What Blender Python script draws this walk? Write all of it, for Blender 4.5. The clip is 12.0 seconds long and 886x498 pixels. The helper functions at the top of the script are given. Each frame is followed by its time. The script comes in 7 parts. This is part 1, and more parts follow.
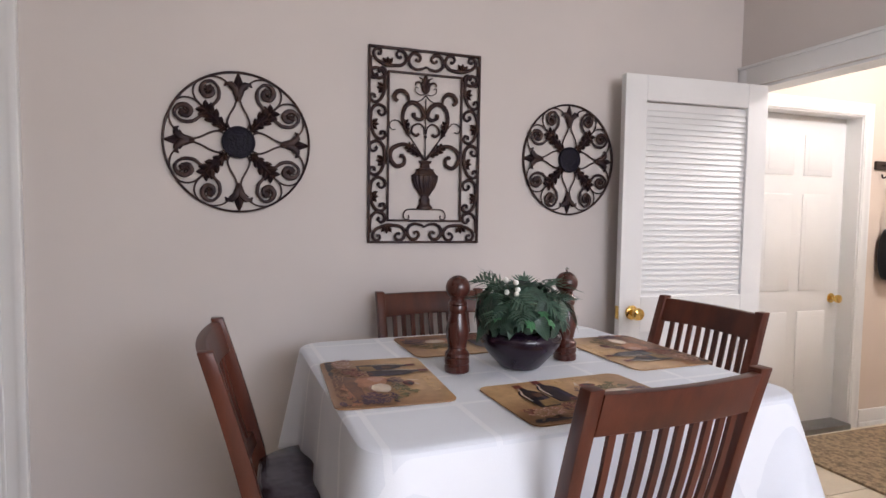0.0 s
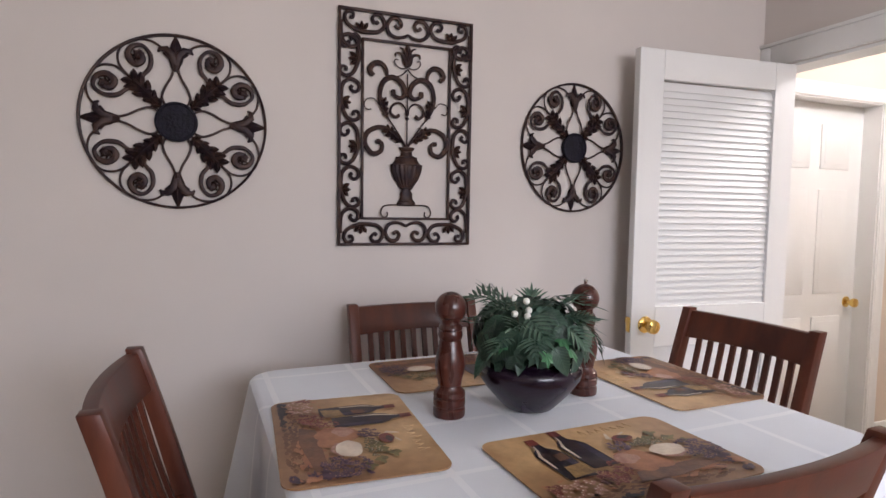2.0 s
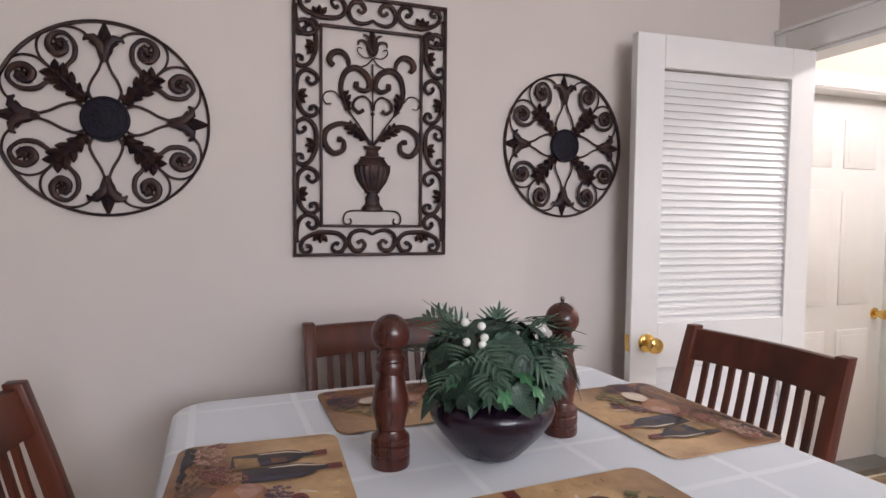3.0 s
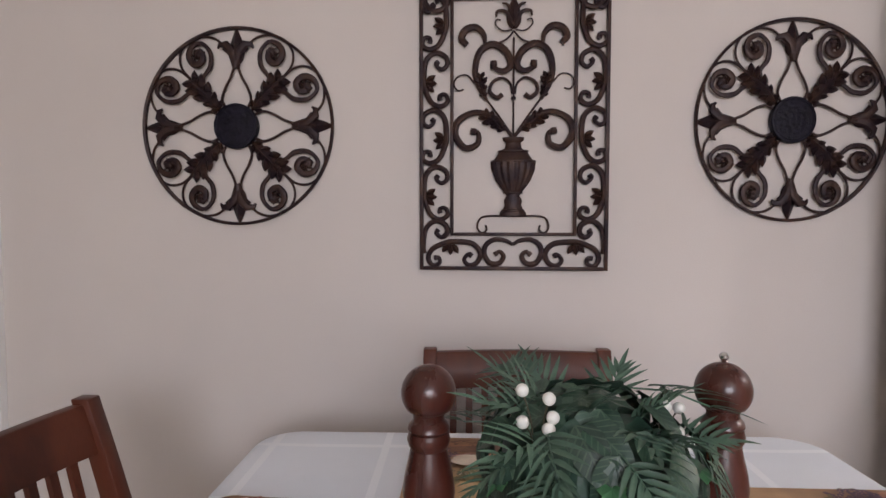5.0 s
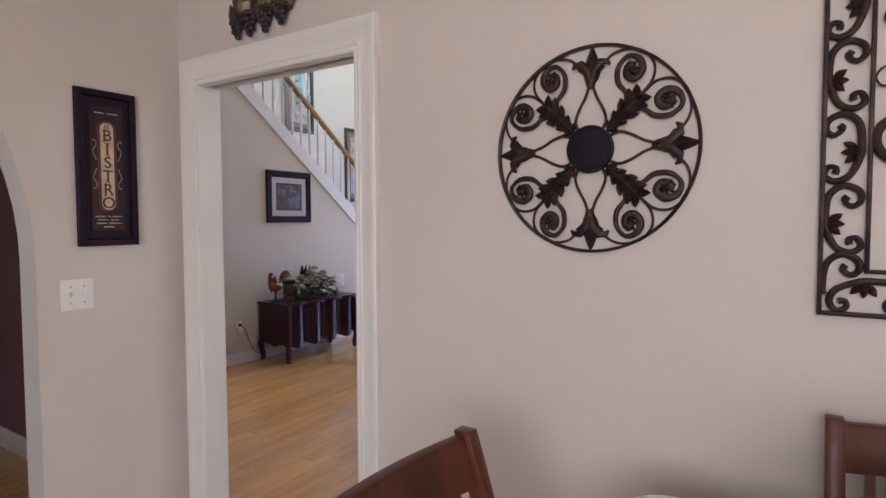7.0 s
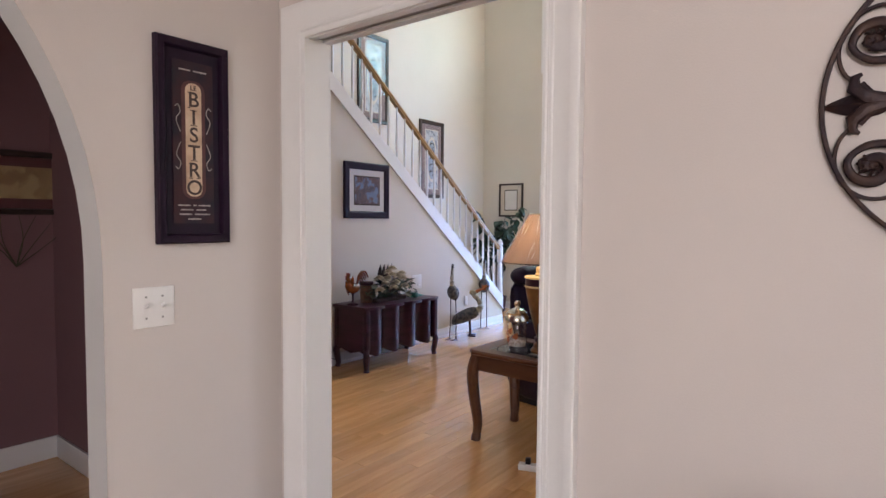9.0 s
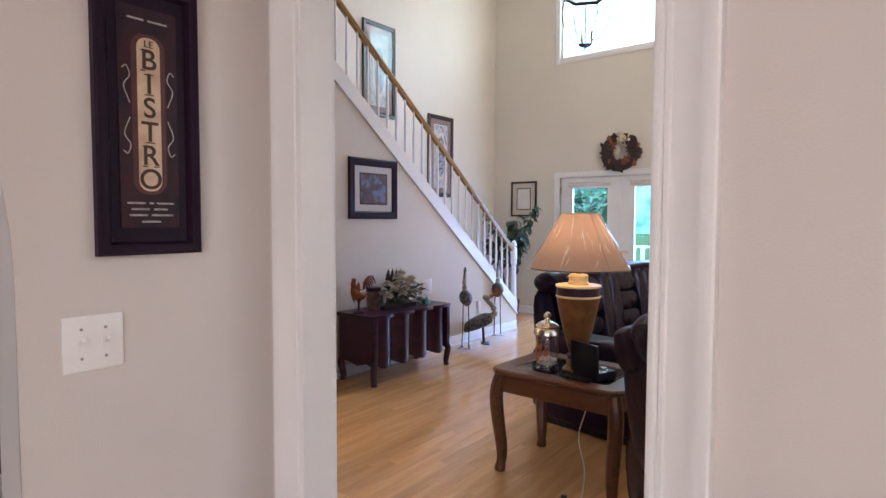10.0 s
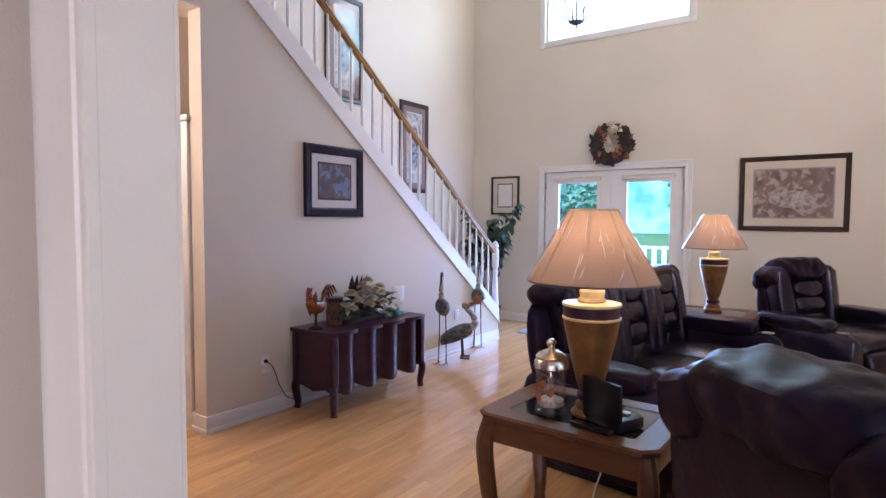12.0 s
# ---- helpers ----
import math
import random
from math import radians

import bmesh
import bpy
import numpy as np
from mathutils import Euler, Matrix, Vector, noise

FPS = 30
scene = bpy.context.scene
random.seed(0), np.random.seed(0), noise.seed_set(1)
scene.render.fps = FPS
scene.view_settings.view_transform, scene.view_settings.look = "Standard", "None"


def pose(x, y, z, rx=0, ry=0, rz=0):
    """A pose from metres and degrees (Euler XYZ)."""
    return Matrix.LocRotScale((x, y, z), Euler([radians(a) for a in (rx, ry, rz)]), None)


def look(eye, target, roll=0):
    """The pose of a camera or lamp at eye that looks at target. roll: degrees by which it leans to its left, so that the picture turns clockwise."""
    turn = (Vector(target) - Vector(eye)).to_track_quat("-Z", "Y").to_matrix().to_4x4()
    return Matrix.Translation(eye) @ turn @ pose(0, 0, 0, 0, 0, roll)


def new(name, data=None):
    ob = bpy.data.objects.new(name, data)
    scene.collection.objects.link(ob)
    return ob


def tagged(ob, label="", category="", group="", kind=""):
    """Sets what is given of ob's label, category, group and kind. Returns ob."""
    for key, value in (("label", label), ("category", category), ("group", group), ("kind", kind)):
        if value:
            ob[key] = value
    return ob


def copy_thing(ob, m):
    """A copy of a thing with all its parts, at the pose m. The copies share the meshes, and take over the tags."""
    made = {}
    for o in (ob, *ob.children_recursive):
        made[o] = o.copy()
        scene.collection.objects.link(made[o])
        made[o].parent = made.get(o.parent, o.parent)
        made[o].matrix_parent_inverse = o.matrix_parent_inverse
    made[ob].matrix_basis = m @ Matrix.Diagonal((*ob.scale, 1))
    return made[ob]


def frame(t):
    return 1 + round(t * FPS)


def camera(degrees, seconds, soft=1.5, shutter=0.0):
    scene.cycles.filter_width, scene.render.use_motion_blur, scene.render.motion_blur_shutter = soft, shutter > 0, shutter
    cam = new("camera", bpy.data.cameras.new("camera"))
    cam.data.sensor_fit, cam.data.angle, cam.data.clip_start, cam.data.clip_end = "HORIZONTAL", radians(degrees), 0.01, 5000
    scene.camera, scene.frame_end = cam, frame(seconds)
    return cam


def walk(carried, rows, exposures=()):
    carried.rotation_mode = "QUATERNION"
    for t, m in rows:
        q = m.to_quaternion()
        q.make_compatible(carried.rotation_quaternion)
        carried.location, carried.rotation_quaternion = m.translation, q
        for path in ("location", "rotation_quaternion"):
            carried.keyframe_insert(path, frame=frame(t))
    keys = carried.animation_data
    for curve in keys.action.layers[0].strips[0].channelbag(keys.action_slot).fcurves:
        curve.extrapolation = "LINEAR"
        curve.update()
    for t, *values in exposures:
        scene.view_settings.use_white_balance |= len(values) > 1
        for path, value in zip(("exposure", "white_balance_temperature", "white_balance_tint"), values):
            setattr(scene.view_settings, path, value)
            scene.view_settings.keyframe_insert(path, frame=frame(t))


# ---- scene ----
cam = camera(75.2, 12.0)
PATH = [
    (0, (0.028, -2.363, 1.363), (0.674, -0.473, 1.247), 0.8),
    (0.5, (0.051, -2.249, 1.362), (0.713, -0.365, 1.248), 0.8),
    (1, (0.079, -2.152, 1.367), (0.754, -0.272, 1.252), 0.8),
    (1.5, (0.101, -2.067, 1.364), (0.792, -0.195, 1.244), 0.8),
    (2, (0.134, -1.992, 1.37), (0.846, -0.128, 1.238), 0.9),
    (2.5, (0.227, -1.915, 1.367), (0.938, -0.05, 1.25), 0.7),
    (4.5, (0.651, -1.582, 1.372), (0.77, 0.412, 1.273), 0.1),
    (5, (0.682, -1.539, 1.377), (0.525, 0.452, 1.277), -0.0),
    (5.5, (0.721, -1.501, 1.39), (0.22, 0.433, 1.296), 0.1),
    (6, (0.719, -1.478, 1.406), (-0.081, 0.353, 1.311), -0.1),
    (6.5, (0.644, -1.462, 1.424), (-0.343, 0.275, 1.329), -0.1),
    (7, (0.493, -1.477, 1.448), (-0.591, 0.201, 1.35), -0.2),
    (7.5, (0.36, -1.475, 1.451), (-0.786, 0.161, 1.356), 0.1),
    (9.5, (-0.34, -1.058, 1.431), (-1.576, 0.511, 1.326), 0.3),
    (10, (-0.502, -0.907, 1.437), (-1.741, 0.66, 1.333), 0.2),
    (10.5, (-0.634, -0.734, 1.429), (-1.867, 0.837, 1.323), 0.2),
    (11, (-0.748, -0.571, 1.431), (-1.968, 1.01, 1.324), 0.3),
    (11.2, (-0.796, -0.504, 1.431), (-2.009, 1.083, 1.323), 0.3),
    (11.5, (-0.865, -0.42, 1.432), (-2.063, 1.178, 1.324), 0.3),
    (12, (-0.971, -0.295, 1.434), (-2.14, 1.324, 1.325), 0.3),
]
walk(cam, [(t, look(eye, target, roll)) for t, eye, target, roll in PATH],
     exposures=[(0.0, 0.50, 6050, 13), (2.5, 0.52, 6050, 13), (4.4, 0.52, 6150, 13), (5.0, 0.42, 6200, 14), (5.5, 0.46, 6250, 15), (6.5, 0.46, 6350, 17), (7.5, 0.68, 6450, 16), (9.5, 0.78, 6450, 17), (10.5, 0.78, 6400, 22), (12.0, 0.91, 6200, 24)])

# ---- world, sun, large lights ----
world = bpy.data.worlds.new("sky")
scene.world = world
world.use_nodes = True
wn = world.node_tree.nodes
sky = wn.new("ShaderNodeTexSky")
sky.sky_type, sky.sun_disc = "NISHITA", False
sky.sun_elevation, sky.sun_rotation = radians(48), radians(150)
wn["Background"].inputs[1].default_value = 0.15
world.node_tree.links.new(sky.outputs[0], wn["Background"].inputs[0])


def lamp(name, kind, m, energy, color, **settings):
    data = bpy.data.lights.new(name, kind)
    data.energy, data.color = energy, color
    for key, value in settings.items():
        if key == "size":
            data.size = value
        if key == "size_y":
            data.shape, data.size_y = "RECTANGLE", value
        if key == "angle":
            data.angle = value
        if key == "spread":
            data.spread = value
        if key == "radius":
            data.shadow_soft_size = value
    ob = new(name, data)
    ob.matrix_world = m
    return ob


lamp("sun", "SUN", look((20, -30, 40), (0, 0, 0)), 5.0, (1, 0.95, 0.88), angle=radians(0.6))
# daylight in the glazed doors and the high window
lamp("window_light_high", "AREA", look((-3.52, 6.98, 4.45), (-3.2, 0, 1.6)), 46, (1.0, 0.97, 0.93), size=1.8, size_y=1.4)
lamp("door_light", "AREA", look((-3.5, 7.05, 1.1), (-3.2, 0, 0.9)), 128, (0.46, 0.55, 1.0), size=1.7, size_y=1.8)
# unseen east windows, added to brighten the stair and far walls
lamp("assumed_living_window_light", "AREA", look((2.12, 2.0, 1.95), (0.2, 6.8, 3.6)), 12, (0.86, 0.84, 1.0), size=2.0, size_y=1.5)
lamp("assumed_upper_window_light", "AREA", look((2.12, 2.0, 4.25), (-2.9, 6.8, 3.5)), 25, (1.0, 0.93, 0.74), size=1.8, size_y=1.1, spread=radians(85))
# main dining light from an unseen window assumed behind the camera
lamp("assumed_kitchen_window_light", "AREA", look((1.2, -4.16, 1.93), (1.1, 0, 0.9)), 45, (0.995, 0.955, 0.965), size=1.7, size_y=1.0)
lamp("hall_bulb", "POINT", pose(-5.3, 0.9, 2.55), 26, (1.0, 0.84, 0.66), radius=0.1)
lamp("mudroom_bulb", "POINT", pose(3.5, -0.9, 2.45), 47, (1.0, 0.93, 0.86), radius=0.12)


# ---- materials ----
def mat(name, color, rough=0.5, metal=0.0, vary=0.12, scale=6.0, bump=0.1, grain=120.0, second=None, stretch=(1, 1, 1),
        coat=0.0, each=0.0, coords="Object", spec=0.5):
    """A surface with broad and fine variation of colour, gloss and relief."""
    m = bpy.data.materials.new(name)
    m.use_nodes = True
    nt = m.node_tree
    n, l = nt.nodes, nt.links
    b = n["Principled BSDF"]
    tc = n.new("ShaderNodeTexCoord")
    mp = n.new("ShaderNodeMapping")
    mp.inputs["Scale"].default_value = stretch
    l.new(tc.outputs[coords], mp.inputs[0])
    broad = n.new("ShaderNodeTexNoise")
    broad.inputs["Scale"].default_value, broad.inputs["Detail"].default_value = scale, 5
    fine = n.new("ShaderNodeTexNoise")
    fine.inputs["Scale"].default_value, fine.inputs["Detail"].default_value = grain, 3
    l.new(mp.outputs[0], broad.inputs[0])
    l.new(mp.outputs[0], fine.inputs[0])
    mix = n.new("ShaderNodeMix")
    mix.data_type = "RGBA"
    dark = second or tuple(c * (1 - 2.2 * vary) for c in color)
    mix.inputs[6].default_value = (*dark, 1)
    mix.inputs[7].default_value = (*color, 1)
    ramp = n.new("ShaderNodeMapRange")
    ramp.inputs[1].default_value, ramp.inputs[2].default_value = 0.3, 0.62
    l.new(broad.outputs[0], ramp.inputs[0])
    l.new(ramp.outputs[0], mix.inputs[0])
    mix2 = n.new("ShaderNodeMix")
    mix2.data_type, mix2.blend_type = "RGBA", "MULTIPLY"
    mix2.inputs[0].default_value = 1.0
    g = n.new("ShaderNodeMapRange")
    g.inputs[3].default_value, g.inputs[4].default_value = 1 - vary, 1 + vary
    l.new(fine.outputs[0], g.inputs[0])
    l.new(mix.outputs[2], mix2.inputs[6])
    l.new(g.outputs[0], mix2.inputs[7])
    last = mix2.outputs[2]
    if each:
        info = n.new("ShaderNodeObjectInfo")
        r = n.new("ShaderNodeMapRange")
        r.inputs[3].default_value, r.inputs[4].default_value = 1 - each, 1 + each
        l.new(info.outputs["Random"], r.inputs[0])
        mix3 = n.new("ShaderNodeMix")
        mix3.data_type, mix3.blend_type = "RGBA", "MULTIPLY"
        mix3.inputs[0].default_value = 1.0
        l.new(last, mix3.inputs[6])
        l.new(r.outputs[0], mix3.inputs[7])
        last = mix3.outputs[2]
    l.new(last, b.inputs["Base Color"])
    rr = n.new("ShaderNodeMapRange")
    rr.inputs[3].default_value, rr.inputs[4].default_value = max(0.02, rough * 0.82), min(1, rough * 1.18)
    l.new(broad.outputs[0], rr.inputs[0])
    l.new(rr.outputs[0], b.inputs["Roughness"])
    b.inputs["Metallic"].default_value = metal
    b.inputs["Coat Weight"].default_value = coat
    b.inputs["Coat Roughness"].default_value = 0.12
    b.inputs["Specular IOR Level"].default_value = spec
    if bump:
        bp = n.new("ShaderNodeBump")
        bp.inputs["Strength"].default_value, bp.inputs["Distance"].default_value = bump, 0.004
        l.new(fine.outputs[0], bp.inputs["Height"])
        l.new(bp.outputs[0], b.inputs["Normal"])
    return m


def thin_glass(name, gloss=0.12, tint=(1, 1, 1), base=0.035):
    """A thin clear sheet: mostly seen through, with a mirror sheen."""
    m = bpy.data.materials.new(name)
    m.use_nodes = True
    n, l = m.node_tree.nodes, m.node_tree.links
    n.remove(n["Principled BSDF"])
    clear, shine, mixer, face = (n.new("ShaderNodeBsdfTransparent"), n.new("ShaderNodeBsdfGlossy"),
                                 n.new("ShaderNodeMixShader"), n.new("ShaderNodeLayerWeight"))
    power, gain = n.new("ShaderNodeMath"), n.new("ShaderNodeMath")
    power.operation, gain.operation = "POWER", "MULTIPLY_ADD"
    power.inputs[1].default_value = 5.0
    gain.inputs[1].default_value, gain.inputs[2].default_value = 0.9, base
    face.inputs[0].default_value = 0.5
    clear.inputs[0].default_value = (*tint, 1)
    shine.inputs["Roughness"].default_value = gloss
    l.new(face.outputs["Facing"], power.inputs[0])
    l.new(power.outputs[0], gain.inputs[0])
    l.new(gain.outputs[0], mixer.inputs[0])
    l.new(clear.outputs[0], mixer.inputs[1])
    l.new(shine.outputs[0], mixer.inputs[2])
    l.new(mixer.outputs[0], n["Material Output"].inputs[0])
    return m


def glow(name, color, strength):
    m = bpy.data.materials.new(name)
    m.use_nodes = True
    b = m.node_tree.nodes["Principled BSDF"]
    b.inputs["Base Color"].default_value = (*color, 1)
    b.inputs["Emission Color"].default_value = (*color, 1)
    b.inputs["Emission Strength"].default_value = strength
    return m


WALL = mat("wall_paint_beige", (0.63, 0.578, 0.545), 0.75, vary=0.025, scale=1.6, bump=0.12, grain=260)
WALL_LIVING = mat("wall_paint_cream", (0.69, 0.645, 0.565), 0.75, vary=0.025, scale=1.2, bump=0.1, grain=240)
WALL_PLUM = mat("wall_paint_plum", (0.20, 0.105, 0.115), 0.7, vary=0.05, scale=1.5, bump=0.12, grain=240)
WALL_PEACH = mat("wall_paint_peach", (0.72, 0.61, 0.52), 0.75, vary=0.025, scale=1.6, bump=0.1, grain=240)
TRIM = mat("trim_white_paint", (0.78, 0.775, 0.765), 0.38, vary=0.02, scale=3, bump=0.05, grain=160)
CEILING = mat("ceiling_white", (0.8, 0.78, 0.74), 0.9, vary=0.03, scale=4, bump=0.4, grain=90)
GROUT = mat("floor_grout", (0.42, 0.37, 0.30), 0.9, vary=0.1, scale=9)
TILE = mat("floor_tile_cream", (0.66, 0.58, 0.46), 0.35, vary=0.06, scale=5, each=0.05, bump=0.06, grain=60)
OAK = mat("floor_oak", (0.66, 0.39, 0.17), 0.17, second=(0.52, 0.28, 0.11), vary=0.10, scale=2.2, grain=30, stretch=(9, 0.8, 4),
          bump=0.03, each=0.13, coat=0.5, coords="Object")
OAK_RAIL = mat("rail_oak", (0.42, 0.25, 0.10), 0.35, vary=0.12, scale=5, grain=60, stretch=(4, 1, 4), coat=0.2)
CHERRY = mat("chair_wood_cherry", (0.098, 0.025, 0.012), 0.38, second=(0.052, 0.014, 0.008), vary=0.14, scale=3, grain=50,
             stretch=(6, 6, 0.8), bump=0.04, coat=0.06, spec=0.32)
MILL_WOOD = mat("turned_walnut", (0.078, 0.020, 0.013), 0.28, second=(0.040, 0.011, 0.008), vary=0.15, scale=6, grain=70, stretch=(5, 5, 0.7),
                bump=0.03, coat=0.12)


def leather(name, color, rough, spec):
    """Hide with fine grain over soft creases."""
    m = mat(name, color, rough, vary=0.2, scale=7, grain=330, bump=0.22, spec=spec)
    n, l = m.node_tree.nodes, m.node_tree.links
    b = n["Principled BSDF"]
    tc, crease, fold = n.new("ShaderNodeTexCoord"), n.new("ShaderNodeTexNoise"), n.new("ShaderNodeBump")
    crease.inputs["Scale"].default_value, crease.inputs["Detail"].default_value = 15, 2
    crease.inputs["Distortion"].default_value = 0.3
    fold.inputs["Strength"].default_value, fold.inputs["Distance"].default_value = 0.34, 0.012
    l.new(tc.outputs["Object"], crease.inputs[0])
    l.new(crease.outputs[0], fold.inputs["Height"])
    l.new(b.inputs["Normal"].links[0].from_socket, fold.inputs["Normal"])
    l.new(fold.outputs[0], b.inputs["Normal"])
    # violet-blue tint puts the cool daylight sheen into the leather's reflections
    b.inputs["Specular Tint"].default_value = (0.78, 0.72, 1.0, 1)
    return m


LEATHER = leather("black_leather", (0.008, 0.006, 0.013), 0.21, 0.75)
LEATHER_BROWN = leather("dark_brown_leather", (0.015, 0.008, 0.019), 0.42, 0.17)
IRON = mat("bronzed_iron", (0.022, 0.012, 0.016), 0.45, metal=0.25, second=(0.062, 0.031, 0.020), spec=0.3, vary=0.25, scale=26, grain=150, bump=0.25)
IRON_BLACK = mat("black_hammered_iron", (0.011, 0.009, 0.018), 0.55, metal=0.1, spec=0.2, vary=0.25, scale=40, grain=90, bump=0.9)
BRASS = mat("polished_brass", (0.78, 0.52, 0.16), 0.16, metal=1.0, vary=0.05, scale=20, bump=0.02)
CHROME = mat("chrome", (0.75, 0.75, 0.75), 0.12, metal=1.0, vary=0.03)
STEEL = mat("dull_steel", (0.35, 0.34, 0.33), 0.4, metal=0.9, vary=0.1)
POT_GLAZE = mat("dark_plum_glaze", (0.014, 0.005, 0.015), 0.27, vary=0.2, scale=8, bump=0.03, coat=0.12)
PLASTIC_WHITE = mat("white_plastic", (0.8, 0.79, 0.77), 0.35, vary=0.02)
BLACK_PLASTIC = mat("black_plastic", (0.007, 0.007, 0.010), 0.3, spec=0.25, vary=0.1)
FRAME_BLACK = mat("black_frame", (0.018, 0.007, 0.019), 0.42, spec=0.14, vary=0.15, scale=12, bump=0.08)
FRAME_BROWN = mat("dark_walnut_frame", (0.035, 0.018, 0.013), 0.35, vary=0.2, scale=9, stretch=(3, 3, 1), bump=0.08)
MAT_BOARD = mat("mat_board_grey", (0.68, 0.68, 0.72), 0.85, vary=0.03)
MAT_CREAM = mat("mat_board_cream", (0.66, 0.60, 0.5), 0.85, vary=0.03)
ESPRESSO = mat("mahogany_dark", (0.046, 0.010, 0.026), 0.34, second=(0.024, 0.006, 0.014), vary=0.15, scale=4, grain=60, stretch=(1, 1, 5), bump=0.03, coat=0.1, spec=0.4)
WALNUT = mat("table_walnut", (0.118, 0.047, 0.020), 0.36, second=(0.075, 0.028, 0.013), vary=0.10, scale=4, grain=55, stretch=(1, 6, 6), bump=0.02, coat=0.10, spec=0.35)
# cyan tint puts the cool cast of the outdoor light into the panes
PANE = thin_glass("window_pane", 0.0, (0.66, 0.93, 1.0))
CARPET = mat("mat_carpet_tan", (0.36, 0.26, 0.16), 0.95, vary=0.3, scale=40, grain=260, bump=0.9)


# ---- mesh helpers ----
def finish(bm, name, material, smooth=True):
    bmesh.ops.recalc_face_normals(bm, faces=bm.faces)
    me = bpy.data.meshes.new(name)
    bm.to_mesh(me)
    bm.free()
    for m in (material if isinstance(material, (list, tuple)) else [material]):
        me.materials.append(m)
    if smooth:
        me.shade_smooth()
        me.set_sharp_from_angle(angle=radians(35))
    return me


def part(name, bm, material, parent, label="", m=None):
    ob = new(name, finish(bm, name, material))
    ob.parent = parent
    if m is not None:
        ob.matrix_basis = m
    return tagged(ob, label) if label else ob


def structure(name, bm, material, label, category):
    return tagged(new(name, finish(bm, name, material)), label, category, "", "structure")


def thing(name, label, category, m, group=""):
    ob = new(name)
    ob.empty_display_size = 0.1
    ob.matrix_basis = m
    return tagged(ob, label, category, group)


def box(x0, x1, y0, y1, z0, z1, bevel=0.0, bm=None, seg=2):
    own = bmesh.new()
    bmesh.ops.create_cube(own, size=1, matrix=Matrix.Translation(((x0 + x1) / 2, (y0 + y1) / 2, (z0 + z1) / 2))
                          @ Matrix.Diagonal((abs(x1 - x0), abs(y1 - y0), abs(z1 - z0), 1)))
    if bevel:
        bmesh.ops.bevel(own, geom=own.edges, offset=bevel, segments=seg, profile=0.5, affect="EDGES")
    return merge(bm, own)


def merge(bm, own):
    if bm is None:
        return own
    tmp = bpy.data.meshes.new("tmp")
    own.to_mesh(tmp)
    own.free()
    bm.from_mesh(tmp)
    bpy.data.meshes.remove(tmp)
    return bm


def moved(bm, m):
    bmesh.ops.transform(bm, matrix=m, verts=bm.verts)
    return bm


def lathe(profile, seg=32, bm=None):
    """A turned body round z from (radius, height) pairs, closed at both ends."""
    own = bmesh.new()
    rings = []
    for r, z in profile:
        rings.append([own.verts.new((r * math.cos(2 * math.pi * i / seg), r * math.sin(2 * math.pi * i / seg), z)) for i in range(seg)])
    for a, b in zip(rings, rings[1:]):
        for i in range(seg):
            own.faces.new((a[i], a[(i + 1) % seg], b[(i + 1) % seg], b[i]))
    own.faces.new(rings[0][::-1])
    own.faces.new(rings[-1])
    return merge(bm, own)


def tube(points, radius, seg=8, bm=None, flat=1.0, up=Vector((0, 0, 1))):
    """A rod along points; radius may be a number or a function of 0..1; flat squeezes it along up."""
    own = bmesh.new()
    pts = [Vector(p) for p in points]
    rings = []
    for i, p in enumerate(pts):
        d = (pts[min(i + 1, len(pts) - 1)] - pts[max(i - 1, 0)]).normalized()
        side = d.cross(up)
        if side.length < 1e-4:
            side = d.cross(Vector((1, 0, 0.01)))
        side.normalize()
        u = side.cross(d)
        r = radius(i / (len(pts) - 1)) if callable(radius) else radius
        rings.append([own.verts.new(p + side * (r * math.cos(2 * math.pi * k / seg)) + u * (r * flat * math.sin(2 * math.pi * k / seg)))
                      for k in range(seg)])
    for a, b in zip(rings, rings[1:]):
        for k in range(seg):
            own.faces.new((a[k], a[(k + 1) % seg], b[(k + 1) % seg], b[k]))
    own.faces.new(rings[0][::-1])
    own.faces.new(rings[-1])
    return merge(bm, own)


def curve_points(controls, n=24):
    """A smooth line through control points (Catmull-Rom)."""
    c = [Vector(p) for p in controls]
    c = [c[0] * 2 - c[1]] + c + [c[-1] * 2 - c[-2]]
    out = []
    spans = len(c) - 3
    for i in range(n + 1):
        s = min(i * spans / n, spans - 1e-6)
        k = int(s)
        t = s - k
        p0, p1, p2, p3 = c[k:k + 4]
        out.append(0.5 * ((2 * p1) + (p2 - p0) * t + (2 * p0 - 5 * p1 + 4 * p2 - p3) * t * t + (3 * p1 - p0 - 3 * p2 + p3) * t ** 3))
    return out


def prism(outline, h0, h1, axis="z", bm=None, bevel=0.0):
    """A flat outline given a thickness along an axis: for z the pairs are (x, y), for x they are (y, z), for y they are (x, z)."""
    own = bmesh.new()
    def at(p, h):
        return {"z": (p[0], p[1], h), "x": (h, p[0], p[1]), "y": (p[0], h, p[1])}[axis]
    lo = [own.verts.new(at(p, h0)) for p in outline]
    hi = [own.verts.new(at(p, h1)) for p in outline]
    own.faces.new(lo[::-1])
    own.faces.new(hi)
    for i in range(len(lo)):
        j = (i + 1) % len(lo)
        own.faces.new((lo[i], lo[j], hi[j], hi[i]))
    if bevel:
        bmesh.ops.bevel(own, geom=own.edges, offset=bevel, segments=2, profile=0.5, affect="EDGES")
    return merge(bm, own)


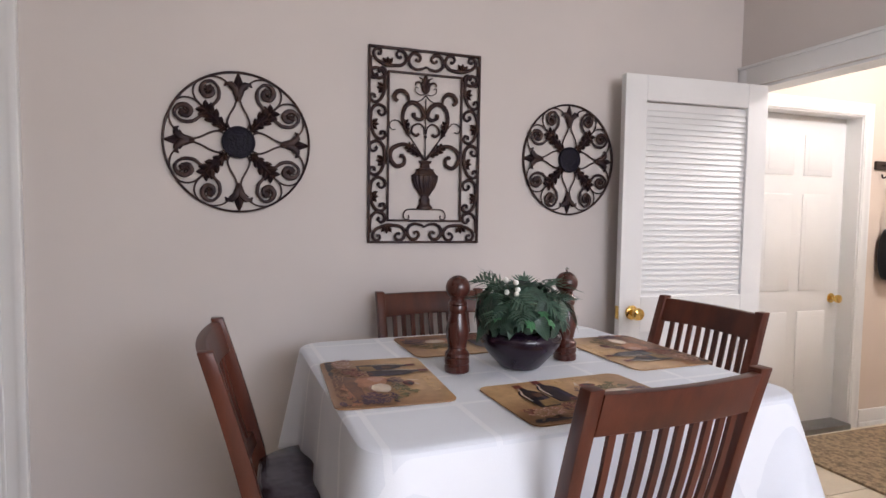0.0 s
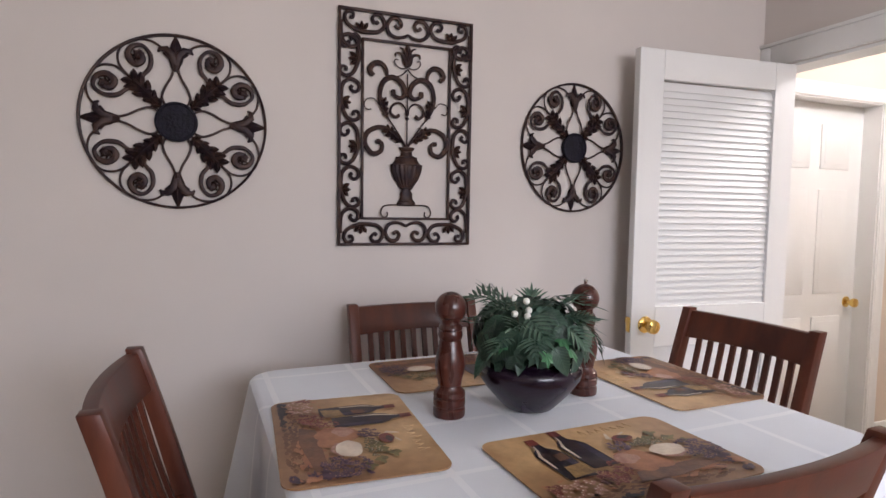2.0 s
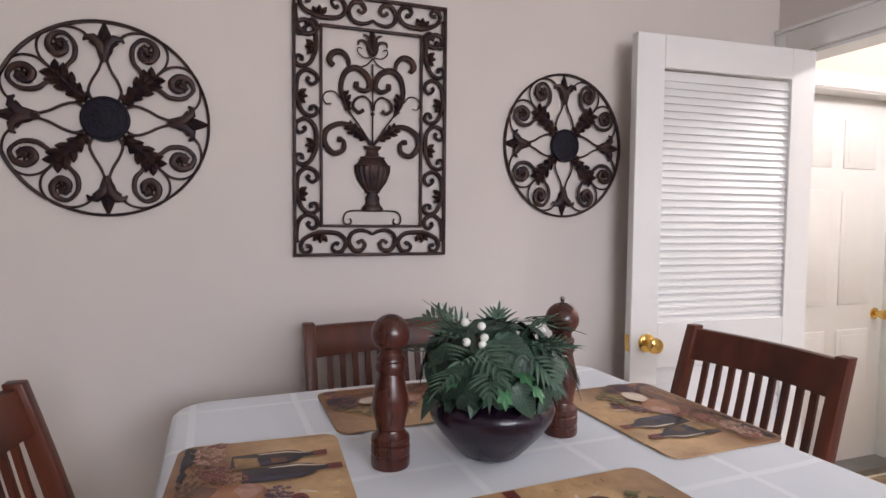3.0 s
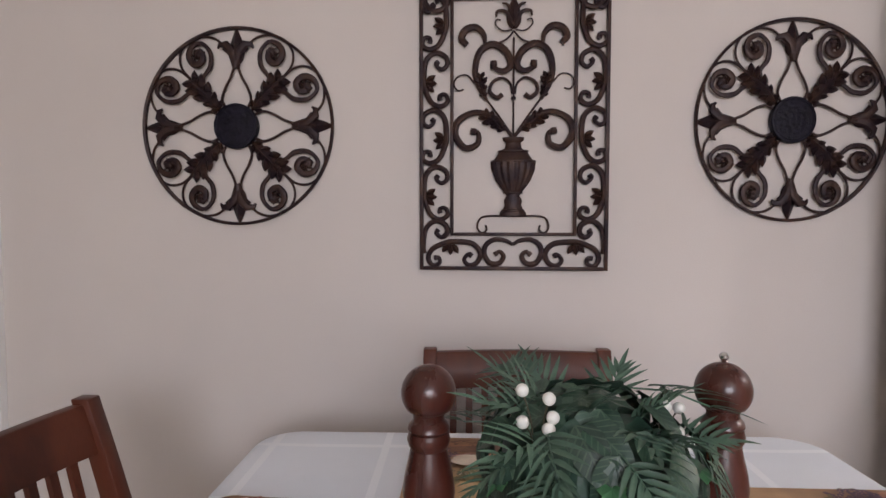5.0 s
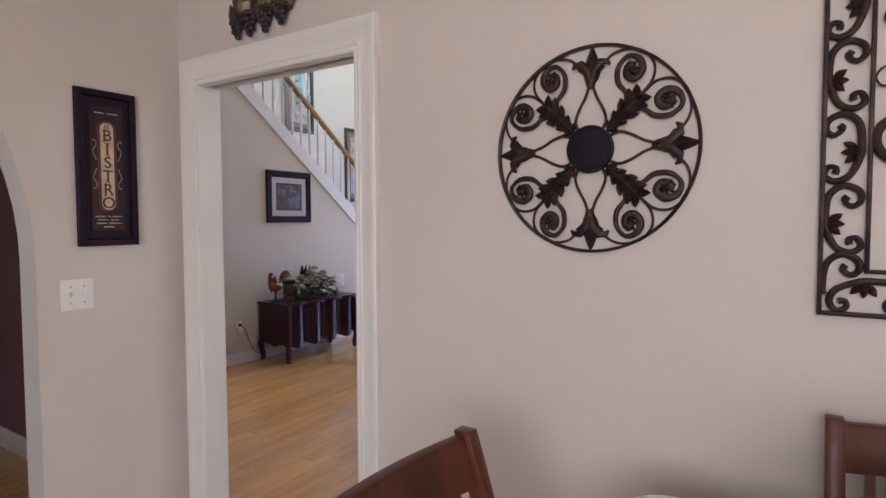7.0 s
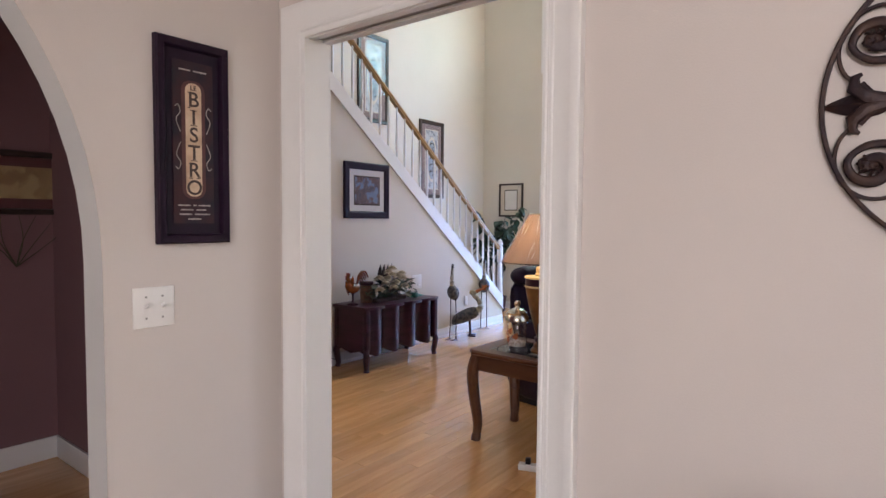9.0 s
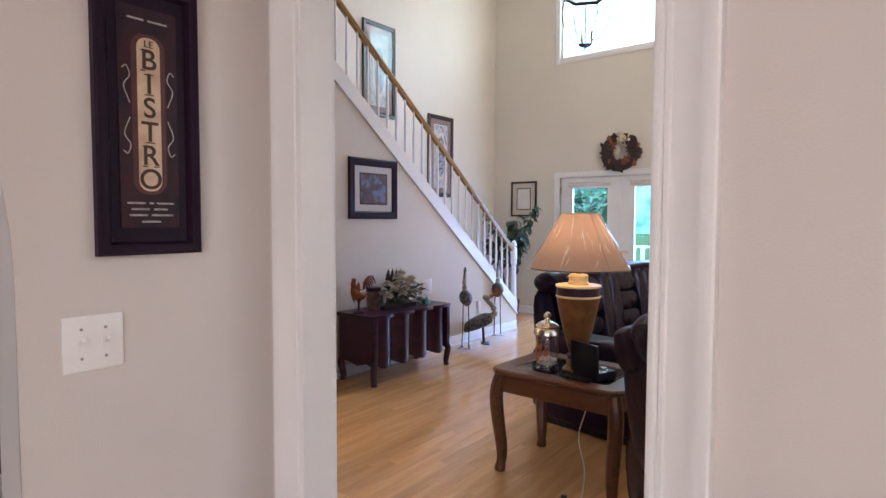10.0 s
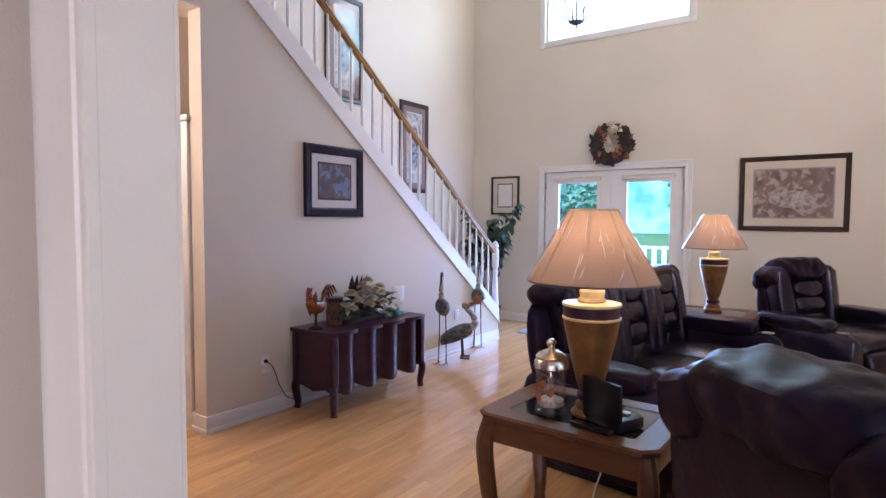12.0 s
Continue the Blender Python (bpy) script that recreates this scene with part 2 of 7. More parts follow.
def rounded(x0, x1, y0, y1, r, n=6):
    out = []
    for cx, cy, a in ((x1 - r, y1 - r, 0), (x0 + r, y1 - r, 90), (x0 + r, y0 + r, 180), (x1 - r, y0 + r, 270)):
        for i in range(n + 1):
            t = radians(a + 90 * i / n)
            out.append((cx + r * math.cos(t), cy + r * math.sin(t)))
    return out


def cushion(sx, sy, sz, n=10, power=0.32, bm=None):
    """A stuffed block: a cube swollen towards a rounded form, centred on the origin."""
    own = bmesh.new()
    bmesh.ops.create_cube(own, size=2)
    bmesh.ops.subdivide_edges(own, edges=own.edges, cuts=n, use_grid_fill=True)
    for v in own.verts:
        c = v.co
        x, y, z = c
        c.x = math.copysign(abs(x) ** 0.9, x) * (1 - power * 0.5 * (y * y + z * z) / 2 * 0.6)
        c.y = math.copysign(abs(y) ** 0.9, y) * (1 - power * 0.5 * (x * x + z * z) / 2 * 0.6)
        c.z = math.copysign(abs(z) ** 0.9, z) * (1 - power * (x ** 4 + y ** 4) / 2)
        r = c.length
        if r > 1.28:
            c *= 1.28 / r
        c.x, c.y, c.z = c.x * sx / 2, c.y * sy / 2, c.z * sz / 2
    return merge(bm, own)


def puckered(bm, amount, size, seed=0.0):
    """Soft uneven stuffing: each point shifted along its normal by smooth noise."""
    bm.normal_update()
    for v in bm.verts:
        v.co += v.normal * amount * noise.noise(v.co / size + Vector((seed, seed * 0.7, 0)))
    return bm


# ---- setting ----
H_DIN, H_LIV = 2.74, 5.6
OPEN_X0, OPEN_X1, OPEN_H = -1.663, -0.790, 2.02

bm = box(OPEN_X1, 2.56, 0, 0.088, 0, H_LIV)
box(-1.92, OPEN_X0, 0, 0.088, 0, H_LIV, bm=bm)
box(OPEN_X0, OPEN_X1, 0, 0.088, OPEN_H, H_LIV, bm=bm)
structure("wall_north", bm, WALL, "beige painted dining room wall with a cased opening", "wall")

# wall with the wide arch
ARCH_Y, ARCH_A, ARCH_B, ARCH_Z = -0.563, 0.80, 1.0, 1.31
arch = [(0.0, 0.0), (0.0, H_DIN), (-4.2, H_DIN), (-4.2, 0.0), (ARCH_Y - 2 * ARCH_A, 0.0)]
for i in range(33):
    a = math.pi * (1 - i / 32)
    arch.append((ARCH_Y - ARCH_A + ARCH_A * math.cos(a), ARCH_Z + ARCH_B * math.sin(a)))
arch.append((ARCH_Y, 0.0))
structure("wall_west", prism(arch, -1.92, -1.80, "x"), WALL, "beige painted wall with a wide arched opening", "wall")
lining = bmesh.new()
edge = [(ARCH_Y, 0.0)] + arch[:4:-1][1:]
for (ya, za), (yb, zb) in zip(edge, edge[1:]):
    na = Vector((ARCH_Y - ARCH_A - ya, ARCH_Z - za if za > ARCH_Z else 0)).normalized() * 0.0008
    nb = Vector((ARCH_Y - ARCH_A - yb, ARCH_Z - zb if zb > ARCH_Z else 0)).normalized() * 0.0008
    v = [lining.verts.new(p) for p in ((-1.799, ya + na.x, za + na.y), (-1.799, yb + nb.x, zb + nb.y),
                                       (-1.921, yb + nb.x, zb + nb.y), (-1.921, ya + na.x, za + na.y))]
    lining.faces.new(v)
bmesh.ops.remove_doubles(lining, verts=lining.verts, dist=0.0005)
structure("trim_arch", lining, TRIM, "smooth white painted lining of the arch", "trim")

bm = box(2.45, 2.57, -4.2, -1.05, 0, H_DIN)
box(2.45, 2.57, -0.06, 0.0, 0, H_DIN, bm=bm)
box(2.45, 2.57, -1.05, -0.06, 2.03, H_DIN, bm=bm)
structure("wall_east", bm, WALL, "beige painted wall with the doorway to the mudroom", "wall")
# wall out of view; its window opening is assumed for the lamp
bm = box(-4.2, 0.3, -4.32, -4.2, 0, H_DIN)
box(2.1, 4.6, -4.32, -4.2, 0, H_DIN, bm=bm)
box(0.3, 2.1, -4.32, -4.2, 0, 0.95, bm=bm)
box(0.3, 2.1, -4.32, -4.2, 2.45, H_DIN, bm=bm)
structure("wall_south", bm, WALL, "beige painted kitchen wall with an assumed window opening", "wall")
structure("ceiling_dining", box(-4.2, 4.6, -4.2, 0.42, H_DIN, H_DIN + 0.1), CEILING, "white textured ceiling", "ceiling")

# parlour behind the arch
structure("wall_parlour_west", box(-4.17, -4.05, -4.2, 0.14, 0, H_DIN), WALL_PLUM, "dark plum painted parlour wall", "wall")
structure("wall_parlour_north", box(-4.05, -1.921, 0.05, 0.14, 0, H_DIN), WALL_PLUM, "dark plum painted parlour wall", "wall")
bm = box(-4.05, -4.036, -4.2, 0.05, 0, 0.13, 0.004)
box(-4.036, -1.93, 0.036, 0.05, 0, 0.13, 0.004, bm=bm)
structure("baseboard_parlour", bm, TRIM, "white painted baseboard", "baseboard")
structure("floor_parlour", box(-4.2, -1.80, -4.2, 0.14, -0.1, -0.002), OAK, "honey oak floor of the parlour", "floor")

# mudroom
bm = box(2.57, 2.955, 0.30, 0.42, 0, H_DIN)
box(3.775, 4.6, 0.30, 0.42, 0, H_DIN, bm=bm)
box(2.955, 3.775, 0.30, 0.42, 2.04, H_DIN, bm=bm)
structure("wall_mudroom_north", bm, WALL_PEACH, "warm peach painted mudroom wall", "wall")
structure("wall_mudroom_east", box(4.6, 4.72, -4.2, 0.42, 0, H_DIN), WALL_PEACH, "warm peach painted mudroom wall", "wall")

# living room
FD_X0, FD_X1, FD_H = -4.40, -2.62, 2.04
WN_X0, WN_X1, WN_Z0, WN_Z1 = -4.42, -2.61, 3.745, 5.25
bm = box(-5.66, FD_X0 - 0.02, 6.77, 6.92, 0, H_LIV)
box(FD_X1, 2.2, 6.77, 6.92, 0, H_LIV, bm=bm)
box(FD_X0 - 0.02, FD_X1, 6.77, 6.92, FD_H, WN_Z0, bm=bm)
box(FD_X0 - 0.02, FD_X1, 6.77, 6.92, WN_Z1, H_LIV, bm=bm)
structure("wall_far", bm, WALL_LIVING, "tall cream wall with glazed doors and a high window", "wall")
structure("wall_stairwell", box(-5.66, -5.54, 0.1, 6.77, 0, H_LIV), WALL_LIVING, "tall cream stairwell wall", "wall")
# east wall out of view, openings cut for the two added window lamps
bm = box(2.2, 2.32, 0.10, 0.9, 0, H_LIV)
box(2.2, 2.32, 3.1, 6.92, 0, H_LIV, bm=bm)
box(2.2, 2.32, 0.9, 3.1, 0, 0.9, bm=bm)
box(2.2, 2.32, 0.9, 3.1, 2.75, 3.6, bm=bm)
box(2.2, 2.32, 0.9, 3.1, 4.9, H_LIV, bm=bm)
structure("wall_living_east", bm, WALL_LIVING, "cream living room wall", "wall")
structure("ceiling_living", box(-5.66, 2.32, 0.0, 6.92, H_LIV, H_LIV + 0.1), CEILING, "high white ceiling", "ceiling")


def slope(y):
    return 0.391 + (5.403 - y) * 0.788


bm = prism([(1.82, 0), (5.60, 0), (5.60, slope(5.60)), (1.82, slope(1.82))], -4.55, -4.41, "x")
box(-4.55, -4.41, 0.14, 1.82, 2.76, 3.23, bm=bm)
structure("wall_stair", bm, WALL_LIVING, "cream wall below the sloping staircase", "wall")
bm = box(-6.4, -4.68, 1.83, 1.93, 0, 2.76)
box(-6.4, -4.55, 0.1, 1.93, 2.76, 2.86, bm=bm)
structure("wall_hall", bm, WALL_PEACH, "pale hallway wall beside the stairs", "wall")
bm = box(-4.68, -4.56, 1.80, 1.84, 0, 2.06, 0.006)
box(-4.70, -4.54, 1.79, 1.84, 2.06, 2.10, 0.006, bm=bm)
structure("trim_hall_door", bm, TRIM, "white door casing in the hallway", "trim")
structure("wall_hall_end", box(-6.5, -6.4, 0.1, 1.93, 0, 2.86), WALL_LIVING, "pale hallway end wall", "wall")
structure("wall_living_south", box(-6.4, -4.17, 0.14, 0.24, 0, H_LIV), WALL_LIVING, "cream living room wall", "wall")
structure("wall_upper_south", box(-5.54, -1.92, 0.0, 0.139, H_DIN, H_LIV), WALL_LIVING, "cream upper wall", "wall")

# base of the floors and boards along the walls
structure("floor_living", box(-6.4, 2.2, 0.10, 6.92, -0.1, -0.004), GROUT, "dark underlay between oak boards", "floor")
structure("floor_dining", box(-1.80, 4.6, -4.2, 0.3, -0.1, -0.004), GROUT, "tan grout between cream floor tiles", "floor")
structure("threshold_opening", box(OPEN_X0 + 0.0125, OPEN_X1 - 0.0125, 0.0, 0.10, -0.1, 0.012, 0.004), OAK_RAIL, "oak threshold of the cased opening", "threshold")


def baseboard(name, x0, x1, y0, y1):
    b = box(x0, x1, y0, y1, 0, 0.115, 0.004)
    if x1 - x0 < y1 - y0:
        s = 0.006 if name != "baseboard_stair_return" else 0.0
        box(x0 + s * 0, x1 + s, y0, y1, 0, 0.03, 0.004, bm=b)
    else:
        box(x0, x1, y0 - 0.006, y1, 0, 0.03, 0.004, bm=b)
    structure(name, b, TRIM, "white painted baseboard", "baseboard")


baseboard("baseboard_stair", -4.409, -4.393, 1.805, 5.585)
baseboard("baseboard_stair_return", -4.56, -4.393, 1.804, 1.819)
baseboard("baseboard_far_left", -5.54, -4.49, 6.754, 6.769)
baseboard("baseboard_far_right", -2.53, 2.2, 6.754, 6.769)
baseboard("baseboard_dining", -0.68, 2.42, -0.016, -0.001)
baseboard("baseboard_mudroom", 3.86, 4.6, 0.284, 0.299)


def casing(name, x0, x1, h, yf, width=0.10, thick=0.02, sign=-1, label="white painted moulded casing", right=None):
    """Moulded casing, mitred round an opening in a wall that faces along y; yf: the wall's face."""
    prof = [(0.0, 0.0), (0.0, 0.5), (0.05, 0.62), (0.10, 0.62), (0.13, 0.50), (0.17, 0.50), (0.20, 0.66), (0.27, 0.66), (0.30, 0.55), (0.60, 0.62), (0.70, 0.80), (0.80, 0.98), (0.96, 1.0), (1.0, 0.9), (1.0, 0.0)]
    b = bmesh.new()
    rings = []
    side = (right or width) / width
    for px, pz, dx, dz in ((x0, 0.0, -1, 0), (x0, h, -1, 1), (x1, h, side, 1), (x1, 0.0, side, 0)):
        rings.append([b.verts.new((px + dx * w * width, yf + sign * t * thick, pz + dz * w * width)) for w, t in prof])
    for r0, r1 in zip(rings, rings[1:]):
        for k in range(len(prof) - 1):
            b.faces.new((r0[k], r0[k + 1], r1[k + 1], r1[k]))
    structure(name, b, TRIM, label, "trim")


casing("trim_opening", OPEN_X0 + 0.012, OPEN_X1 - 0.012, OPEN_H - 0.012, -0.0005, 0.108, 0.026, right=0.097)
casing("trim_opening_back", OPEN_X0 + 0.012, OPEN_X1 - 0.012, OPEN_H - 0.012, 0.0885, 0.108, 0.012, 1)
b = box(OPEN_X0, OPEN_X0 + 0.012, -0.0003, 0.0882, 0.0, OPEN_H)
box(OPEN_X1 - 0.012, OPEN_X1, -0.0003, 0.0882, 0.0, OPEN_H, bm=b)
for y0, y1 in ((-0.0003, 0.026), (0.060, 0.0882)):
    box(OPEN_X0 + 0.012, OPEN_X1 - 0.012, y0, y1, OPEN_H - 0.014, OPEN_H, bm=b)
structure("trim_jamb", b, TRIM, "white jamb lining with a sliding door slot", "trim")
structure("trim_door_track", box(OPEN_X0 + 0.012, OPEN_X1 - 0.012, 0.027, 0.059, OPEN_H - 0.006, OPEN_H - 0.001), STEEL, "dark sliding door track in the head", "trim")

casing("trim_mudroom_door", 2.955, 3.775, 2.04, 0.2995, 0.075, 0.018)
casing("trim_glazed_doors", FD_X0, FD_X1, FD_H, 6.7695, 0.082, 0.02)
b = box(2.428, 2.449, -0.055, -0.003, 0, 2.125, 0.003)
box(2.428, 2.449, -1.14, -1.05, 0, 2.125, 0.003, bm=b)
box(2.428, 2.449, -1.05, -0.055, 2.035, 2.125, 0.003, bm=b)
box(2.420, 2.449, -1.16, -0.003, 2.125, 2.14, 0.003, bm=b)
structure("trim_mudroom_opening", b, TRIM, "white painted casing round the mudroom doorway", "trim")
b = box(2.450, 2.572, -0.061, -0.050, 0, 2.03)
box(2.450, 2.572, -1.06, -1.049, 0, 2.03, bm=b)
box(2.450, 2.572, -1.05, -0.06, 2.019, 2.031, bm=b)
structure("trim_mudroom_jamb", b, TRIM, "white painted door jamb", "trim")


# ---- dining room ----
def mudroom_door():
    """Six-panel door in the mudroom, shut."""
    t = thing("door_2", "white six-panel door, shut, with a brass knob", "door", pose(2.96, 0.405, 0.012))
    t["kind"] = "structure"
    w, h = 0.81, 2.02
    part("slab", box(0, w, 0, 0.03, 0, h, 0.002), TRIM, t)
    cols = ((0.115, 0.36), (0.45, 0.695))
    for x0, x1 in cols:
        for z0, z1 in ((0.22, 0.76), (0.90, 1.52), (1.64, 1.90)):
            b = bmesh.new()
            for d, y in ((0.0, -0.006), (0.012, -0.001)):
                box(x0 + d, x1 - d, y, 0.003, z0 + d, z1 - d, 0.003, bm=b)
            box(x0 + 0.03, x1 - 0.03, -0.008, 0.002, z0 + 0.03, z1 - 0.03, 0.004, bm=b)
            part("panel", b, TRIM, t)
    knob = lathe([(0.032, 0.0), (0.032, 0.006), (0.012, 0.012), (0.011, 0.03), (0.022, 0.036), (0.028, 0.05), (0.026, 0.062), (0.014, 0.068)], 24)
    part("knob", moved(knob, pose(0.745, 0, 0.84, 90)), BRASS, t, "polished brass knob")


mudroom_door()
structure("trim_mudroom_sill", box(2.955, 3.775, 0.27, 0.42, -0.004, 0.035, 0.004), STEEL, "grey metal door sill", "trim")
b = box(2.955, 2.962, 0.30, 0.42, 0.035, 2.04)
box(3.768, 3.775, 0.30, 0.42, 0.035, 2.04, bm=b)
box(2.962, 3.768, 0.30, 0.42, 2.032, 2.04, bm=b)
structure("trim_mudroom_door_jamb", b, TRIM, "white painted door jamb", "trim")


def louver_door():
    """Louvered door, swung open against the wall."""
    hinge, edge = Vector((2.435, -0.150)), Vector((1.650, -0.105))
    ang = math.degrees(math.atan2(edge.y - hinge.y, edge.x - hinge.x))
    t = thing("door_1", "white louvered door with brass knob, standing open", "door", pose(hinge.x, hinge.y, 0.012, 0, 0, ang))
    t["kind"] = "structure"
    w, h, d = 0.786, 2.005, 0.035
    frame_ = bmesh.new()
    st = 0.112
    # local y points to the room side here
    for x0, x1, z0, z1 in ((0, st, 0, h), (w - st, w, 0, h), (st, w - st, 0, 0.24), (st, w - st, h - 0.115, h), (st, w - st, 0.82, 0.985)):
        box(x0, x1, 0, d, z0, z1, 0.002, bm=frame_, seg=1)
    part("frame", frame_, TRIM, t)
    slat = finish(prism([(-0.0052, 0.0185), (-0.0085, 0.018), (0.0052, -0.0185), (0.0085, -0.018)], st, w - st, "x"), "slat", TRIM, False)
    for z0, z1 in ((0.24, 0.82), (0.985, h - 0.115)):
        z = z0 + 0.016
        while z < z1 - 0.01:
            o = new("slat", slat)
            o.parent = t
            o.location = (0, d / 2, z)
            z += 0.0262
    for side in (0, 1):
        knob = lathe([(0.033, 0.0), (0.033, 0.005), (0.026, 0.010), (0.012, 0.013), (0.011, 0.030), (0.023, 0.036), (0.029, 0.050), (0.026, 0.062), (0.013, 0.068)], 28)
        part("knob", moved(knob, pose(w - 0.065, d if side else 0, 0.915, -90 if side else 90)), BRASS, t, "polished brass knob")
    part("latch_plate", box(w - 0.001, w + 0.002, 0.006, 0.029, 0.885, 0.945), BRASS, t, "small brass latch plate")


louver_door()

TABLE = pose(0.805, -0.79, 0, 0, 0, 2.6)
TZ = 0.905


def dining_table():
    t = thing("dining_table", "counter-height dining table with dark cherry legs", "table", TABLE)
    part("tabletop", prism(rounded(-0.568, 0.568, -0.485, 0.485, 0.08), TZ - 0.035, TZ - 0.001, bevel=0.004), CHERRY, t)
    part("apron", box(-0.50, 0.50, -0.40, 0.40, TZ - 0.12, TZ - 0.036), CHERRY, t)
    for sx in (-1, 1):
        for sy in (-1, 1):
            own = box(-0.04, 0.04, -0.04, 0.04, 0, TZ - 0.037, 0.005)
            for v in own.verts:
                k = 0.72 + 0.28 * min(1, v.co.z / 0.7)
                v.co.x, v.co.y = v.co.x * k + sx * 0.48, v.co.y * k + sy * 0.385
            part("leg", own, CHERRY, t)


dining_table()


def stripe_cloth():
    """White table linen with woven satin bands in both directions."""
    m = mat("white_tablecloth_banded", (0.75, 0.785, 0.845), 0.85, vary=0.03, scale=4, bump=0.2, grain=420)
    n, l = m.node_tree.nodes, m.node_tree.links
    b = n["Principled BSDF"]
    tc = n.new("ShaderNodeTexCoord")
    sep = n.new("ShaderNodeSeparateXYZ")
    l.new(tc.outputs["Object"], sep.inputs[0])
    marks = []
    for axis, offset in ((0, 0.085), (1, 0.055)):
        add = n.new("ShaderNodeMath")
        add.operation = "ADD"
        add.inputs[1].default_value = 20 * 0.235 + offset
        l.new(sep.outputs[axis], add.inputs[0])
        mod = n.new("ShaderNodeMath")
        mod.operation = "MODULO"
        mod.inputs[1].default_value = 0.235
        l.new(add.outputs[0], mod.inputs[0])
        lt = n.new("ShaderNodeMath")
        lt.operation = "LESS_THAN"
        lt.inputs[1].default_value = 0.015
        l.new(mod.outputs[0], lt.inputs[0])
        marks.append(lt)
    mx = n.new("ShaderNodeMath")
    mx.operation = "MAXIMUM"
    l.new(marks[0].outputs[0], mx.inputs[0])
    l.new(marks[1].outputs[0], mx.inputs[1])
    old = b.inputs["Base Color"].links[0].from_socket
    mix = n.new("ShaderNodeMix")
    mix.data_type = "RGBA"
    mix.inputs[7].default_value = (0.80, 0.83, 0.88, 1)
    l.new(mx.outputs[0], mix.inputs[0])
    l.new(old, mix.inputs[6])
    l.new(mix.outputs[2], b.inputs["Base Color"])
    sh = n.new("ShaderNodeMapRange")
    sh.inputs[3].default_value, sh.inputs[4].default_value = 0.85, 0.42
    l.new(mx.outputs[0], sh.inputs[0])
    l.new(sh.outputs[0], b.inputs["Roughness"])
    return m


def tablecloth():
    t = thing("tablecloth", "white banded tablecloth hanging over the table edges", "tablecloth", TABLE @ pose(0, 0, 0))
    hx, hy, drop = 0.588, 0.505, 0.285
    outline = rounded(-hx, hx, -hy, hy, 0.085, 12)
    # even steps along the outline
    pts = []
    for i in range(len(outline)):
        a, c = Vector(outline[i]), Vector(outline[(i + 1) % len(outline)])
        n = max(1, int((c - a).length / 0.03))
        pts += [a.lerp(c, k / n) for k in range(n)]
    own = bmesh.new()
    rings = []
    count = len(pts)
    fall = [(-0.012, 0.0), (-0.004, -0.002), (0.003, -0.008), (0.006, -0.02)] + [(0.008, -0.02 - (drop - 0.02) * k / 9) for k in range(1, 10)]
    for out, dz in fall:
        ring = []
        for i, p in enumerate(pts):
            d = (pts[(i + 1) % count] - pts[i - 1]).normalized()
            nrm = Vector((d.y, -d.x))
            if nrm.dot(p) < 0:
                nrm = -nrm
            corner = max(0.0, 1 - (Vector((hx - abs(p.x), hy - abs(p.y))).length) / 0.26)
            deep = max(0.0, (-dz - 0.02) / (drop - 0.02))
            wave = 0.011 * math.sin(i * 0.43 + 0.6) + 0.007 * math.sin(i * 0.97 + 1.9) + 0.006 * math.sin(i * 0.21)
            o = out + deep * (wave + 0.012 + 0.10 * corner ** 1.5 * (1 if deep > 0 else 0))
            z = TZ + 0.006 + dz * (1 + (0.24 * corner if dz < -0.03 else 0))
            z += 0.004 * deep * math.sin(i * 0.31)
            q = p + nrm * o
            ring.append(own.verts.new((q.x, q.y, z)))
        rings.append(ring)
    for a, c in zip(rings, rings[1:]):
        for i in range(count):
            own.faces.new((a[i], a[(i + 1) % count], c[(i + 1) % count], c[i]))
    # top sheet: shrinking rings with slight fold ridges
    inner = rings[0]
    for k in (0.9, 0.75, 0.6, 0.45, 0.3, 0.15):
        ring = []
        for p in pts:
            x, y = p.x * k, p.y * k
            ridge = 0.0022 * math.exp(-((x - 0.20) / 0.012) ** 2) + 0.0022 * math.exp(-((y + 0.14) / 0.012) ** 2) + 0.0012 * math.sin(x * 21 + 1) * math.sin(y * 17)
            ring.append(own.verts.new((x, y, TZ + 0.0045 + max(0, ridge))))
        for i in range(count):
            own.faces.new((inner[i], inner[(i + 1) % count], ring[(i + 1) % count], ring[i]))
        inner = ring
    own.faces.new(inner)
    o = part("cloth", own, stripe_cloth(), t)
    sol = o.modifiers.new("thickness", "SOLIDIFY")
    sol.thickness = 0.0015
    sol.offset = -1


tablecloth()


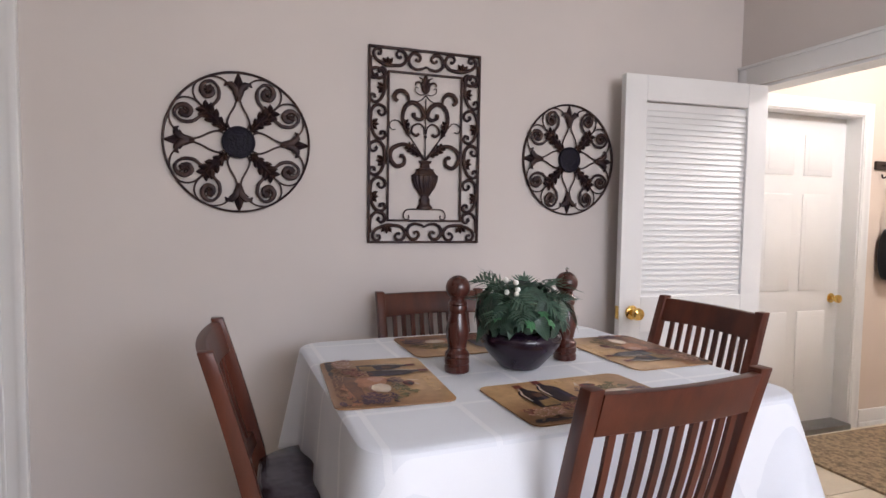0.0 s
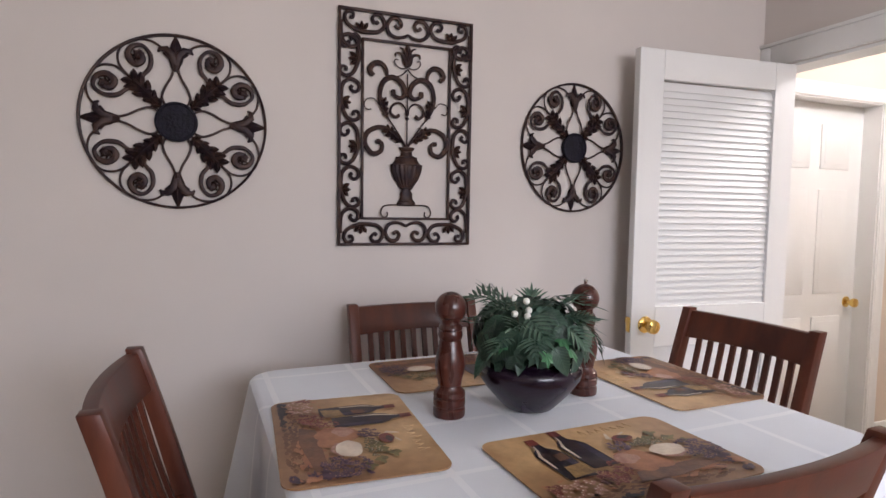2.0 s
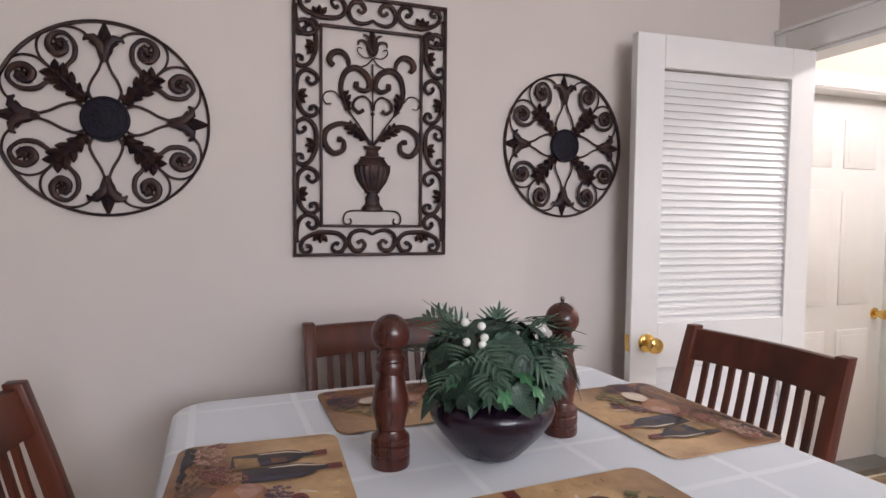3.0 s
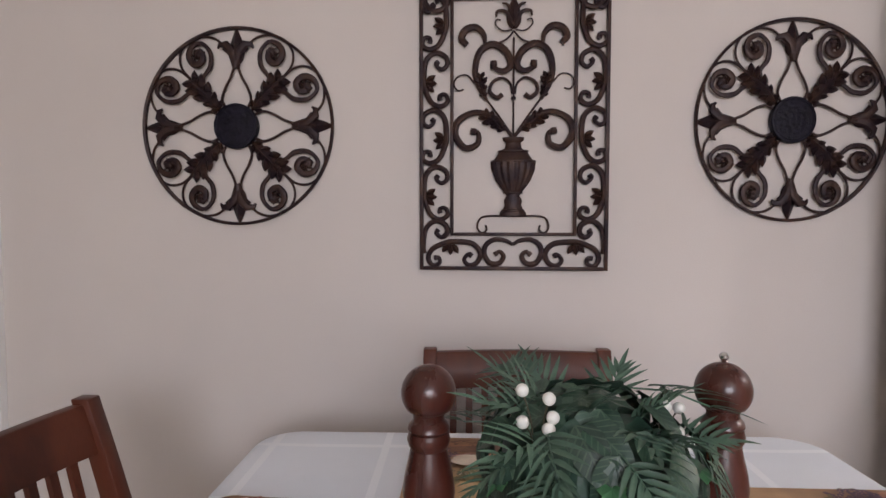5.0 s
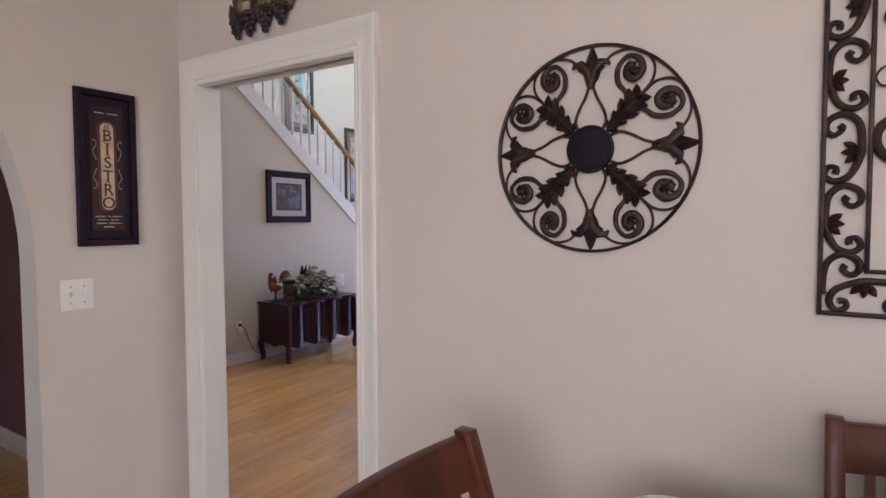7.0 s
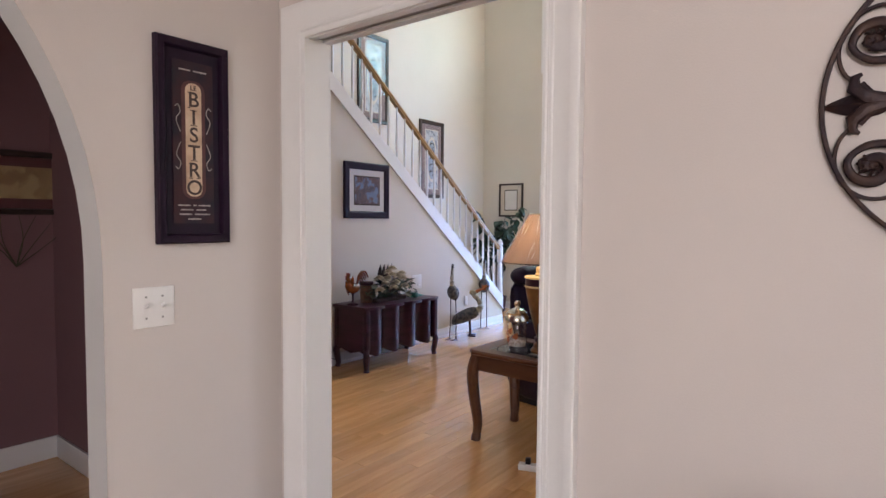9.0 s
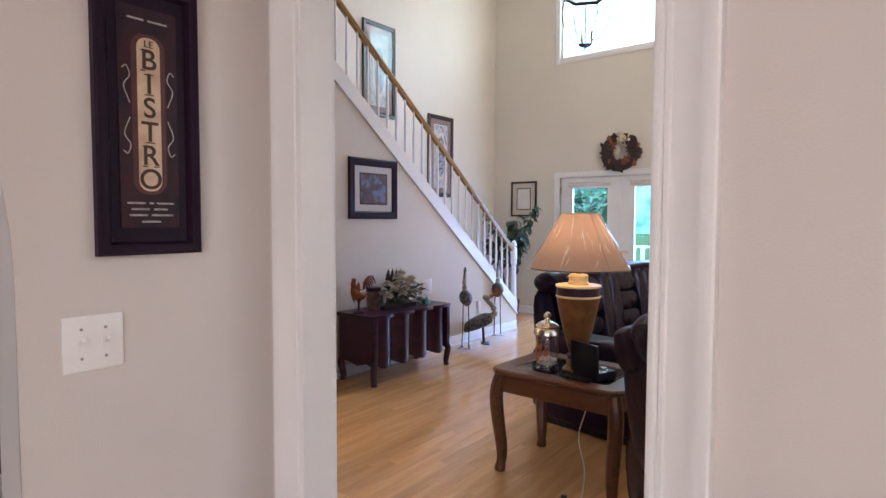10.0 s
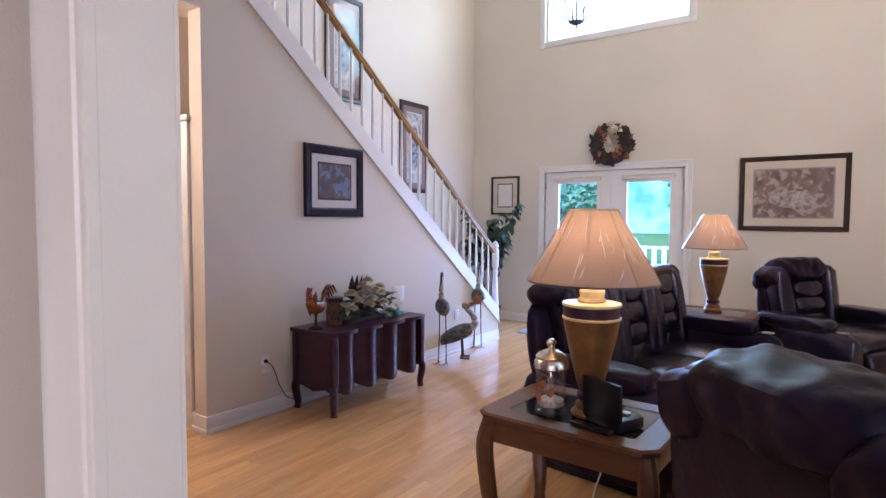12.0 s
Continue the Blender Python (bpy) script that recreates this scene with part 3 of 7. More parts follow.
def chair_proto():
    t = thing("dining_chair", "dark cherry counter-height dining chair with slatted back", "chair", pose(0, 0, 0), "chairs round the table")
    W = 0.235
    seat_z = 0.60

    def back_y(z):
        """Sweep of the back: upright at the seat, raked towards the top."""
        k = (z - seat_z) / 0.46
        return -0.205 - (0.105 * k + 0.02 * k * k if k > 0 else -0.03 * k * 0)

    def bow(x):
        return -0.027 * (1 - (x / W) ** 2)

    for s in (-1, 1):
        own = bmesh.new()
        rings = []
        for i in range(19):
            z = 1.052 * i / 18
            y = back_y(z) if z > seat_z else -0.205 - 0.05 * ((seat_z - z) / seat_z) ** 2
            hw, hd = 0.0165, 0.022 - 0.005 * max(0, (z - seat_z) / 0.46)
            rings.append([own.verts.new((s * (W - 0.0165) + dx * hw, y + dy * hd, z)) for dx, dy in ((-1, -1), (1, -1), (1, 1), (-1, 1))])
        for a, c in zip(rings, rings[1:]):
            for k in range(4):
                own.faces.new((a[k], a[(k + 1) % 4], c[(k + 1) % 4], c[k]))
        own.faces.new(rings[0][::-1])
        own.faces.new(rings[-1])
        bmesh.ops.recalc_face_normals(own, faces=own.faces)
        bmesh.ops.bevel(own, geom=[e for e in own.edges if abs((e.verts[0].co - e.verts[1].co).normalized().z) > 0.7 or max(e.verts[0].co.z, e.verts[1].co.z) > 1.045],
                        offset=0.003, segments=2, profile=0.5, affect="EDGES")
        part("back_post", own, CHERRY, t)
        part("front_leg", box(s * 0.205 - 0.02, s * 0.205 + 0.02, 0.17, 0.21, 0, 0.575, 0.004), CHERRY, t)
        part("side_rail", box(s * 0.205 - 0.012, s * 0.205 + 0.012, -0.19, 0.172, 0.52, 0.58, 0.003), CHERRY, t)
        part("stretcher", box(s * 0.205 - 0.01, s * 0.205 + 0.01, -0.21, 0.172, 0.22, 0.25, 0.003), CHERRY, t)

    def rail(z0, z1, thick, ends=W - 0.033):
        own = bmesh.new()
        n = 14
        rings = []
        for i in range(n + 1):
            x = -ends + 2 * ends * i / n
            ring = []
            for z, dy in ((z0, -thick), (z0, thick), (z1, thick), (z1, -thick)):
                ring.append(own.verts.new((x, back_y(z) + bow(x) + dy, z + (0.006 * (1 - (x / W) ** 2) if z == z0 else 0))))
            rings.append(ring)
        for a, c in zip(rings, rings[1:]):
            for k in range(4):
                own.faces.new((a[k], a[(k + 1) % 4], c[(k + 1) % 4], c[k]))
        own.faces.new(rings[0][::-1])
        own.faces.new(rings[-1])
        bmesh.ops.recalc_face_normals(own, faces=own.faces)
        bmesh.ops.bevel(own, geom=[e for e in own.edges if abs((e.verts[0].co - e.verts[1].co).normalized().x) > 0.8], offset=0.003, segments=2,
                        profile=0.5, affect="EDGES")
        return own

    part("top_rail", rail(0.951, 1.042, 0.0125), CHERRY, t)
    part("lower_rail", rail(0.660, 0.705, 0.010), CHERRY, t)
    for i in range(9):
        x = -0.160 + 0.04 * i
        own = bmesh.new()
        rings = []
        for k in range(8):
            z = 0.700 + (0.960 - 0.700) * k / 7
            y = back_y(z) + bow(x) - 0.006 * math.sin(math.pi * k / 7)
            rings.append([own.verts.new((x + dx * 0.0085, y + dy * 0.005, z)) for dx, dy in ((-1, -1), (1, -1), (1, 1), (-1, 1))])
        for a, c in zip(rings, rings[1:]):
            for k in range(4):
                own.faces.new((a[k], a[(k + 1) % 4], c[(k + 1) % 4], c[k]))
        part("slat", own, CHERRY, t)
    part("front_rail", box(-0.185, 0.185, 0.178, 0.202, 0.52, 0.58, 0.003), CHERRY, t)
    part("footrest", box(-0.185, 0.185, 0.178, 0.202, 0.17, 0.21, 0.003), CHERRY, t)
    part("seat", moved(cushion(0.455, 0.445, 0.075, 8), pose(0, 0.005, 0.615)), LEATHER, t, "black leather padded seat")
    return t


CHAIR_F = chair_proto()
CHAIR_F.matrix_basis = pose(0.818, -1.131, 0, 0, 0, 4.3)
copy_thing(CHAIR_F, pose(0.268, -0.772, 0, 0, 0, -90.6))
copy_thing(CHAIR_F, pose(0.770, -0.410, 0, 0, 0, 182.8))
copy_thing(CHAIR_F, pose(1.335, -0.695, 0, 0, 0, 94.7))


def mill(x, y, nub):
    kind = "pepper_mill" if nub else "salt_mill"
    t = thing(kind, "turned dark walnut " + ("pepper mill with a steel nub" if nub else "salt mill with a ball top"), "mill", pose(x, y, TZ + 0.006), "turned wooden mills")
    r = 0.036
    base = [(r * 0.96, 0), (r, 0.004), (r, 0.018), (r * 0.93, 0.020), (r * 0.93, 0.023), (r, 0.026), (r, 0.04), (r * 0.93, 0.043), (r, 0.047), (r * 0.97, 0.056),
            (r * 0.72, 0.066), (r * 0.70, 0.070), (r * 0.76, 0.073), (r * 0.74, 0.077), (r * 0.82, 0.088), (r * 0.92, 0.104), (r * 0.95, 0.116), (r * 0.88, 0.136),
            (r * 0.74, 0.158), (r * 0.66, 0.172), (r * 0.74, 0.178), (r * 0.78, 0.184), (r * 0.74, 0.190), (r * 0.72, 0.194)]
    part("body", lathe(base, 36), MILL_WOOD, t)
    head = [(r * 0.70, 0.1945), (r * 0.76, 0.198), (r * 0.72, 0.204), (r * 0.58, 0.209), (r * 0.56, 0.214), (r * 0.62, 0.219)]
    for i in range(13):
        a = radians(-38 + 128 * i / 12)
        head.append((max(0.001, r * 0.99 * math.cos(a)), 0.2445 + r * 1.0 * math.sin(a)))
    part("head", lathe(head, 36), MILL_WOOD, t)
    if nub:
        part("nub", moved(lathe([(0.003, -0.002), (0.0035, 0.003), (0.006, 0.006), (0.006, 0.010), (0.003, 0.0135)], 16), pose(0, 0, 0.280)), CHROME, t, "small steel nub")


mill(0.606, -0.811, False)
mill(0.990, -0.768, True)


# ---- wrought-iron wall pieces ----
def ridge_leaf(length, width, lobes=4, height=0.012, depth=0.35, n=28, power=0.75):
    """A lobed leaf along x with a raised midrib, lying in the xy plane."""
    own = bmesh.new()
    rows = []
    for i in range(n + 1):
        t = i / n
        w = width * (math.sin(math.pi * t ** power) ** 0.8) * (1 - depth + depth * abs(math.sin(math.pi * lobes * t)) ** 0.7) + 0.0006
        x = length * t
        z = height * math.sin(math.pi * min(1, t * 0.9 + 0.1))
        rows.append([own.verts.new(p) for p in ((x - w * 0.35, w, 0.001), (x, w * 0.5, z * 0.55), (x, 0, z), (x, -w * 0.5, z * 0.55), (x - w * 0.35, -w, 0.001), (x, 0, -0.001))])
    for a, b in zip(rows, rows[1:]):
        for k in range(6):
            own.faces.new((a[k], a[(k + 1) % 6], b[(k + 1) % 6], b[k]))
    own.faces.new(rows[0][::-1])
    own.faces.new(rows[-1])
    return own


def spiral(cx, cy, r, a0, a1, n=14, k=0.32):
    """Points of a curl that starts inside and opens to radius r."""
    out = []
    for i in range(n + 1):
        t = i / n
        a = radians(a0 + (a1 - a0) * t)
        rr = r * (k + (1 - k) * t)
        out.append(Vector((cx + rr * math.cos(a), cy + rr * math.sin(a), 0)))
    return out


def oak_leaf(length, width, pairs=4, height=0.014, wide_at=0.62):
    """A cast oak leaf along x: a ridged midrib with separate forward-swept lobes on both sides."""
    own = ridge_leaf(length, width * 0.42, 0.5, height, 0.0, 12, 0.9)
    for k in range(pairs):
        u = (k + 0.35) / (pairs + 0.1)
        reach = width * (0.55 + 0.45 * math.exp(-((u - wide_at) / 0.30) ** 2))
        for s in (-1, 1):
            lobe = ridge_leaf(reach * 1.12, reach * 0.30, 0.5, height * 0.85, 0.0, 8, 1.25)
            merge(own, moved(lobe, pose(length * u * 0.92, 0, 0.001, 0, 0, s * (58 - 16 * u))))
    return own


def volute(R):
    """The fan of cast ridges inside a curl, seen as a small shell."""
    own = lathe([(R * 0.042, 0.004), (R * 0.040, 0.012), (R * 0.022, 0.018), (R * 0.004, 0.020)], 14)
    for k in range(5):
        a = radians(-70 + 48 * k)
        tube([(R * 0.030 * math.cos(a), R * 0.030 * math.sin(a), 0.018), (R * 0.075 * math.cos(a + 0.5), R * 0.075 * math.sin(a + 0.5), 0.010)], lambda u: R * 0.014 * (1 - 0.4 * u), 6, own)
    return own


UP = Vector((0, 0, 1))
STAND = pose(0, 0, 0, 90)


def medallion(x, z, R, name_label, squash=(1, 1)):
    t = thing("wall_medallion", name_label, "wall decor", pose(x, -0.003, z) @ STAND @ Matrix.Diagonal((*squash, 1, 1)), "round iron wall medallions")
    def P(a, b, c=0.012):
        return Vector((a * R, b * R, c))
    rim = bmesh.new()
    seg = 96
    prof = ((0.985, 0.002), (1.0, 0.002), (1.0, 0.012), (0.990, 0.014), (0.972, 0.012), (0.970, 0.002))
    rings = [[rim.verts.new((R * r * math.cos(2 * math.pi * i / seg), R * r * math.sin(2 * math.pi * i / seg), h)) for r, h in prof] for i in range(seg)]
    for i in range(seg):
        a, b = rings[i], rings[(i + 1) % seg]
        for k in range(len(prof)):
            rim.faces.new((a[k], a[(k + 1) % len(prof)], b[(k + 1) % len(prof)], b[k]))
    part("rim", rim, IRON, t)
    hub = lathe([(0.225 * R, 0.002), (0.230 * R, 0.016), (0.225 * R, 0.021), (0.205 * R, 0.022), (0.195 * R, 0.020), (0.10 * R, 0.022), (0.004, 0.023)], 48)
    part("hub", hub, IRON_BLACK, t, "black hammered round hub")
    leaf = finish(oak_leaf(0.50 * R, 0.155 * R, 5, 0.017), "leaf", IRON)
    shell = finish(volute(R), "volute", IRON)
    # fleur: a tear-shaped heart between two flaring lobes
    fl = moved(ridge_leaf(0.36 * R, 0.078 * R, 0.5, 0.018, 0.0), pose(0, 0, 0))
    for s in (-1, 1):
        tube([P(0.0, 0, 0.010), P(0.12, 0.035 * s, 0.014), P(0.19, 0.10 * s, 0.013), P(0.185, 0.165 * s, 0.011), P(0.15, 0.185 * s, 0.010)],
             lambda u: R * (0.036 + 0.026 * math.sin(math.pi * u)) * (1 - 0.70 * u), 8, fl, 0.7, UP)
        tube([P(-0.05, 0, 0.010), P(0.10, 0.055 * s, 0.011), P(0.15, 0.13 * s, 0.010)], lambda u: R * 0.034 * (1 - 0.6 * u), 6, fl, 0.7, UP)
    tube([P(-0.05, 0), P(0.02, 0)], 0.030 * R, 8, fl)
    fleur = finish(fl, "fleur", IRON)
    scroll_line = [P(0.345, 0.40), P(0.335, 0.50), P(0.265, 0.60), P(0.262, 0.74), P(0.350, 0.835), P(0.455, 0.80), P(0.485, 0.70), P(0.42, 0.625), P(0.345, 0.66), P(0.35, 0.735), P(0.41, 0.74)]
    wire_line = [P(0.47, 0.47, 0.008), P(0.575, 0.60, 0.008), P(0.585, 0.74, 0.008), P(0.50, 0.855, 0.008), P(0.36, 0.905, 0.008), P(0.22, 0.885, 0.008), P(0.11, 0.80, 0.008)]
    arm_line = [P(0.12, 0.19, 0.009), P(0.150, 0.28, 0.009), P(0.115, 0.39, 0.009), P(0.055, 0.50, 0.009), P(0.012, 0.63, 0.009)]
    s_me = finish(tube(curve_points(scroll_line, 40), lambda u: R * (0.016 + 0.010 * math.sin(math.pi * min(1, u * 2.2)) ** 2 + 0.022 * max(0, math.sin(math.pi * min(1, max(0, u - 0.35) * 1.45))) + (0.016 if u > 0.92 else 0)), 8, None, 0.75, UP), "scroll", IRON)
    w_me = finish(tube(curve_points(wire_line, 26), 0.0125 * R, 6, None, 1.0, UP), "wire", IRON)
    a_me = finish(tube(curve_points(arm_line, 20), 0.014 * R, 6, None, 1.0, UP), "arm", IRON)
    for q in range(4):
        turn = pose(0, 0, 0, 0, 0, 90 * q)
        def put(name, me, m):
            o = new(name, me)
            o.parent = t
            o.matrix_basis = m
        put("leaf", leaf, turn @ pose(0.155 * R, 0.155 * R, 0.010, 0, 0, 45))
        put("fleur", fleur, turn @ pose(0, 0.63 * R, 0, 0, 0, 90))
        swap = Matrix(((0, 1, 0, 0), (1, 0, 0, 0), (0, 0, 1, 0), (0, 0, 0, 1)))
        flip = Matrix.Diagonal((-1, 1, 1, 1))
        put("scroll", s_me, turn)
        put("scroll", s_me, turn @ swap)
        put("volute", shell, turn @ pose(0.385 * R, 0.715 * R, 0))
        put("volute", shell, turn @ swap @ pose(0.385 * R, 0.715 * R, 0))
        put("wire", w_me, turn)
        put("wire", w_me, turn @ swap)
        put("arm", a_me, turn)
        put("arm", a_me, turn @ flip)


medallion(0.001, 1.631, 0.267, "round bronzed iron scrollwork medallion with oak leaves")
medallion(1.442, 1.628, 0.246, "round bronzed iron scrollwork medallion beside the louvered door", (0.962, 1.035))


def iron_panel():
    x0, x1, z0, z1 = 0.500, 0.992, 1.245, 2.053
    w, h = x1 - x0, z1 - z0
    t = thing("iron_wall_panel", "rectangular bronzed iron panel with an urn and scrolls", "wall decor", pose((x0 + x1) / 2, -0.003, z0) @ STAND)
    def bars(xa, xb, ya, yb, b, d):
        bm_ = bmesh.new()
        box(xa, xa + b, ya, yb, 0.004, d, 0.0015, bm=bm_)
        box(xb - b, xb, ya, yb, 0.004, d, 0.0015, bm=bm_)
        box(xa + b, xb - b, ya, ya + b, 0.004, d, 0.0015, bm=bm_)
        box(xa + b, xb - b, yb - b, yb, 0.004, d, 0.0015, bm=bm_)
        return bm_
    part("outer_frame", bars(-w / 2, w / 2, 0, h, 0.0095, 0.017), IRON, t)
    ix, iy0, iy1 = 0.165, 0.091, 0.713
    part("inner_frame", bars(-ix, ix, iy0, iy1, 0.0085, 0.014), IRON, t)

    def at(pairs):
        return [Vector((x * 0.001, y * 0.001, 0.009)) for x, y in pairs]
    big_curl = [(-30, 0), (-25, 48), (0, 70), (27, 60), (32, 39), (18, 27), (3, 38), (9, 48)]
    small_curl = [(14, -53), (12, -41), (27, -39), (33, -57), (14, -69), (-11, -57), (-27, -22)]
    def thick(u):
        return 0.0044 + 0.0030 * math.sin(math.pi * u) + (0.0022 if u > 0.94 else 0)
    def sprout(own, x, y, turn, k=1.0):
        for j, a in enumerate((-34, 4, 40)):
            merge(own, moved(ridge_leaf(0.030 * k, 0.0075 * k, 0.5, 0.009, 0.0, 8, 1.2), pose(x, y + 0.004 * j, 0.008, 0, 0, turn + a)))
        return own
    c_full = tube(curve_points(at(small_curl + big_curl), 60), lambda u: thick(u) + (0.0022 if u < 0.05 else 0), 8, None, 0.85, UP)
    side = finish(sprout(c_full, -0.024, -0.012, -8), "border_scroll", IRON)
    half = finish(tube(curve_points(at([(-26, -16)] + big_curl), 40), thick, 8, None, 0.85, UP), "border_scroll", IRON)
    heart = finish(tube(curve_points(at([(0, 23), (-18, 33), (-46, 36), (-69, 23), (-75, -2), (-60, -26), (-36, -27), (-24, -9), (-35, 4), (-48, -5)]), 48), thick, 8, None, 0.85, UP), "border_scroll", IRON)
    def put(me, m):
        o = new("border_scroll", me)
        o.parent = t
        o.matrix_basis = m
    mid_x = (w / 2 + ix) / 2
    flip = Matrix.Diagonal((-1, 1, 1, 1))
    flop = Matrix.Diagonal((1, -1, 1, 1))
    for s in (-1, 1):
        mirror = flip if s > 0 else Matrix()
        for k in range(4):
            put(side, pose(s * mid_x, 0.203 + 0.1487 * k, 0) @ mirror @ (flip if k % 2 else Matrix()))
        put(half, pose(s * mid_x, 0.060, 0) @ mirror)
        put(half, pose(s * mid_x, h - 0.060, 0) @ mirror @ flop)
        for y, over in ((0.045, Matrix()), (h - 0.045, flop)):
            put(side, Matrix.Translation((s * 0.155, y, 0)) @ over @ mirror @ pose(0, 0, 0, 0, 0, -90))
            put(heart, Matrix.Translation((0, y, 0)) @ over @ mirror)
    # urn in half relief
    c = 0.01
    def C(a, b, d=0.010):
        return Vector((a * c, b * c, d))
    urn = [(3.4, 14.4), (3.5, 15.2), (2.7, 15.9), (2.2, 17.2), (2.4, 18.4), (1.7, 19.6), (2.3, 20.6), (4.4, 23.6), (5.4, 26.4), (5.6, 28.4), (5.2, 28.9), (4.6, 29.6),
           (3.6, 31.2), (2.2, 32.0), (1.9, 33.4), (2.7, 34.0), (2.9, 34.8), (2.0, 34.9)]
    own = lathe([(r * c, z * c) for r, z in urn], 108)
    for v in own.verts:
        a = math.atan2(v.co.y, v.co.x)
        if 0.20 < v.co.z < 0.285:
            k = 1 + 0.05 * math.cos(a * 18)
            v.co.x, v.co.y = v.co.x * k, v.co.y * k
    moved(own, Matrix(((1, 0, 0, 0), (0, 0, 1, 0), (0, -0.45, 0, 0.008), (0, 0, 0, 1))))
    part("urn", own, IRON, t, "fluted iron urn in half relief")
    for z, r in ((0.286, 0.0570), (0.312, 0.0385), (0.204, 0.0235), (0.158, 0.0285)):
        part("urn_moulding", tube([(r * math.cos(radians(a)), z, 0.008 + 0.45 * r * math.sin(radians(a))) for a in range(0, 181, 10)], 0.0024, 6), IRON, t)
    def rod(name, line, rad, n=36, flat=0.85):
        part(name, tube(curve_points(line, n), rad, 8, None, flat, UP), IRON, t)
    rod("stem", [C(0, 34), C(0, 45), C(0, 54.5), C(0, 60.5)], 0.0026, 10)
    part("stem_collar", moved(lathe([(0.006, 0), (0.0065, 0.004), (0.006, 0.008)], 14), pose(0, 0.445, 0.010, -90)), IRON, t)
    fin = moved(ridge_leaf(0.085, 0.019, 1.0, 0.012, 0.15), pose(0, 0.628, 0.006, 0, 0, 90))
    for s in (-1, 1):
        tube(curve_points([C(0, 63.5), C(2.0 * s, 67.0), C(4.2 * s, 67.3), C(4.6 * s, 66.0)], 14), lambda u: 0.0062 * (1 - 0.55 * u), 8, fin, 0.8, UP)
        tube(curve_points([C(0, 64.5), C(1.4 * s, 68.6), C(3.0 * s, 69.4)], 10), lambda u: 0.0055 * (1 - 0.6 * u), 8, fin, 0.8, UP)
        tube(curve_points([C(0.4 * s, 62.5), C(2.8 * s, 62.3), C(4.7 * s, 63.8), C(4.5 * s, 65.2), C(3.4 * s, 65.0)], 16), 0.0021, 6, fin, 1, UP)
    part("finial", fin, IRON, t)
    for s in (-1, 1):
        rod("v_stem", [C(0.2 * s, 35), C(3.5 * s, 40), C(7.2 * s, 45.0)], 0.0027, 10)
        rod("heart_scroll", [C(7.0 * s, 44.6), C(9.2 * s, 48.4), C(10.0 * s, 52.5), C(8.8 * s, 57.0), C(5.6 * s, 58.9), C(2.2 * s, 57.2), C(0.8 * s, 53.8), C(2.4 * s, 52.0), C(4.9 * s, 52.8), C(5.2 * s, 54.6)],
            lambda u: 0.0048 + 0.0050 * math.sin(math.pi * u) + (0.0035 if u > 0.9 else 0), 44)
        rod("horn", [C(7.4 * s, 58.4), C(7.8 * s, 61.4), C(9.8 * s, 63.3), C(12.4 * s, 62.8), C(13.6 * s, 60.6), C(12.2 * s, 58.9)], lambda u: 0.0040 + 0.0075 * u * (1.25 - u) * 2, 24)
        rod("bridge", [C(0, 62.2), C(1.8 * s, 60.2), C(4.2 * s, 59.2), C(7.2 * s, 58.6)], 0.0024, 14)
        rod("small_scroll", [C(0.4 * s, 46), C(0.8 * s, 48.6), C(2.8 * s, 50.2), C(5.4 * s, 49.2), C(6.2 * s, 46.8), C(4.4 * s, 45.2), C(2.9 * s, 46.0)], lambda u: 0.0022 + 0.0045 * u, 30)
        rod("tendril", [C(10.2 * s, 49.0), C(12.0 * s, 51.0), C(14.4 * s, 50.8), C(15.6 * s, 49.0), C(14.6 * s, 47.2), C(13.0 * s, 47.4)], 0.0021, 24)
        rod("leaf_scroll", [C(0.2 * s, 35), C(4.2 * s, 39.6), C(9.6 * s, 41.4), C(14.2 * s, 39.4), C(15.2 * s, 35.6), C(12.6 * s, 32.2), C(9.4 * s, 33.2), C(9.2 * s, 36.0), C(11.2 * s, 36.6)],
            lambda u: 0.0046 + 0.0048 * math.sin(math.pi * u) + (0.0035 if u > 0.92 else 0), 44)
        part("leaf", moved(oak_leaf(0.078, 0.026, 4, 0.012), pose(0.022 * s, 0.366, 0.008, 0, 0, 38 if s > 0 else 142)), IRON, t)
        part("leaf", moved(oak_leaf(0.070, 0.022, 4, 0.012), pose(0.076 * s, 0.450, 0.008, 0, 0, 78 if s > 0 else 102)), IRON, t)
        rod("stand_scroll", [C(0.0, 14.3), C(6.5 * s, 14.3), C(8.7 * s, 13.4), C(9.3 * s, 11.2), C(8.2 * s, 9.9), C(6.9 * s, 10.6), C(7.1 * s, 11.9)], 0.0026, 34)


iron_panel()


# ---- table setting ----
MAT_TAN = mat("placemat_painted_tan", (0.60, 0.41, 0.215), 0.36, second=(0.38, 0.225, 0.105), vary=0.18, scale=11, grain=60, bump=0.02)
tn, tl = MAT_TAN.node_tree.nodes, MAT_TAN.node_tree.links
tb = tn["Principled BSDF"]
# the print grows browner towards the border and along the sitter's edge
tco, tmap, tgr, tmx = tn.new("ShaderNodeTexCoord"), tn.new("ShaderNodeMapping"), tn.new("ShaderNodeTexGradient"), tn.new("ShaderNodeMix")
tgr.gradient_type = "QUADRATIC_SPHERE"
tmap.inputs["Location"].default_value, tmap.inputs["Scale"].default_value = (0.1, -0.35, 0), (2.9, 4.0, 1)
tmx.data_type, tmx.blend_type = "RGBA", "MULTIPLY"
tmx.inputs[0].default_value = 1.0
trm = tn.new("ShaderNodeMix")
trm.data_type = "RGBA"
trm.inputs[6].default_value, trm.inputs[7].default_value = (0.50, 0.40, 0.36, 1), (1.12, 1.12, 1.12, 1)
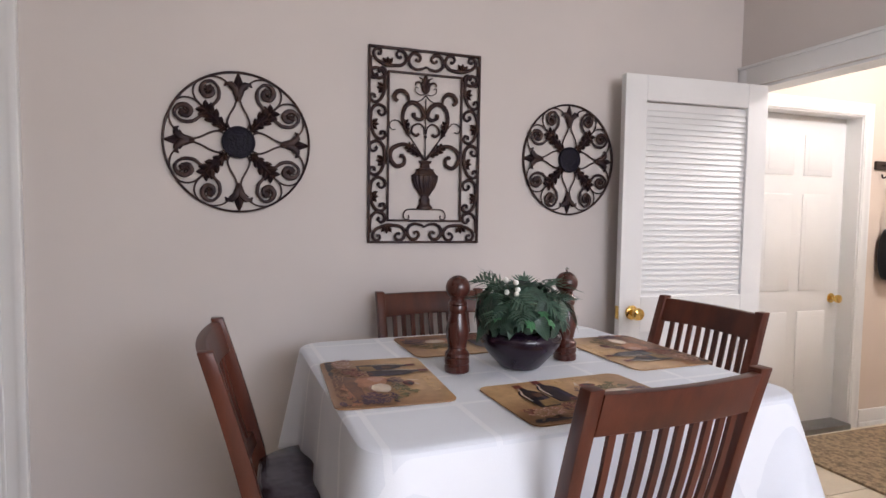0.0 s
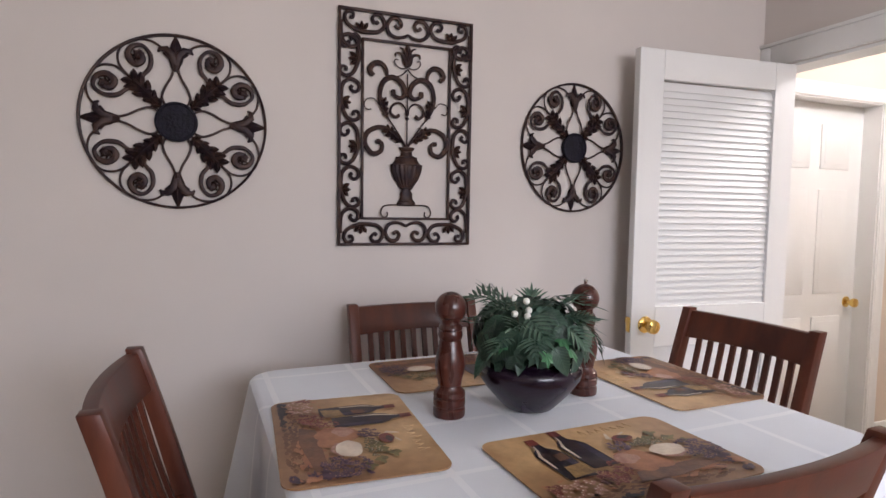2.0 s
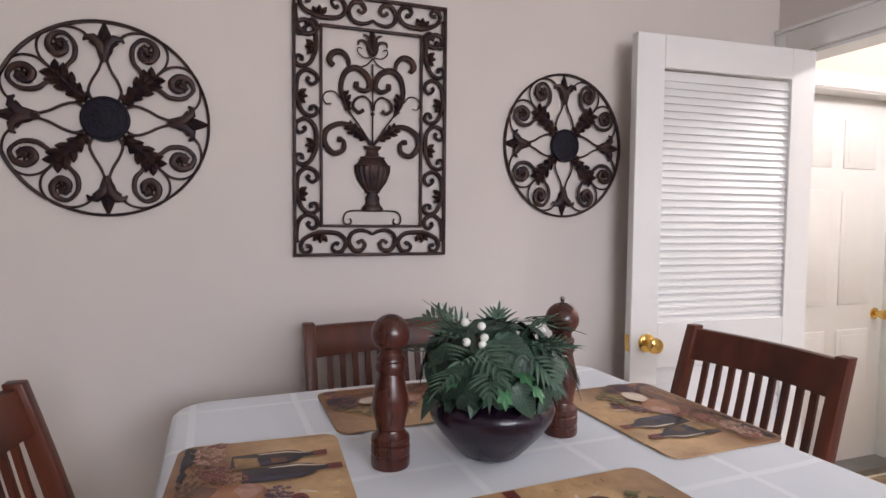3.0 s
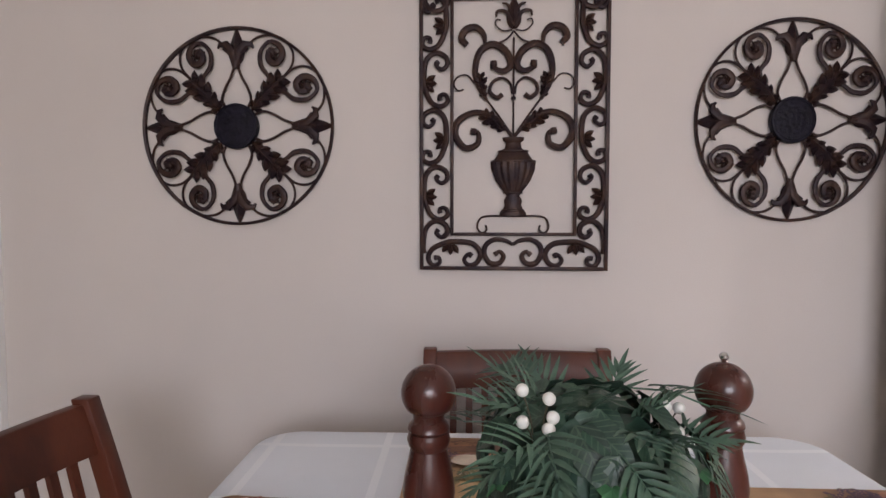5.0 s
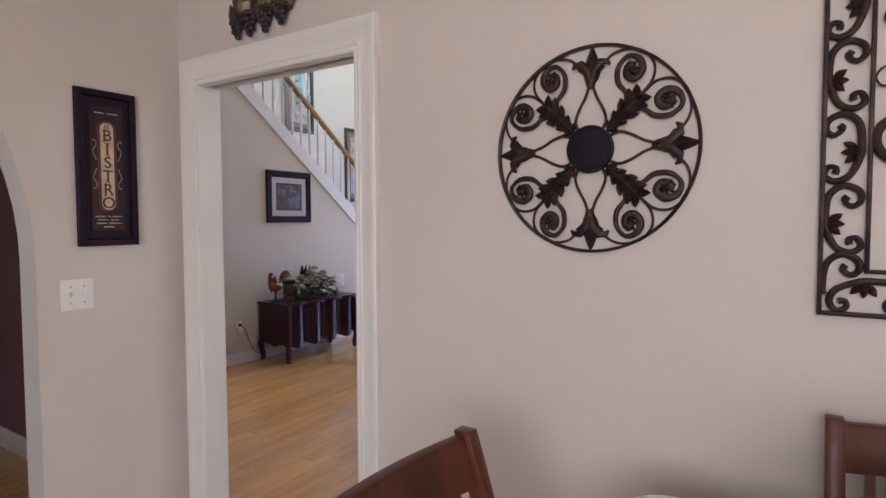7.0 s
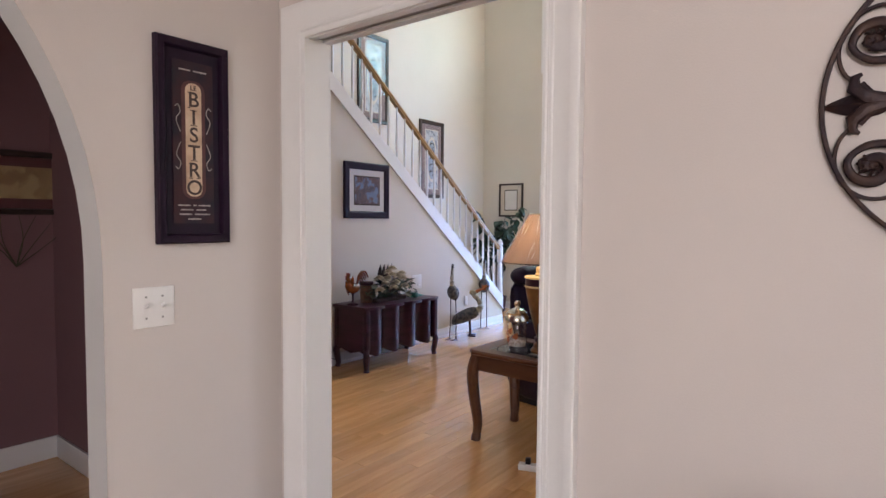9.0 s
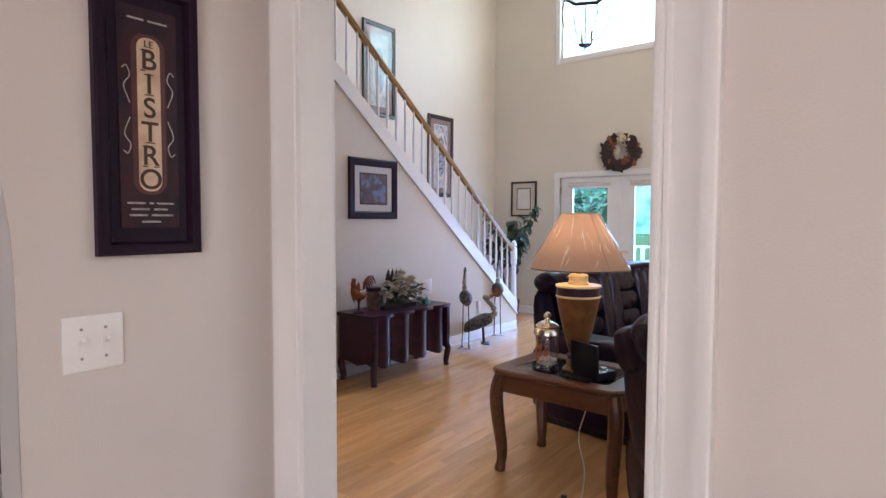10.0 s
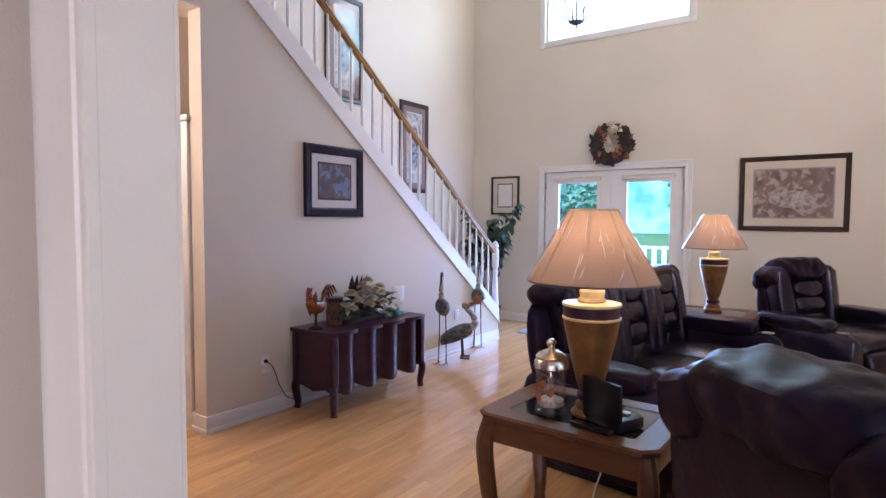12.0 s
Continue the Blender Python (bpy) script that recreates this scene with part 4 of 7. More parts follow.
trs = tn.new("ShaderNodeMapRange")
trs.inputs[2].default_value = 0.35
tl.new(tco.outputs["Object"], tmap.inputs[0])
tl.new(tmap.outputs[0], tgr.inputs[0])
tl.new(tgr.outputs["Fac"], trs.inputs[0])
tl.new(trs.outputs[0], trm.inputs[0])
tl.new(tb.inputs["Base Color"].links[0].from_socket, tmx.inputs[6])
tl.new(trm.outputs[2], tmx.inputs[7])
tl.new(tmx.outputs[2], tb.inputs["Base Color"])
P_DARK = mat("print_dark_bottle", (0.014, 0.010, 0.020), 0.38, second=(0.035, 0.016, 0.012), vary=0.3, scale=22)
P_VIOLET = mat("print_violet_glass", (0.055, 0.045, 0.085), 0.38, second=(0.02, 0.014, 0.03), vary=0.3, scale=30)
P_RED = mat("print_red_brown", (0.24, 0.055, 0.040), 0.42, second=(0.10, 0.025, 0.022), vary=0.25, scale=40)
P_CRUST = mat("print_crust", (0.42, 0.20, 0.105), 0.42, second=(0.27, 0.10, 0.05), vary=0.25, scale=24)
P_CREAM = mat("print_cream", (0.78, 0.68, 0.56), 0.42, second=(0.58, 0.45, 0.34), vary=0.12, scale=28)
P_PURPLE = mat("print_purple_grape", (0.10, 0.05, 0.085), 0.40, second=(0.035, 0.016, 0.035), vary=0.4, scale=90)
P_GREEN = mat("print_olive_leaf", (0.20, 0.17, 0.07), 0.42, second=(0.10, 0.075, 0.03), vary=0.35, scale=60)
P_SHADE = mat("print_umber", (0.20, 0.095, 0.05), 0.42, second=(0.10, 0.045, 0.03), vary=0.35, scale=22)
P_SCRIPT = mat("print_pale_script", (0.70, 0.50, 0.28), 0.42, vary=0.15, scale=60)
P_GOLD = mat("print_gold_label", (0.36, 0.23, 0.09), 0.42, second=(0.14, 0.08, 0.035), vary=0.3, scale=30)
P_ROSE = mat("print_rose_bead", (0.46, 0.28, 0.21), 0.42, second=(0.36, 0.16, 0.12), vary=0.3, scale=80)


def placemat(m):
    """A printed wipe-clean mat: bottles, fruit and cheese on a golden ground; x along the mat, y away from the sitter."""
    t = thing("placemat", "tan placemat printed with wine bottles, grapes and cheese", "placemat", m, "placemats on the tablecloth")
    W, D = 0.44, 0.30
    part("sheet", prism(rounded(-W / 2, W / 2, -D / 2, D / 2, 0.03, 6), 0, 0.0028), MAT_TAN, t)
    rnd = random.Random(5)
    level = [0.0030]
    def flat(name, outline, material):
        h = level[0]
        level[0] += 0.00008
        own = bmesh.new()
        own.faces.new([own.verts.new((min(W / 2 - 0.005, max(-W / 2 + 0.005, u * W - W / 2)), min(D / 2 - 0.005, max(-D / 2 + 0.005, v * D - D / 2)), h)) for u, v in outline])
        part(name, own, material, t)
    def blob(cu, cv, ru, rv, n=26, rough_=0.14):
        ph = rnd.random() * 6
        return [(cu + ru * math.cos(a) * (1 + rough_ * math.sin(3 * a + ph) + rough_ * 0.4 * math.sin(7 * a)), cv + rv * math.sin(a) * (1 + rough_ * math.sin(4 * a + ph)))
                for a in [2 * math.pi * i / n for i in range(n)]]
    # umber pools broken into brush dabs, so that their borders stay ragged
    def dabs(cu, cv, ru, rv, count, material, size=0.028):
        own = bmesh.new()
        for i in range(count):
            a, r = rnd.random() * 6.283, abs(rnd.gauss(0, 0.55))
            u, v = cu + ru * r * math.cos(a), cv + rv * r * math.sin(a)
            x, y = max(-W / 2 + 0.022, min(W / 2 - 0.022, u * W - W / 2)), max(-D / 2 + 0.018, min(D / 2 - 0.018, v * D - D / 2))
            s, tilt = size * rnd.uniform(0.35, 1), rnd.uniform(-0.6, 0.6)
            h = level[0] + 0.000004 * i
            ring = []
            for k in range(8):
                p, q = 0.5 * s * math.cos(k * math.pi / 4), 0.22 * s * math.sin(k * math.pi / 4) * rnd.uniform(0.6, 1.2)
                ring.append(own.verts.new((x + p * math.cos(tilt) - q * math.sin(tilt), y + p * math.sin(tilt) + q * math.cos(tilt), h)))
            own.faces.new(ring)
        level[0] += 0.000004 * count + 0.00004
        tagged(part("printed_brushwork", own, material, t), kind="stuff")
    dabs(0.58, 0.12, 0.50, 0.12, 240, P_SHADE, 0.022)
    dabs(0.50, 0.30, 0.45, 0.14, 90, P_CRUST, 0.020)
    dabs(0.16, 0.06, 0.24, 0.06, 130, P_DARK, 0.024)
    dabs(0.93, 0.25, 0.08, 0.24, 80, P_PURPLE, 0.022)
    dabs(0.75, 0.16, 0.28, 0.07, 36, P_CRUST)
    for u0, v0 in ((0.235, 0.33), (0.385, 0.40)):
        def q(du, dv):
            return (u0 + du * 1.22 - 0.02 * dv, v0 + dv)
        flat("printed_bottle", [q(-0.052, 0), q(0.058, 0), q(0.060, 0.33), q(0.045, 0.39), q(0.022, 0.43), q(0.017, 0.50), q(-0.017, 0.50), q(-0.022, 0.43), q(-0.042, 0.39), q(-0.055, 0.33)], P_DARK)
        flat("printed_foil", [q(-0.021, 0.49), q(0.021, 0.49), q(0.022, 0.575), q(-0.020, 0.575)], P_RED)
        flat("printed_gleam", [q(-0.046, 0.16), q(-0.038, 0.15), q(-0.034, 0.32), q(-0.016, 0.41), q(-0.010, 0.48), q(-0.014, 0.48), q(-0.022, 0.42), q(-0.046, 0.33)], P_CREAM)
        flat("printed_gleam", [q(0.020, 0.02), q(0.050, 0.02), q(0.050, 0.31), q(0.030, 0.36)], P_VIOLET)
    flat("printed_label", [(0.20, 0.34), (0.315, 0.36), (0.31, 0.50), (0.215, 0.48)], P_GOLD)
    flat("printed_label", [(0.235, 0.56), (0.29, 0.57), (0.288, 0.66), (0.237, 0.65)], P_SHADE)
    flat("printed_board", [(0.42, 0.16), (0.60, 0.14), (0.90, 0.20), (0.88, 0.28), (0.46, 0.27)], P_SHADE)
    flat("printed_bread", blob(0.55, 0.40, 0.115, 0.14), P_CRUST)
    flat("printed_bread_crust", blob(0.51, 0.44, 0.06, 0.07, 20, 0.1), P_ROSE)
    flat("printed_bread_slice", blob(0.62, 0.31, 0.06, 0.06, 20, 0.06), P_CRUST)
    for cu, cv in ((0.76, 0.64), (0.85, 0.60), (0.90, 0.52), (0.80, 0.70), (0.70, 0.63)):
        flat("printed_leaf", blob(cu, cv, 0.032, 0.036, 24, 0.34), P_GREEN)
    flat("printed_wine_glass", blob(0.64, 0.70, 0.055, 0.050, 20, 0.06), P_RED)
    flat("printed_wine", blob(0.65, 0.715, 0.035, 0.022, 16, 0.05), P_DARK)
    flat("printed_glass_rim", [(0.56, 0.72), (0.59, 0.80), (0.60, 0.80), (0.585, 0.70)], P_CREAM)
    flat("printed_glass_rim", [(0.64, 0.755), (0.69, 0.79), (0.69, 0.77), (0.66, 0.75)], P_CREAM)
    def grapes(cu, cv, ru, rv, count, material, light, size=0.0046):
        own, gleam = bmesh.new(), bmesh.new()
        for i in range(count):
            a, r = rnd.random() * 6.283, math.sqrt(rnd.random())
            x, y = (cu + ru * r * math.cos(a)) * W - W / 2, (cv + rv * r * math.sin(a)) * D - D / 2
            x, y = max(-W / 2 + 0.012, min(W / 2 - 0.012, x)), max(-D / 2 + 0.010, min(D / 2 - 0.010, y))
            h = level[0] + 0.00002 * (i % 20)
            s = size * rnd.uniform(0.75, 1.15)
            for bm_, rr, dx, dz in ((own, s, 0, 0), (gleam, s * 0.34, -s * 0.25, 0.00001)):
                bm_.faces.new([bm_.verts.new((x + dx + rr * math.cos(2 * math.pi * k / 8), y - dx + rr * math.sin(2 * math.pi * k / 8), h + dz)) for k in range(8)])
        level[0] += 0.00042
        part("printed_fruit", own, material, t)
        part("printed_highlight", gleam, light, t)
    grapes(0.58, 0.60, 0.07, 0.07, 34, P_PURPLE, P_ROSE)
    grapes(0.72, 0.58, 0.10, 0.05, 40, P_GREEN, P_CREAM)
    grapes(0.88, 0.38, 0.10, 0.15, 95, P_PURPLE, P_ROSE)
    grapes(0.33, 0.26, 0.07, 0.09, 48, P_RED, P_ROSE)
    grapes(0.42, 0.34, 0.035, 0.10, 20, P_RED, P_ROSE)
    grapes(0.15, 0.20, 0.11, 0.09, 52, P_ROSE, P_CREAM)
    grapes(0.06, 0.23, 0.035, 0.06, 14, P_RED, P_ROSE)
    flat("printed_cheese", blob(0.73, 0.43, 0.085, 0.085, 26, 0.05), P_CREAM)
    flat("printed_cheese_rind", [(0.65, 0.38), (0.73, 0.335), (0.81, 0.38), (0.80, 0.36), (0.73, 0.31), (0.66, 0.355)], P_ROSE)
    # faint script: plain strokes
    for k in range(7):
        u = 0.50 + 0.045 * k
        part("printed_script", moved(tube([(0, 0, 0), (0.004, 0.016 + 0.008 * (k % 3 == 0), 0), (0.012, 0.002, 0)], 0.0005, 4), pose(u * W - W / 2, 0.86 * D - D / 2, 0.0032)), P_SCRIPT, t)
    return t


PM = placemat(pose(0.822, -1.128, TZ + 0.0072, 0, 0, 3.0))
copy_thing(PM, pose(0.375, -0.848, TZ + 0.0072, 0, 0, -92.0))
copy_thing(PM, pose(0.752, -0.485, TZ + 0.0072, 0, 0, 182.0))
copy_thing(PM, pose(1.262, -0.742, TZ + 0.0072, 0, 0, 92.0))

LEAF_DARK = mat("leaf_dark_green", (0.036, 0.078, 0.050), 0.42, second=(0.020, 0.046, 0.034), vary=0.2, scale=18, grain=120, bump=0.2, each=0.35)
LEAF_PALM = mat("leaf_palm_green", (0.078, 0.140, 0.094), 0.5, second=(0.046, 0.094, 0.064), vary=0.2, scale=25, bump=0.15, each=0.3)
LEAF_LIGHT = mat("leaf_light_green", (0.065, 0.20, 0.085), 0.45, vary=0.15, scale=20, bump=0.15, each=0.2)
LEAF_VEINED = LEAF_DARK.copy()
vn, vl = LEAF_VEINED.node_tree.nodes, LEAF_VEINED.node_tree.links
vb, vtc, vsp = vn["Principled BSDF"], vn.new("ShaderNodeTexCoord"), vn.new("ShaderNodeSeparateXYZ")


def vein_math(op, a, b):
    """One step of the vein pattern: pale ribs that sweep from the midrib to the margin."""
    nd = vn.new("ShaderNodeMath")
    nd.operation = op
    for k, v in enumerate((a, b)):
        if isinstance(v, float):
            nd.inputs[k].default_value = v
        else:
            vl.new(v, nd.inputs[k])
    return nd.outputs[0]


vl.new(vtc.outputs["Object"], vsp.inputs[0])
across = vein_math("ABSOLUTE", vsp.outputs[1], 0.0)
rib = vein_math("PINGPONG", vein_math("SUBTRACT", vsp.outputs[0], vein_math("MULTIPLY", across, 0.9)), 0.0045)
rib = vein_math("MAXIMUM", vein_math("LESS_THAN", rib, 0.0010), vein_math("LESS_THAN", across, 0.0011))
vmx = vn.new("ShaderNodeMix")
vmx.data_type = "RGBA"
vmx.inputs[7].default_value = (0.16, 0.24, 0.15, 1)
vl.new(vein_math("MULTIPLY", rib, 0.22), vmx.inputs[0])
vl.new(vb.inputs["Base Color"].links[0].from_socket, vmx.inputs[6])
vl.new(vmx.outputs[2], vb.inputs["Base Color"])
BERRY = mat("white_berry", (0.78, 0.77, 0.72), 0.35, vary=0.04)
STALK = mat("stalk_brown", (0.06, 0.05, 0.025), 0.7, vary=0.2)


def blade(length, width, droop=0.2, fold=0.25, n=10, shape=0.7):
    """A leaf along x that arches down, folded along its midrib, with a little thickness."""
    own = bmesh.new()
    rows = []
    for i in range(n + 1):
        t = i / n
        w = width * math.sin(math.pi * t ** shape) ** 0.85 + 0.0004
        x, z = length * t * (1 - 0.15 * droop * t), -length * droop * t * t
        rows.append([own.verts.new(p) for p in ((x, w, z + w * fold), (x, w * 0.5, z + w * fold * 0.35), (x, 0, z), (x, -w * 0.5, z + w * fold * 0.35), (x, -w, z + w * fold))])
    for a, b in zip(rows, rows[1:]):
        for k in range(4):
            own.faces.new((a[k], a[k + 1], b[k + 1], b[k]))
    return own


def ivy(size):
    own = bmesh.new()
    pts = []
    for a, r in ((0, 1.0), (22, 0.62), (48, 0.80), (74, 0.50), (108, 0.68), (150, 0.42), (180, 0.12), (210, 0.42), (252, 0.68), (286, 0.50), (312, 0.80), (338, 0.62)):
        pts.append(own.verts.new((size * (0.35 + r * math.cos(radians(a))), size * r * math.sin(radians(a)) * 0.85, -size * 0.25 * r * r)))
    c = own.verts.new((size * 0.3, 0, 0.0))
    for i in range(len(pts)):
        own.faces.new((c, pts[i], pts[(i + 1) % len(pts)]))
    return own


def frond(length, leaflets=9, width=0.006, spread=0.052):
    own = tube([(0, 0, 0), (length * 0.5, 0, length * 0.05), (length, 0, -length * 0.06)], 0.0011, 5)
    for i in range(leaflets):
        t = 0.22 + 0.78 * i / (leaflets - 1)
        for s in (-1, 1):
            l = spread * (1.15 - 0.55 * abs(t - 0.45) * 2)
            b = blade(l, width, 0.18, 0.3, 5, 0.6)
            merge(own, moved(b, pose(length * t, 0, length * 0.10 * math.sin(math.pi * t) - 0.06 * length * t * t, 0, 0, s * (62 - 38 * t)) @ pose(0, 0, 0, 0, -12)))
    merge(own, moved(blade(spread, width, 0.15, 0.3, 5, 0.6), pose(length, 0, -0.06 * length)))
    return own


def plant_centrepiece():
    t = thing("potted_plant", "dark glazed bowl of artificial greenery with white berries", "plant", pose(0.807, -0.815, TZ + 0.006))
    prof = [(0.052, 0), (0.058, 0.003), (0.075, 0.020), (0.100, 0.048), (0.118, 0.074), (0.1235, 0.092), (0.120, 0.104), (0.108, 0.114), (0.101, 0.118), (0.102, 0.121), (0.098, 0.124),
            (0.099, 0.127), (0.094, 0.130), (0.086, 0.130), (0.084, 0.118), (0.05, 0.115)]
    part("bowl", lathe(prof, 56), POT_GLAZE, t, "glossy dark plum bowl")
    rnd = random.Random(11)
    meshes = {"big": [finish(blade(0.066 + 0.011 * k, 0.018 + 0.003 * k, 0.38, 0.22, 10, 0.62), "leaf", LEAF_VEINED) for k in range(3)],
              "ivy": [finish(ivy(0.036 + 0.004 * k), "ivy_leaf", LEAF_DARK, False) for k in range(3)],
              "lite": [finish(ivy(0.026), "ivy_leaf", LEAF_LIGHT, False)],
              "palm": [finish(frond(0.062 + 0.020 * k, 6, 0.0034, 0.050 + 0.008 * k), "palm_frond", LEAF_PALM) for k in range(2)]}
    def put(name, kind, az, el, r, z, roll=0, k=None, scale=1.0):
        me = rnd.choice(meshes[kind]) if k is None else meshes[kind][k]
        o = new(name, me)
        o.parent = t
        a = radians(az)
        o.matrix_basis = pose(r * math.cos(a), r * math.sin(a), z, 0, 0, az) @ pose(0, 0, 0, roll, -el, 0) @ Matrix.Diagonal((scale, scale, scale, 1))
    def shingle(name, kind, az, th, twist, lift, scale):
        """A leaf laid on the dome of greenery, tip down and outward."""
        a_, h = radians(az), radians(th)
        nrm = Vector((math.sin(h) * math.cos(a_), math.sin(h) * math.sin(a_), math.cos(h)))
        down = Vector((math.cos(h) * math.cos(a_), math.cos(h) * math.sin(a_), -math.sin(h)))
        axis = Matrix.Rotation(radians(twist), 3, nrm) @ down
        side = nrm.cross(axis)
        m3 = Matrix((axis, side, nrm)).transposed() @ Matrix.Rotation(radians(-lift), 3, "Y")
        p = Vector((0.130 * nrm.x, 0.125 * nrm.y, 0.165 + 0.085 * nrm.z)) - axis * 0.035
        o = new(name, rnd.choice(meshes[kind]))
        o.parent = t
        o.matrix_basis = Matrix.Translation(p) @ m3.to_4x4() @ Matrix.Diagonal((scale, scale, scale, 1))
    # dark core, broad leaves laid over each other, ivy at the rim, then fans of palm
    core = lathe([(0.084, 0.118), (0.112, 0.150), (0.105, 0.195), (0.060, 0.225), (0.004, 0.232)], 24)
    part("moss", puckered(core, 0.02, 0.03), LEAF_DARK, t, "dark green core under the leaves")
    for ring, (th, count) in enumerate(((116, 24), (98, 26), (78, 24), (58, 20), (36, 14), (14, 7))):
        for i in range(count):
            kind = "big" if rnd.random() < (0.45 if ring < 2 else 0.75) else "ivy"
            shingle("leaf" if kind == "big" else "ivy_leaf", kind, (i + 0.5 * (ring % 2)) * 360 / count + rnd.uniform(-9, 9), th + rnd.uniform(-9, 9),
                    rnd.uniform(-50, 50), rnd.uniform(-4, 34), rnd.uniform(0.72, 1.08))
    for az, el, r, z, k in ((205, 28, 0.060, 0.215, 1), (188, 48, 0.050, 0.215, 1), (228, 10, 0.080, 0.205, 1), (178, 12, 0.075, 0.195, 1), (214, -14, 0.100, 0.185, 0), (335, 46, 0.050, 0.210, 0), (8, 36, 0.055, 0.205, 0),
                            (290, -4, 0.070, 0.228, 1), (312, 10, 0.070, 0.215, 0), (352, 8, 0.090, 0.195, 0), (120, 40, 0.050, 0.200, 1), (60, 38, 0.055, 0.200, 1), (262, 30, 0.030, 0.225, 0), (245, -18, 0.105, 0.190, 0)):
        put("palm_frond", "palm", az, el, r, z, rnd.uniform(-35, 35), k)
    for i in range(9):
        shingle("palm_frond", "palm", i * 137.5 + rnd.uniform(-10, 10), rnd.uniform(30, 88), rnd.uniform(-40, 40), rnd.uniform(14, 40), rnd.uniform(0.9, 1.25))
    for az, el, sc in ((186, -30, 1.15), (205, -38, 1.0), (232, -30, 0.9), (285, -28, 0.85), (318, -26, 0.95), (345, -18, 1.1), (2, -20, 1.15)):
        put("leaf", "big", az, el, 0.082, 0.160, rnd.uniform(-20, 20), scale=sc)
    for az, el, r, z in ((255, -40, 0.135, 0.165), (280, -35, 0.13, 0.168), (272, -20, 0.12, 0.19), (330, -20, 0.12, 0.19), (215, -20, 0.12, 0.175)):
        put("ivy_leaf", "lite", az, el, r, z, rnd.uniform(-20, 20), 0, 1.15)
    ball = finish(lathe([(0.0076 * math.cos(radians(a)) + 0.0001, 0.0076 * math.sin(radians(a))) for a in range(-88, 89, 16)], 16), "berry", BERRY)
    for base, spots in ((Vector((-0.068, -0.078, 0.215)), ((-0.018, 0.004, 0.058), (0.012, 0.0, 0.050), (-0.018, -0.004, 0.024), (0.016, -0.004, 0.030), (0.011, -0.008, 0.018))),
                                                (Vector((0.085, 0.0, 0.19)), ((0.01, 0, 0.045), (0.03, 0.01, 0.04), (0.0, -0.01, 0.02), (0.02, -0.02, 0.02)))):
        for s in spots:
            o = new("berry", ball)
            o.parent = t
            o.location = base + Vector(s)
            part("stalk", tube([base - Vector((0, 0, 0.03)), base + Vector(s) * 0.5, base + Vector(s)], 0.0009, 5), STALK, t)
    sprig = tube([(0, 0, 0), (0.006, 0, 0.05), (0.016, 0, 0.088)], 0.0012, 5)
    for k in range(7):
        for s in (-1, 1):
            merge(sprig, moved(blade(0.014, 0.0035, 0.1, 0.2, 4), pose(0.002 + 0.002 * k, 0, 0.03 + 0.009 * k, 0, -35, 0) @ pose(0, 0, 0, 0, 0, 90 * s)))
    part("sprig", moved(sprig, pose(0.075, -0.01, 0.175)), LEAF_PALM, t)


plant_centrepiece()


# ---- wall things in the dining room ----
def text_mesh(body, size, material, name, parent, m, bold=0.0):
    cu = bpy.data.curves.new(name, "FONT")
    cu.body, cu.size, cu.align_x, cu.align_y, cu.extrude, cu.offset = body, size, "CENTER", "CENTER", 0.0006, bold
    tmp = bpy.data.objects.new(name, cu)
    me = bpy.data.meshes.new_from_object(tmp)
    bpy.data.objects.remove(tmp)
    me.materials.append(material)
    o = new(name, me)
    o.parent, o.matrix_basis = parent, m
    return o


WEST = pose(-1.80, 0, 0) @ Matrix(((0, 0, 1, 0), (1, 0, 0, 0), (0, 1, 0, 0), (0, 0, 0, 1)))   # local x along y, y up, z out of the wall
SIGN_BLACK = mat("sign_black_ground", (0.014, 0.009, 0.017), 0.5, spec=0.25, second=(0.045, 0.012, 0.014), vary=0.2, scale=14)
SIGN_CREAM = mat("sign_cream_ground", (0.62, 0.47, 0.33), 0.55, second=(0.45, 0.28, 0.18), vary=0.1, scale=22)
SIGN_RED = mat("sign_dark_red", (0.085, 0.018, 0.018), 0.5, vary=0.2, scale=20)
SIGN_BROWN = mat("sign_dark_brown", (0.05, 0.022, 0.016), 0.5, vary=0.2, scale=30)
SIGN_PALE = mat("sign_pale_script", (0.42, 0.36, 0.34), 0.5, vary=0.2, scale=60)


def framed_rect(t, w, h, border, depth, material, lip=0.006):
    """Mitred picture frame of four rails, centred on the origin in xy, standing out along z."""
    for k in range(4):
        L, S = (w, h) if k % 2 == 0 else (h, w)
        own = bmesh.new()
        prof = [(0, 0.0), (0, depth * 0.75), (border * 0.18, depth), (border * 0.55, depth * 0.86), (border * 0.8, depth * 0.92), (border, depth * 0.55), (border, 0.0)]
        ends = []
        for s in (-1, 1):
            ends.append([own.verts.new((s * (L / 2 - q), -S / 2 + q, d)) for q, d in prof])
        n = len(prof)
        for i in range(n):
            own.faces.new((ends[0][i], ends[0][(i + 1) % n], ends[1][(i + 1) % n], ends[1][i]))
        own.faces.new(ends[0])
        own.faces.new(ends[1][::-1])
        part("frame_rail", moved(own, pose(0, 0, 0, 0, 0, 90 * k)), material, t)


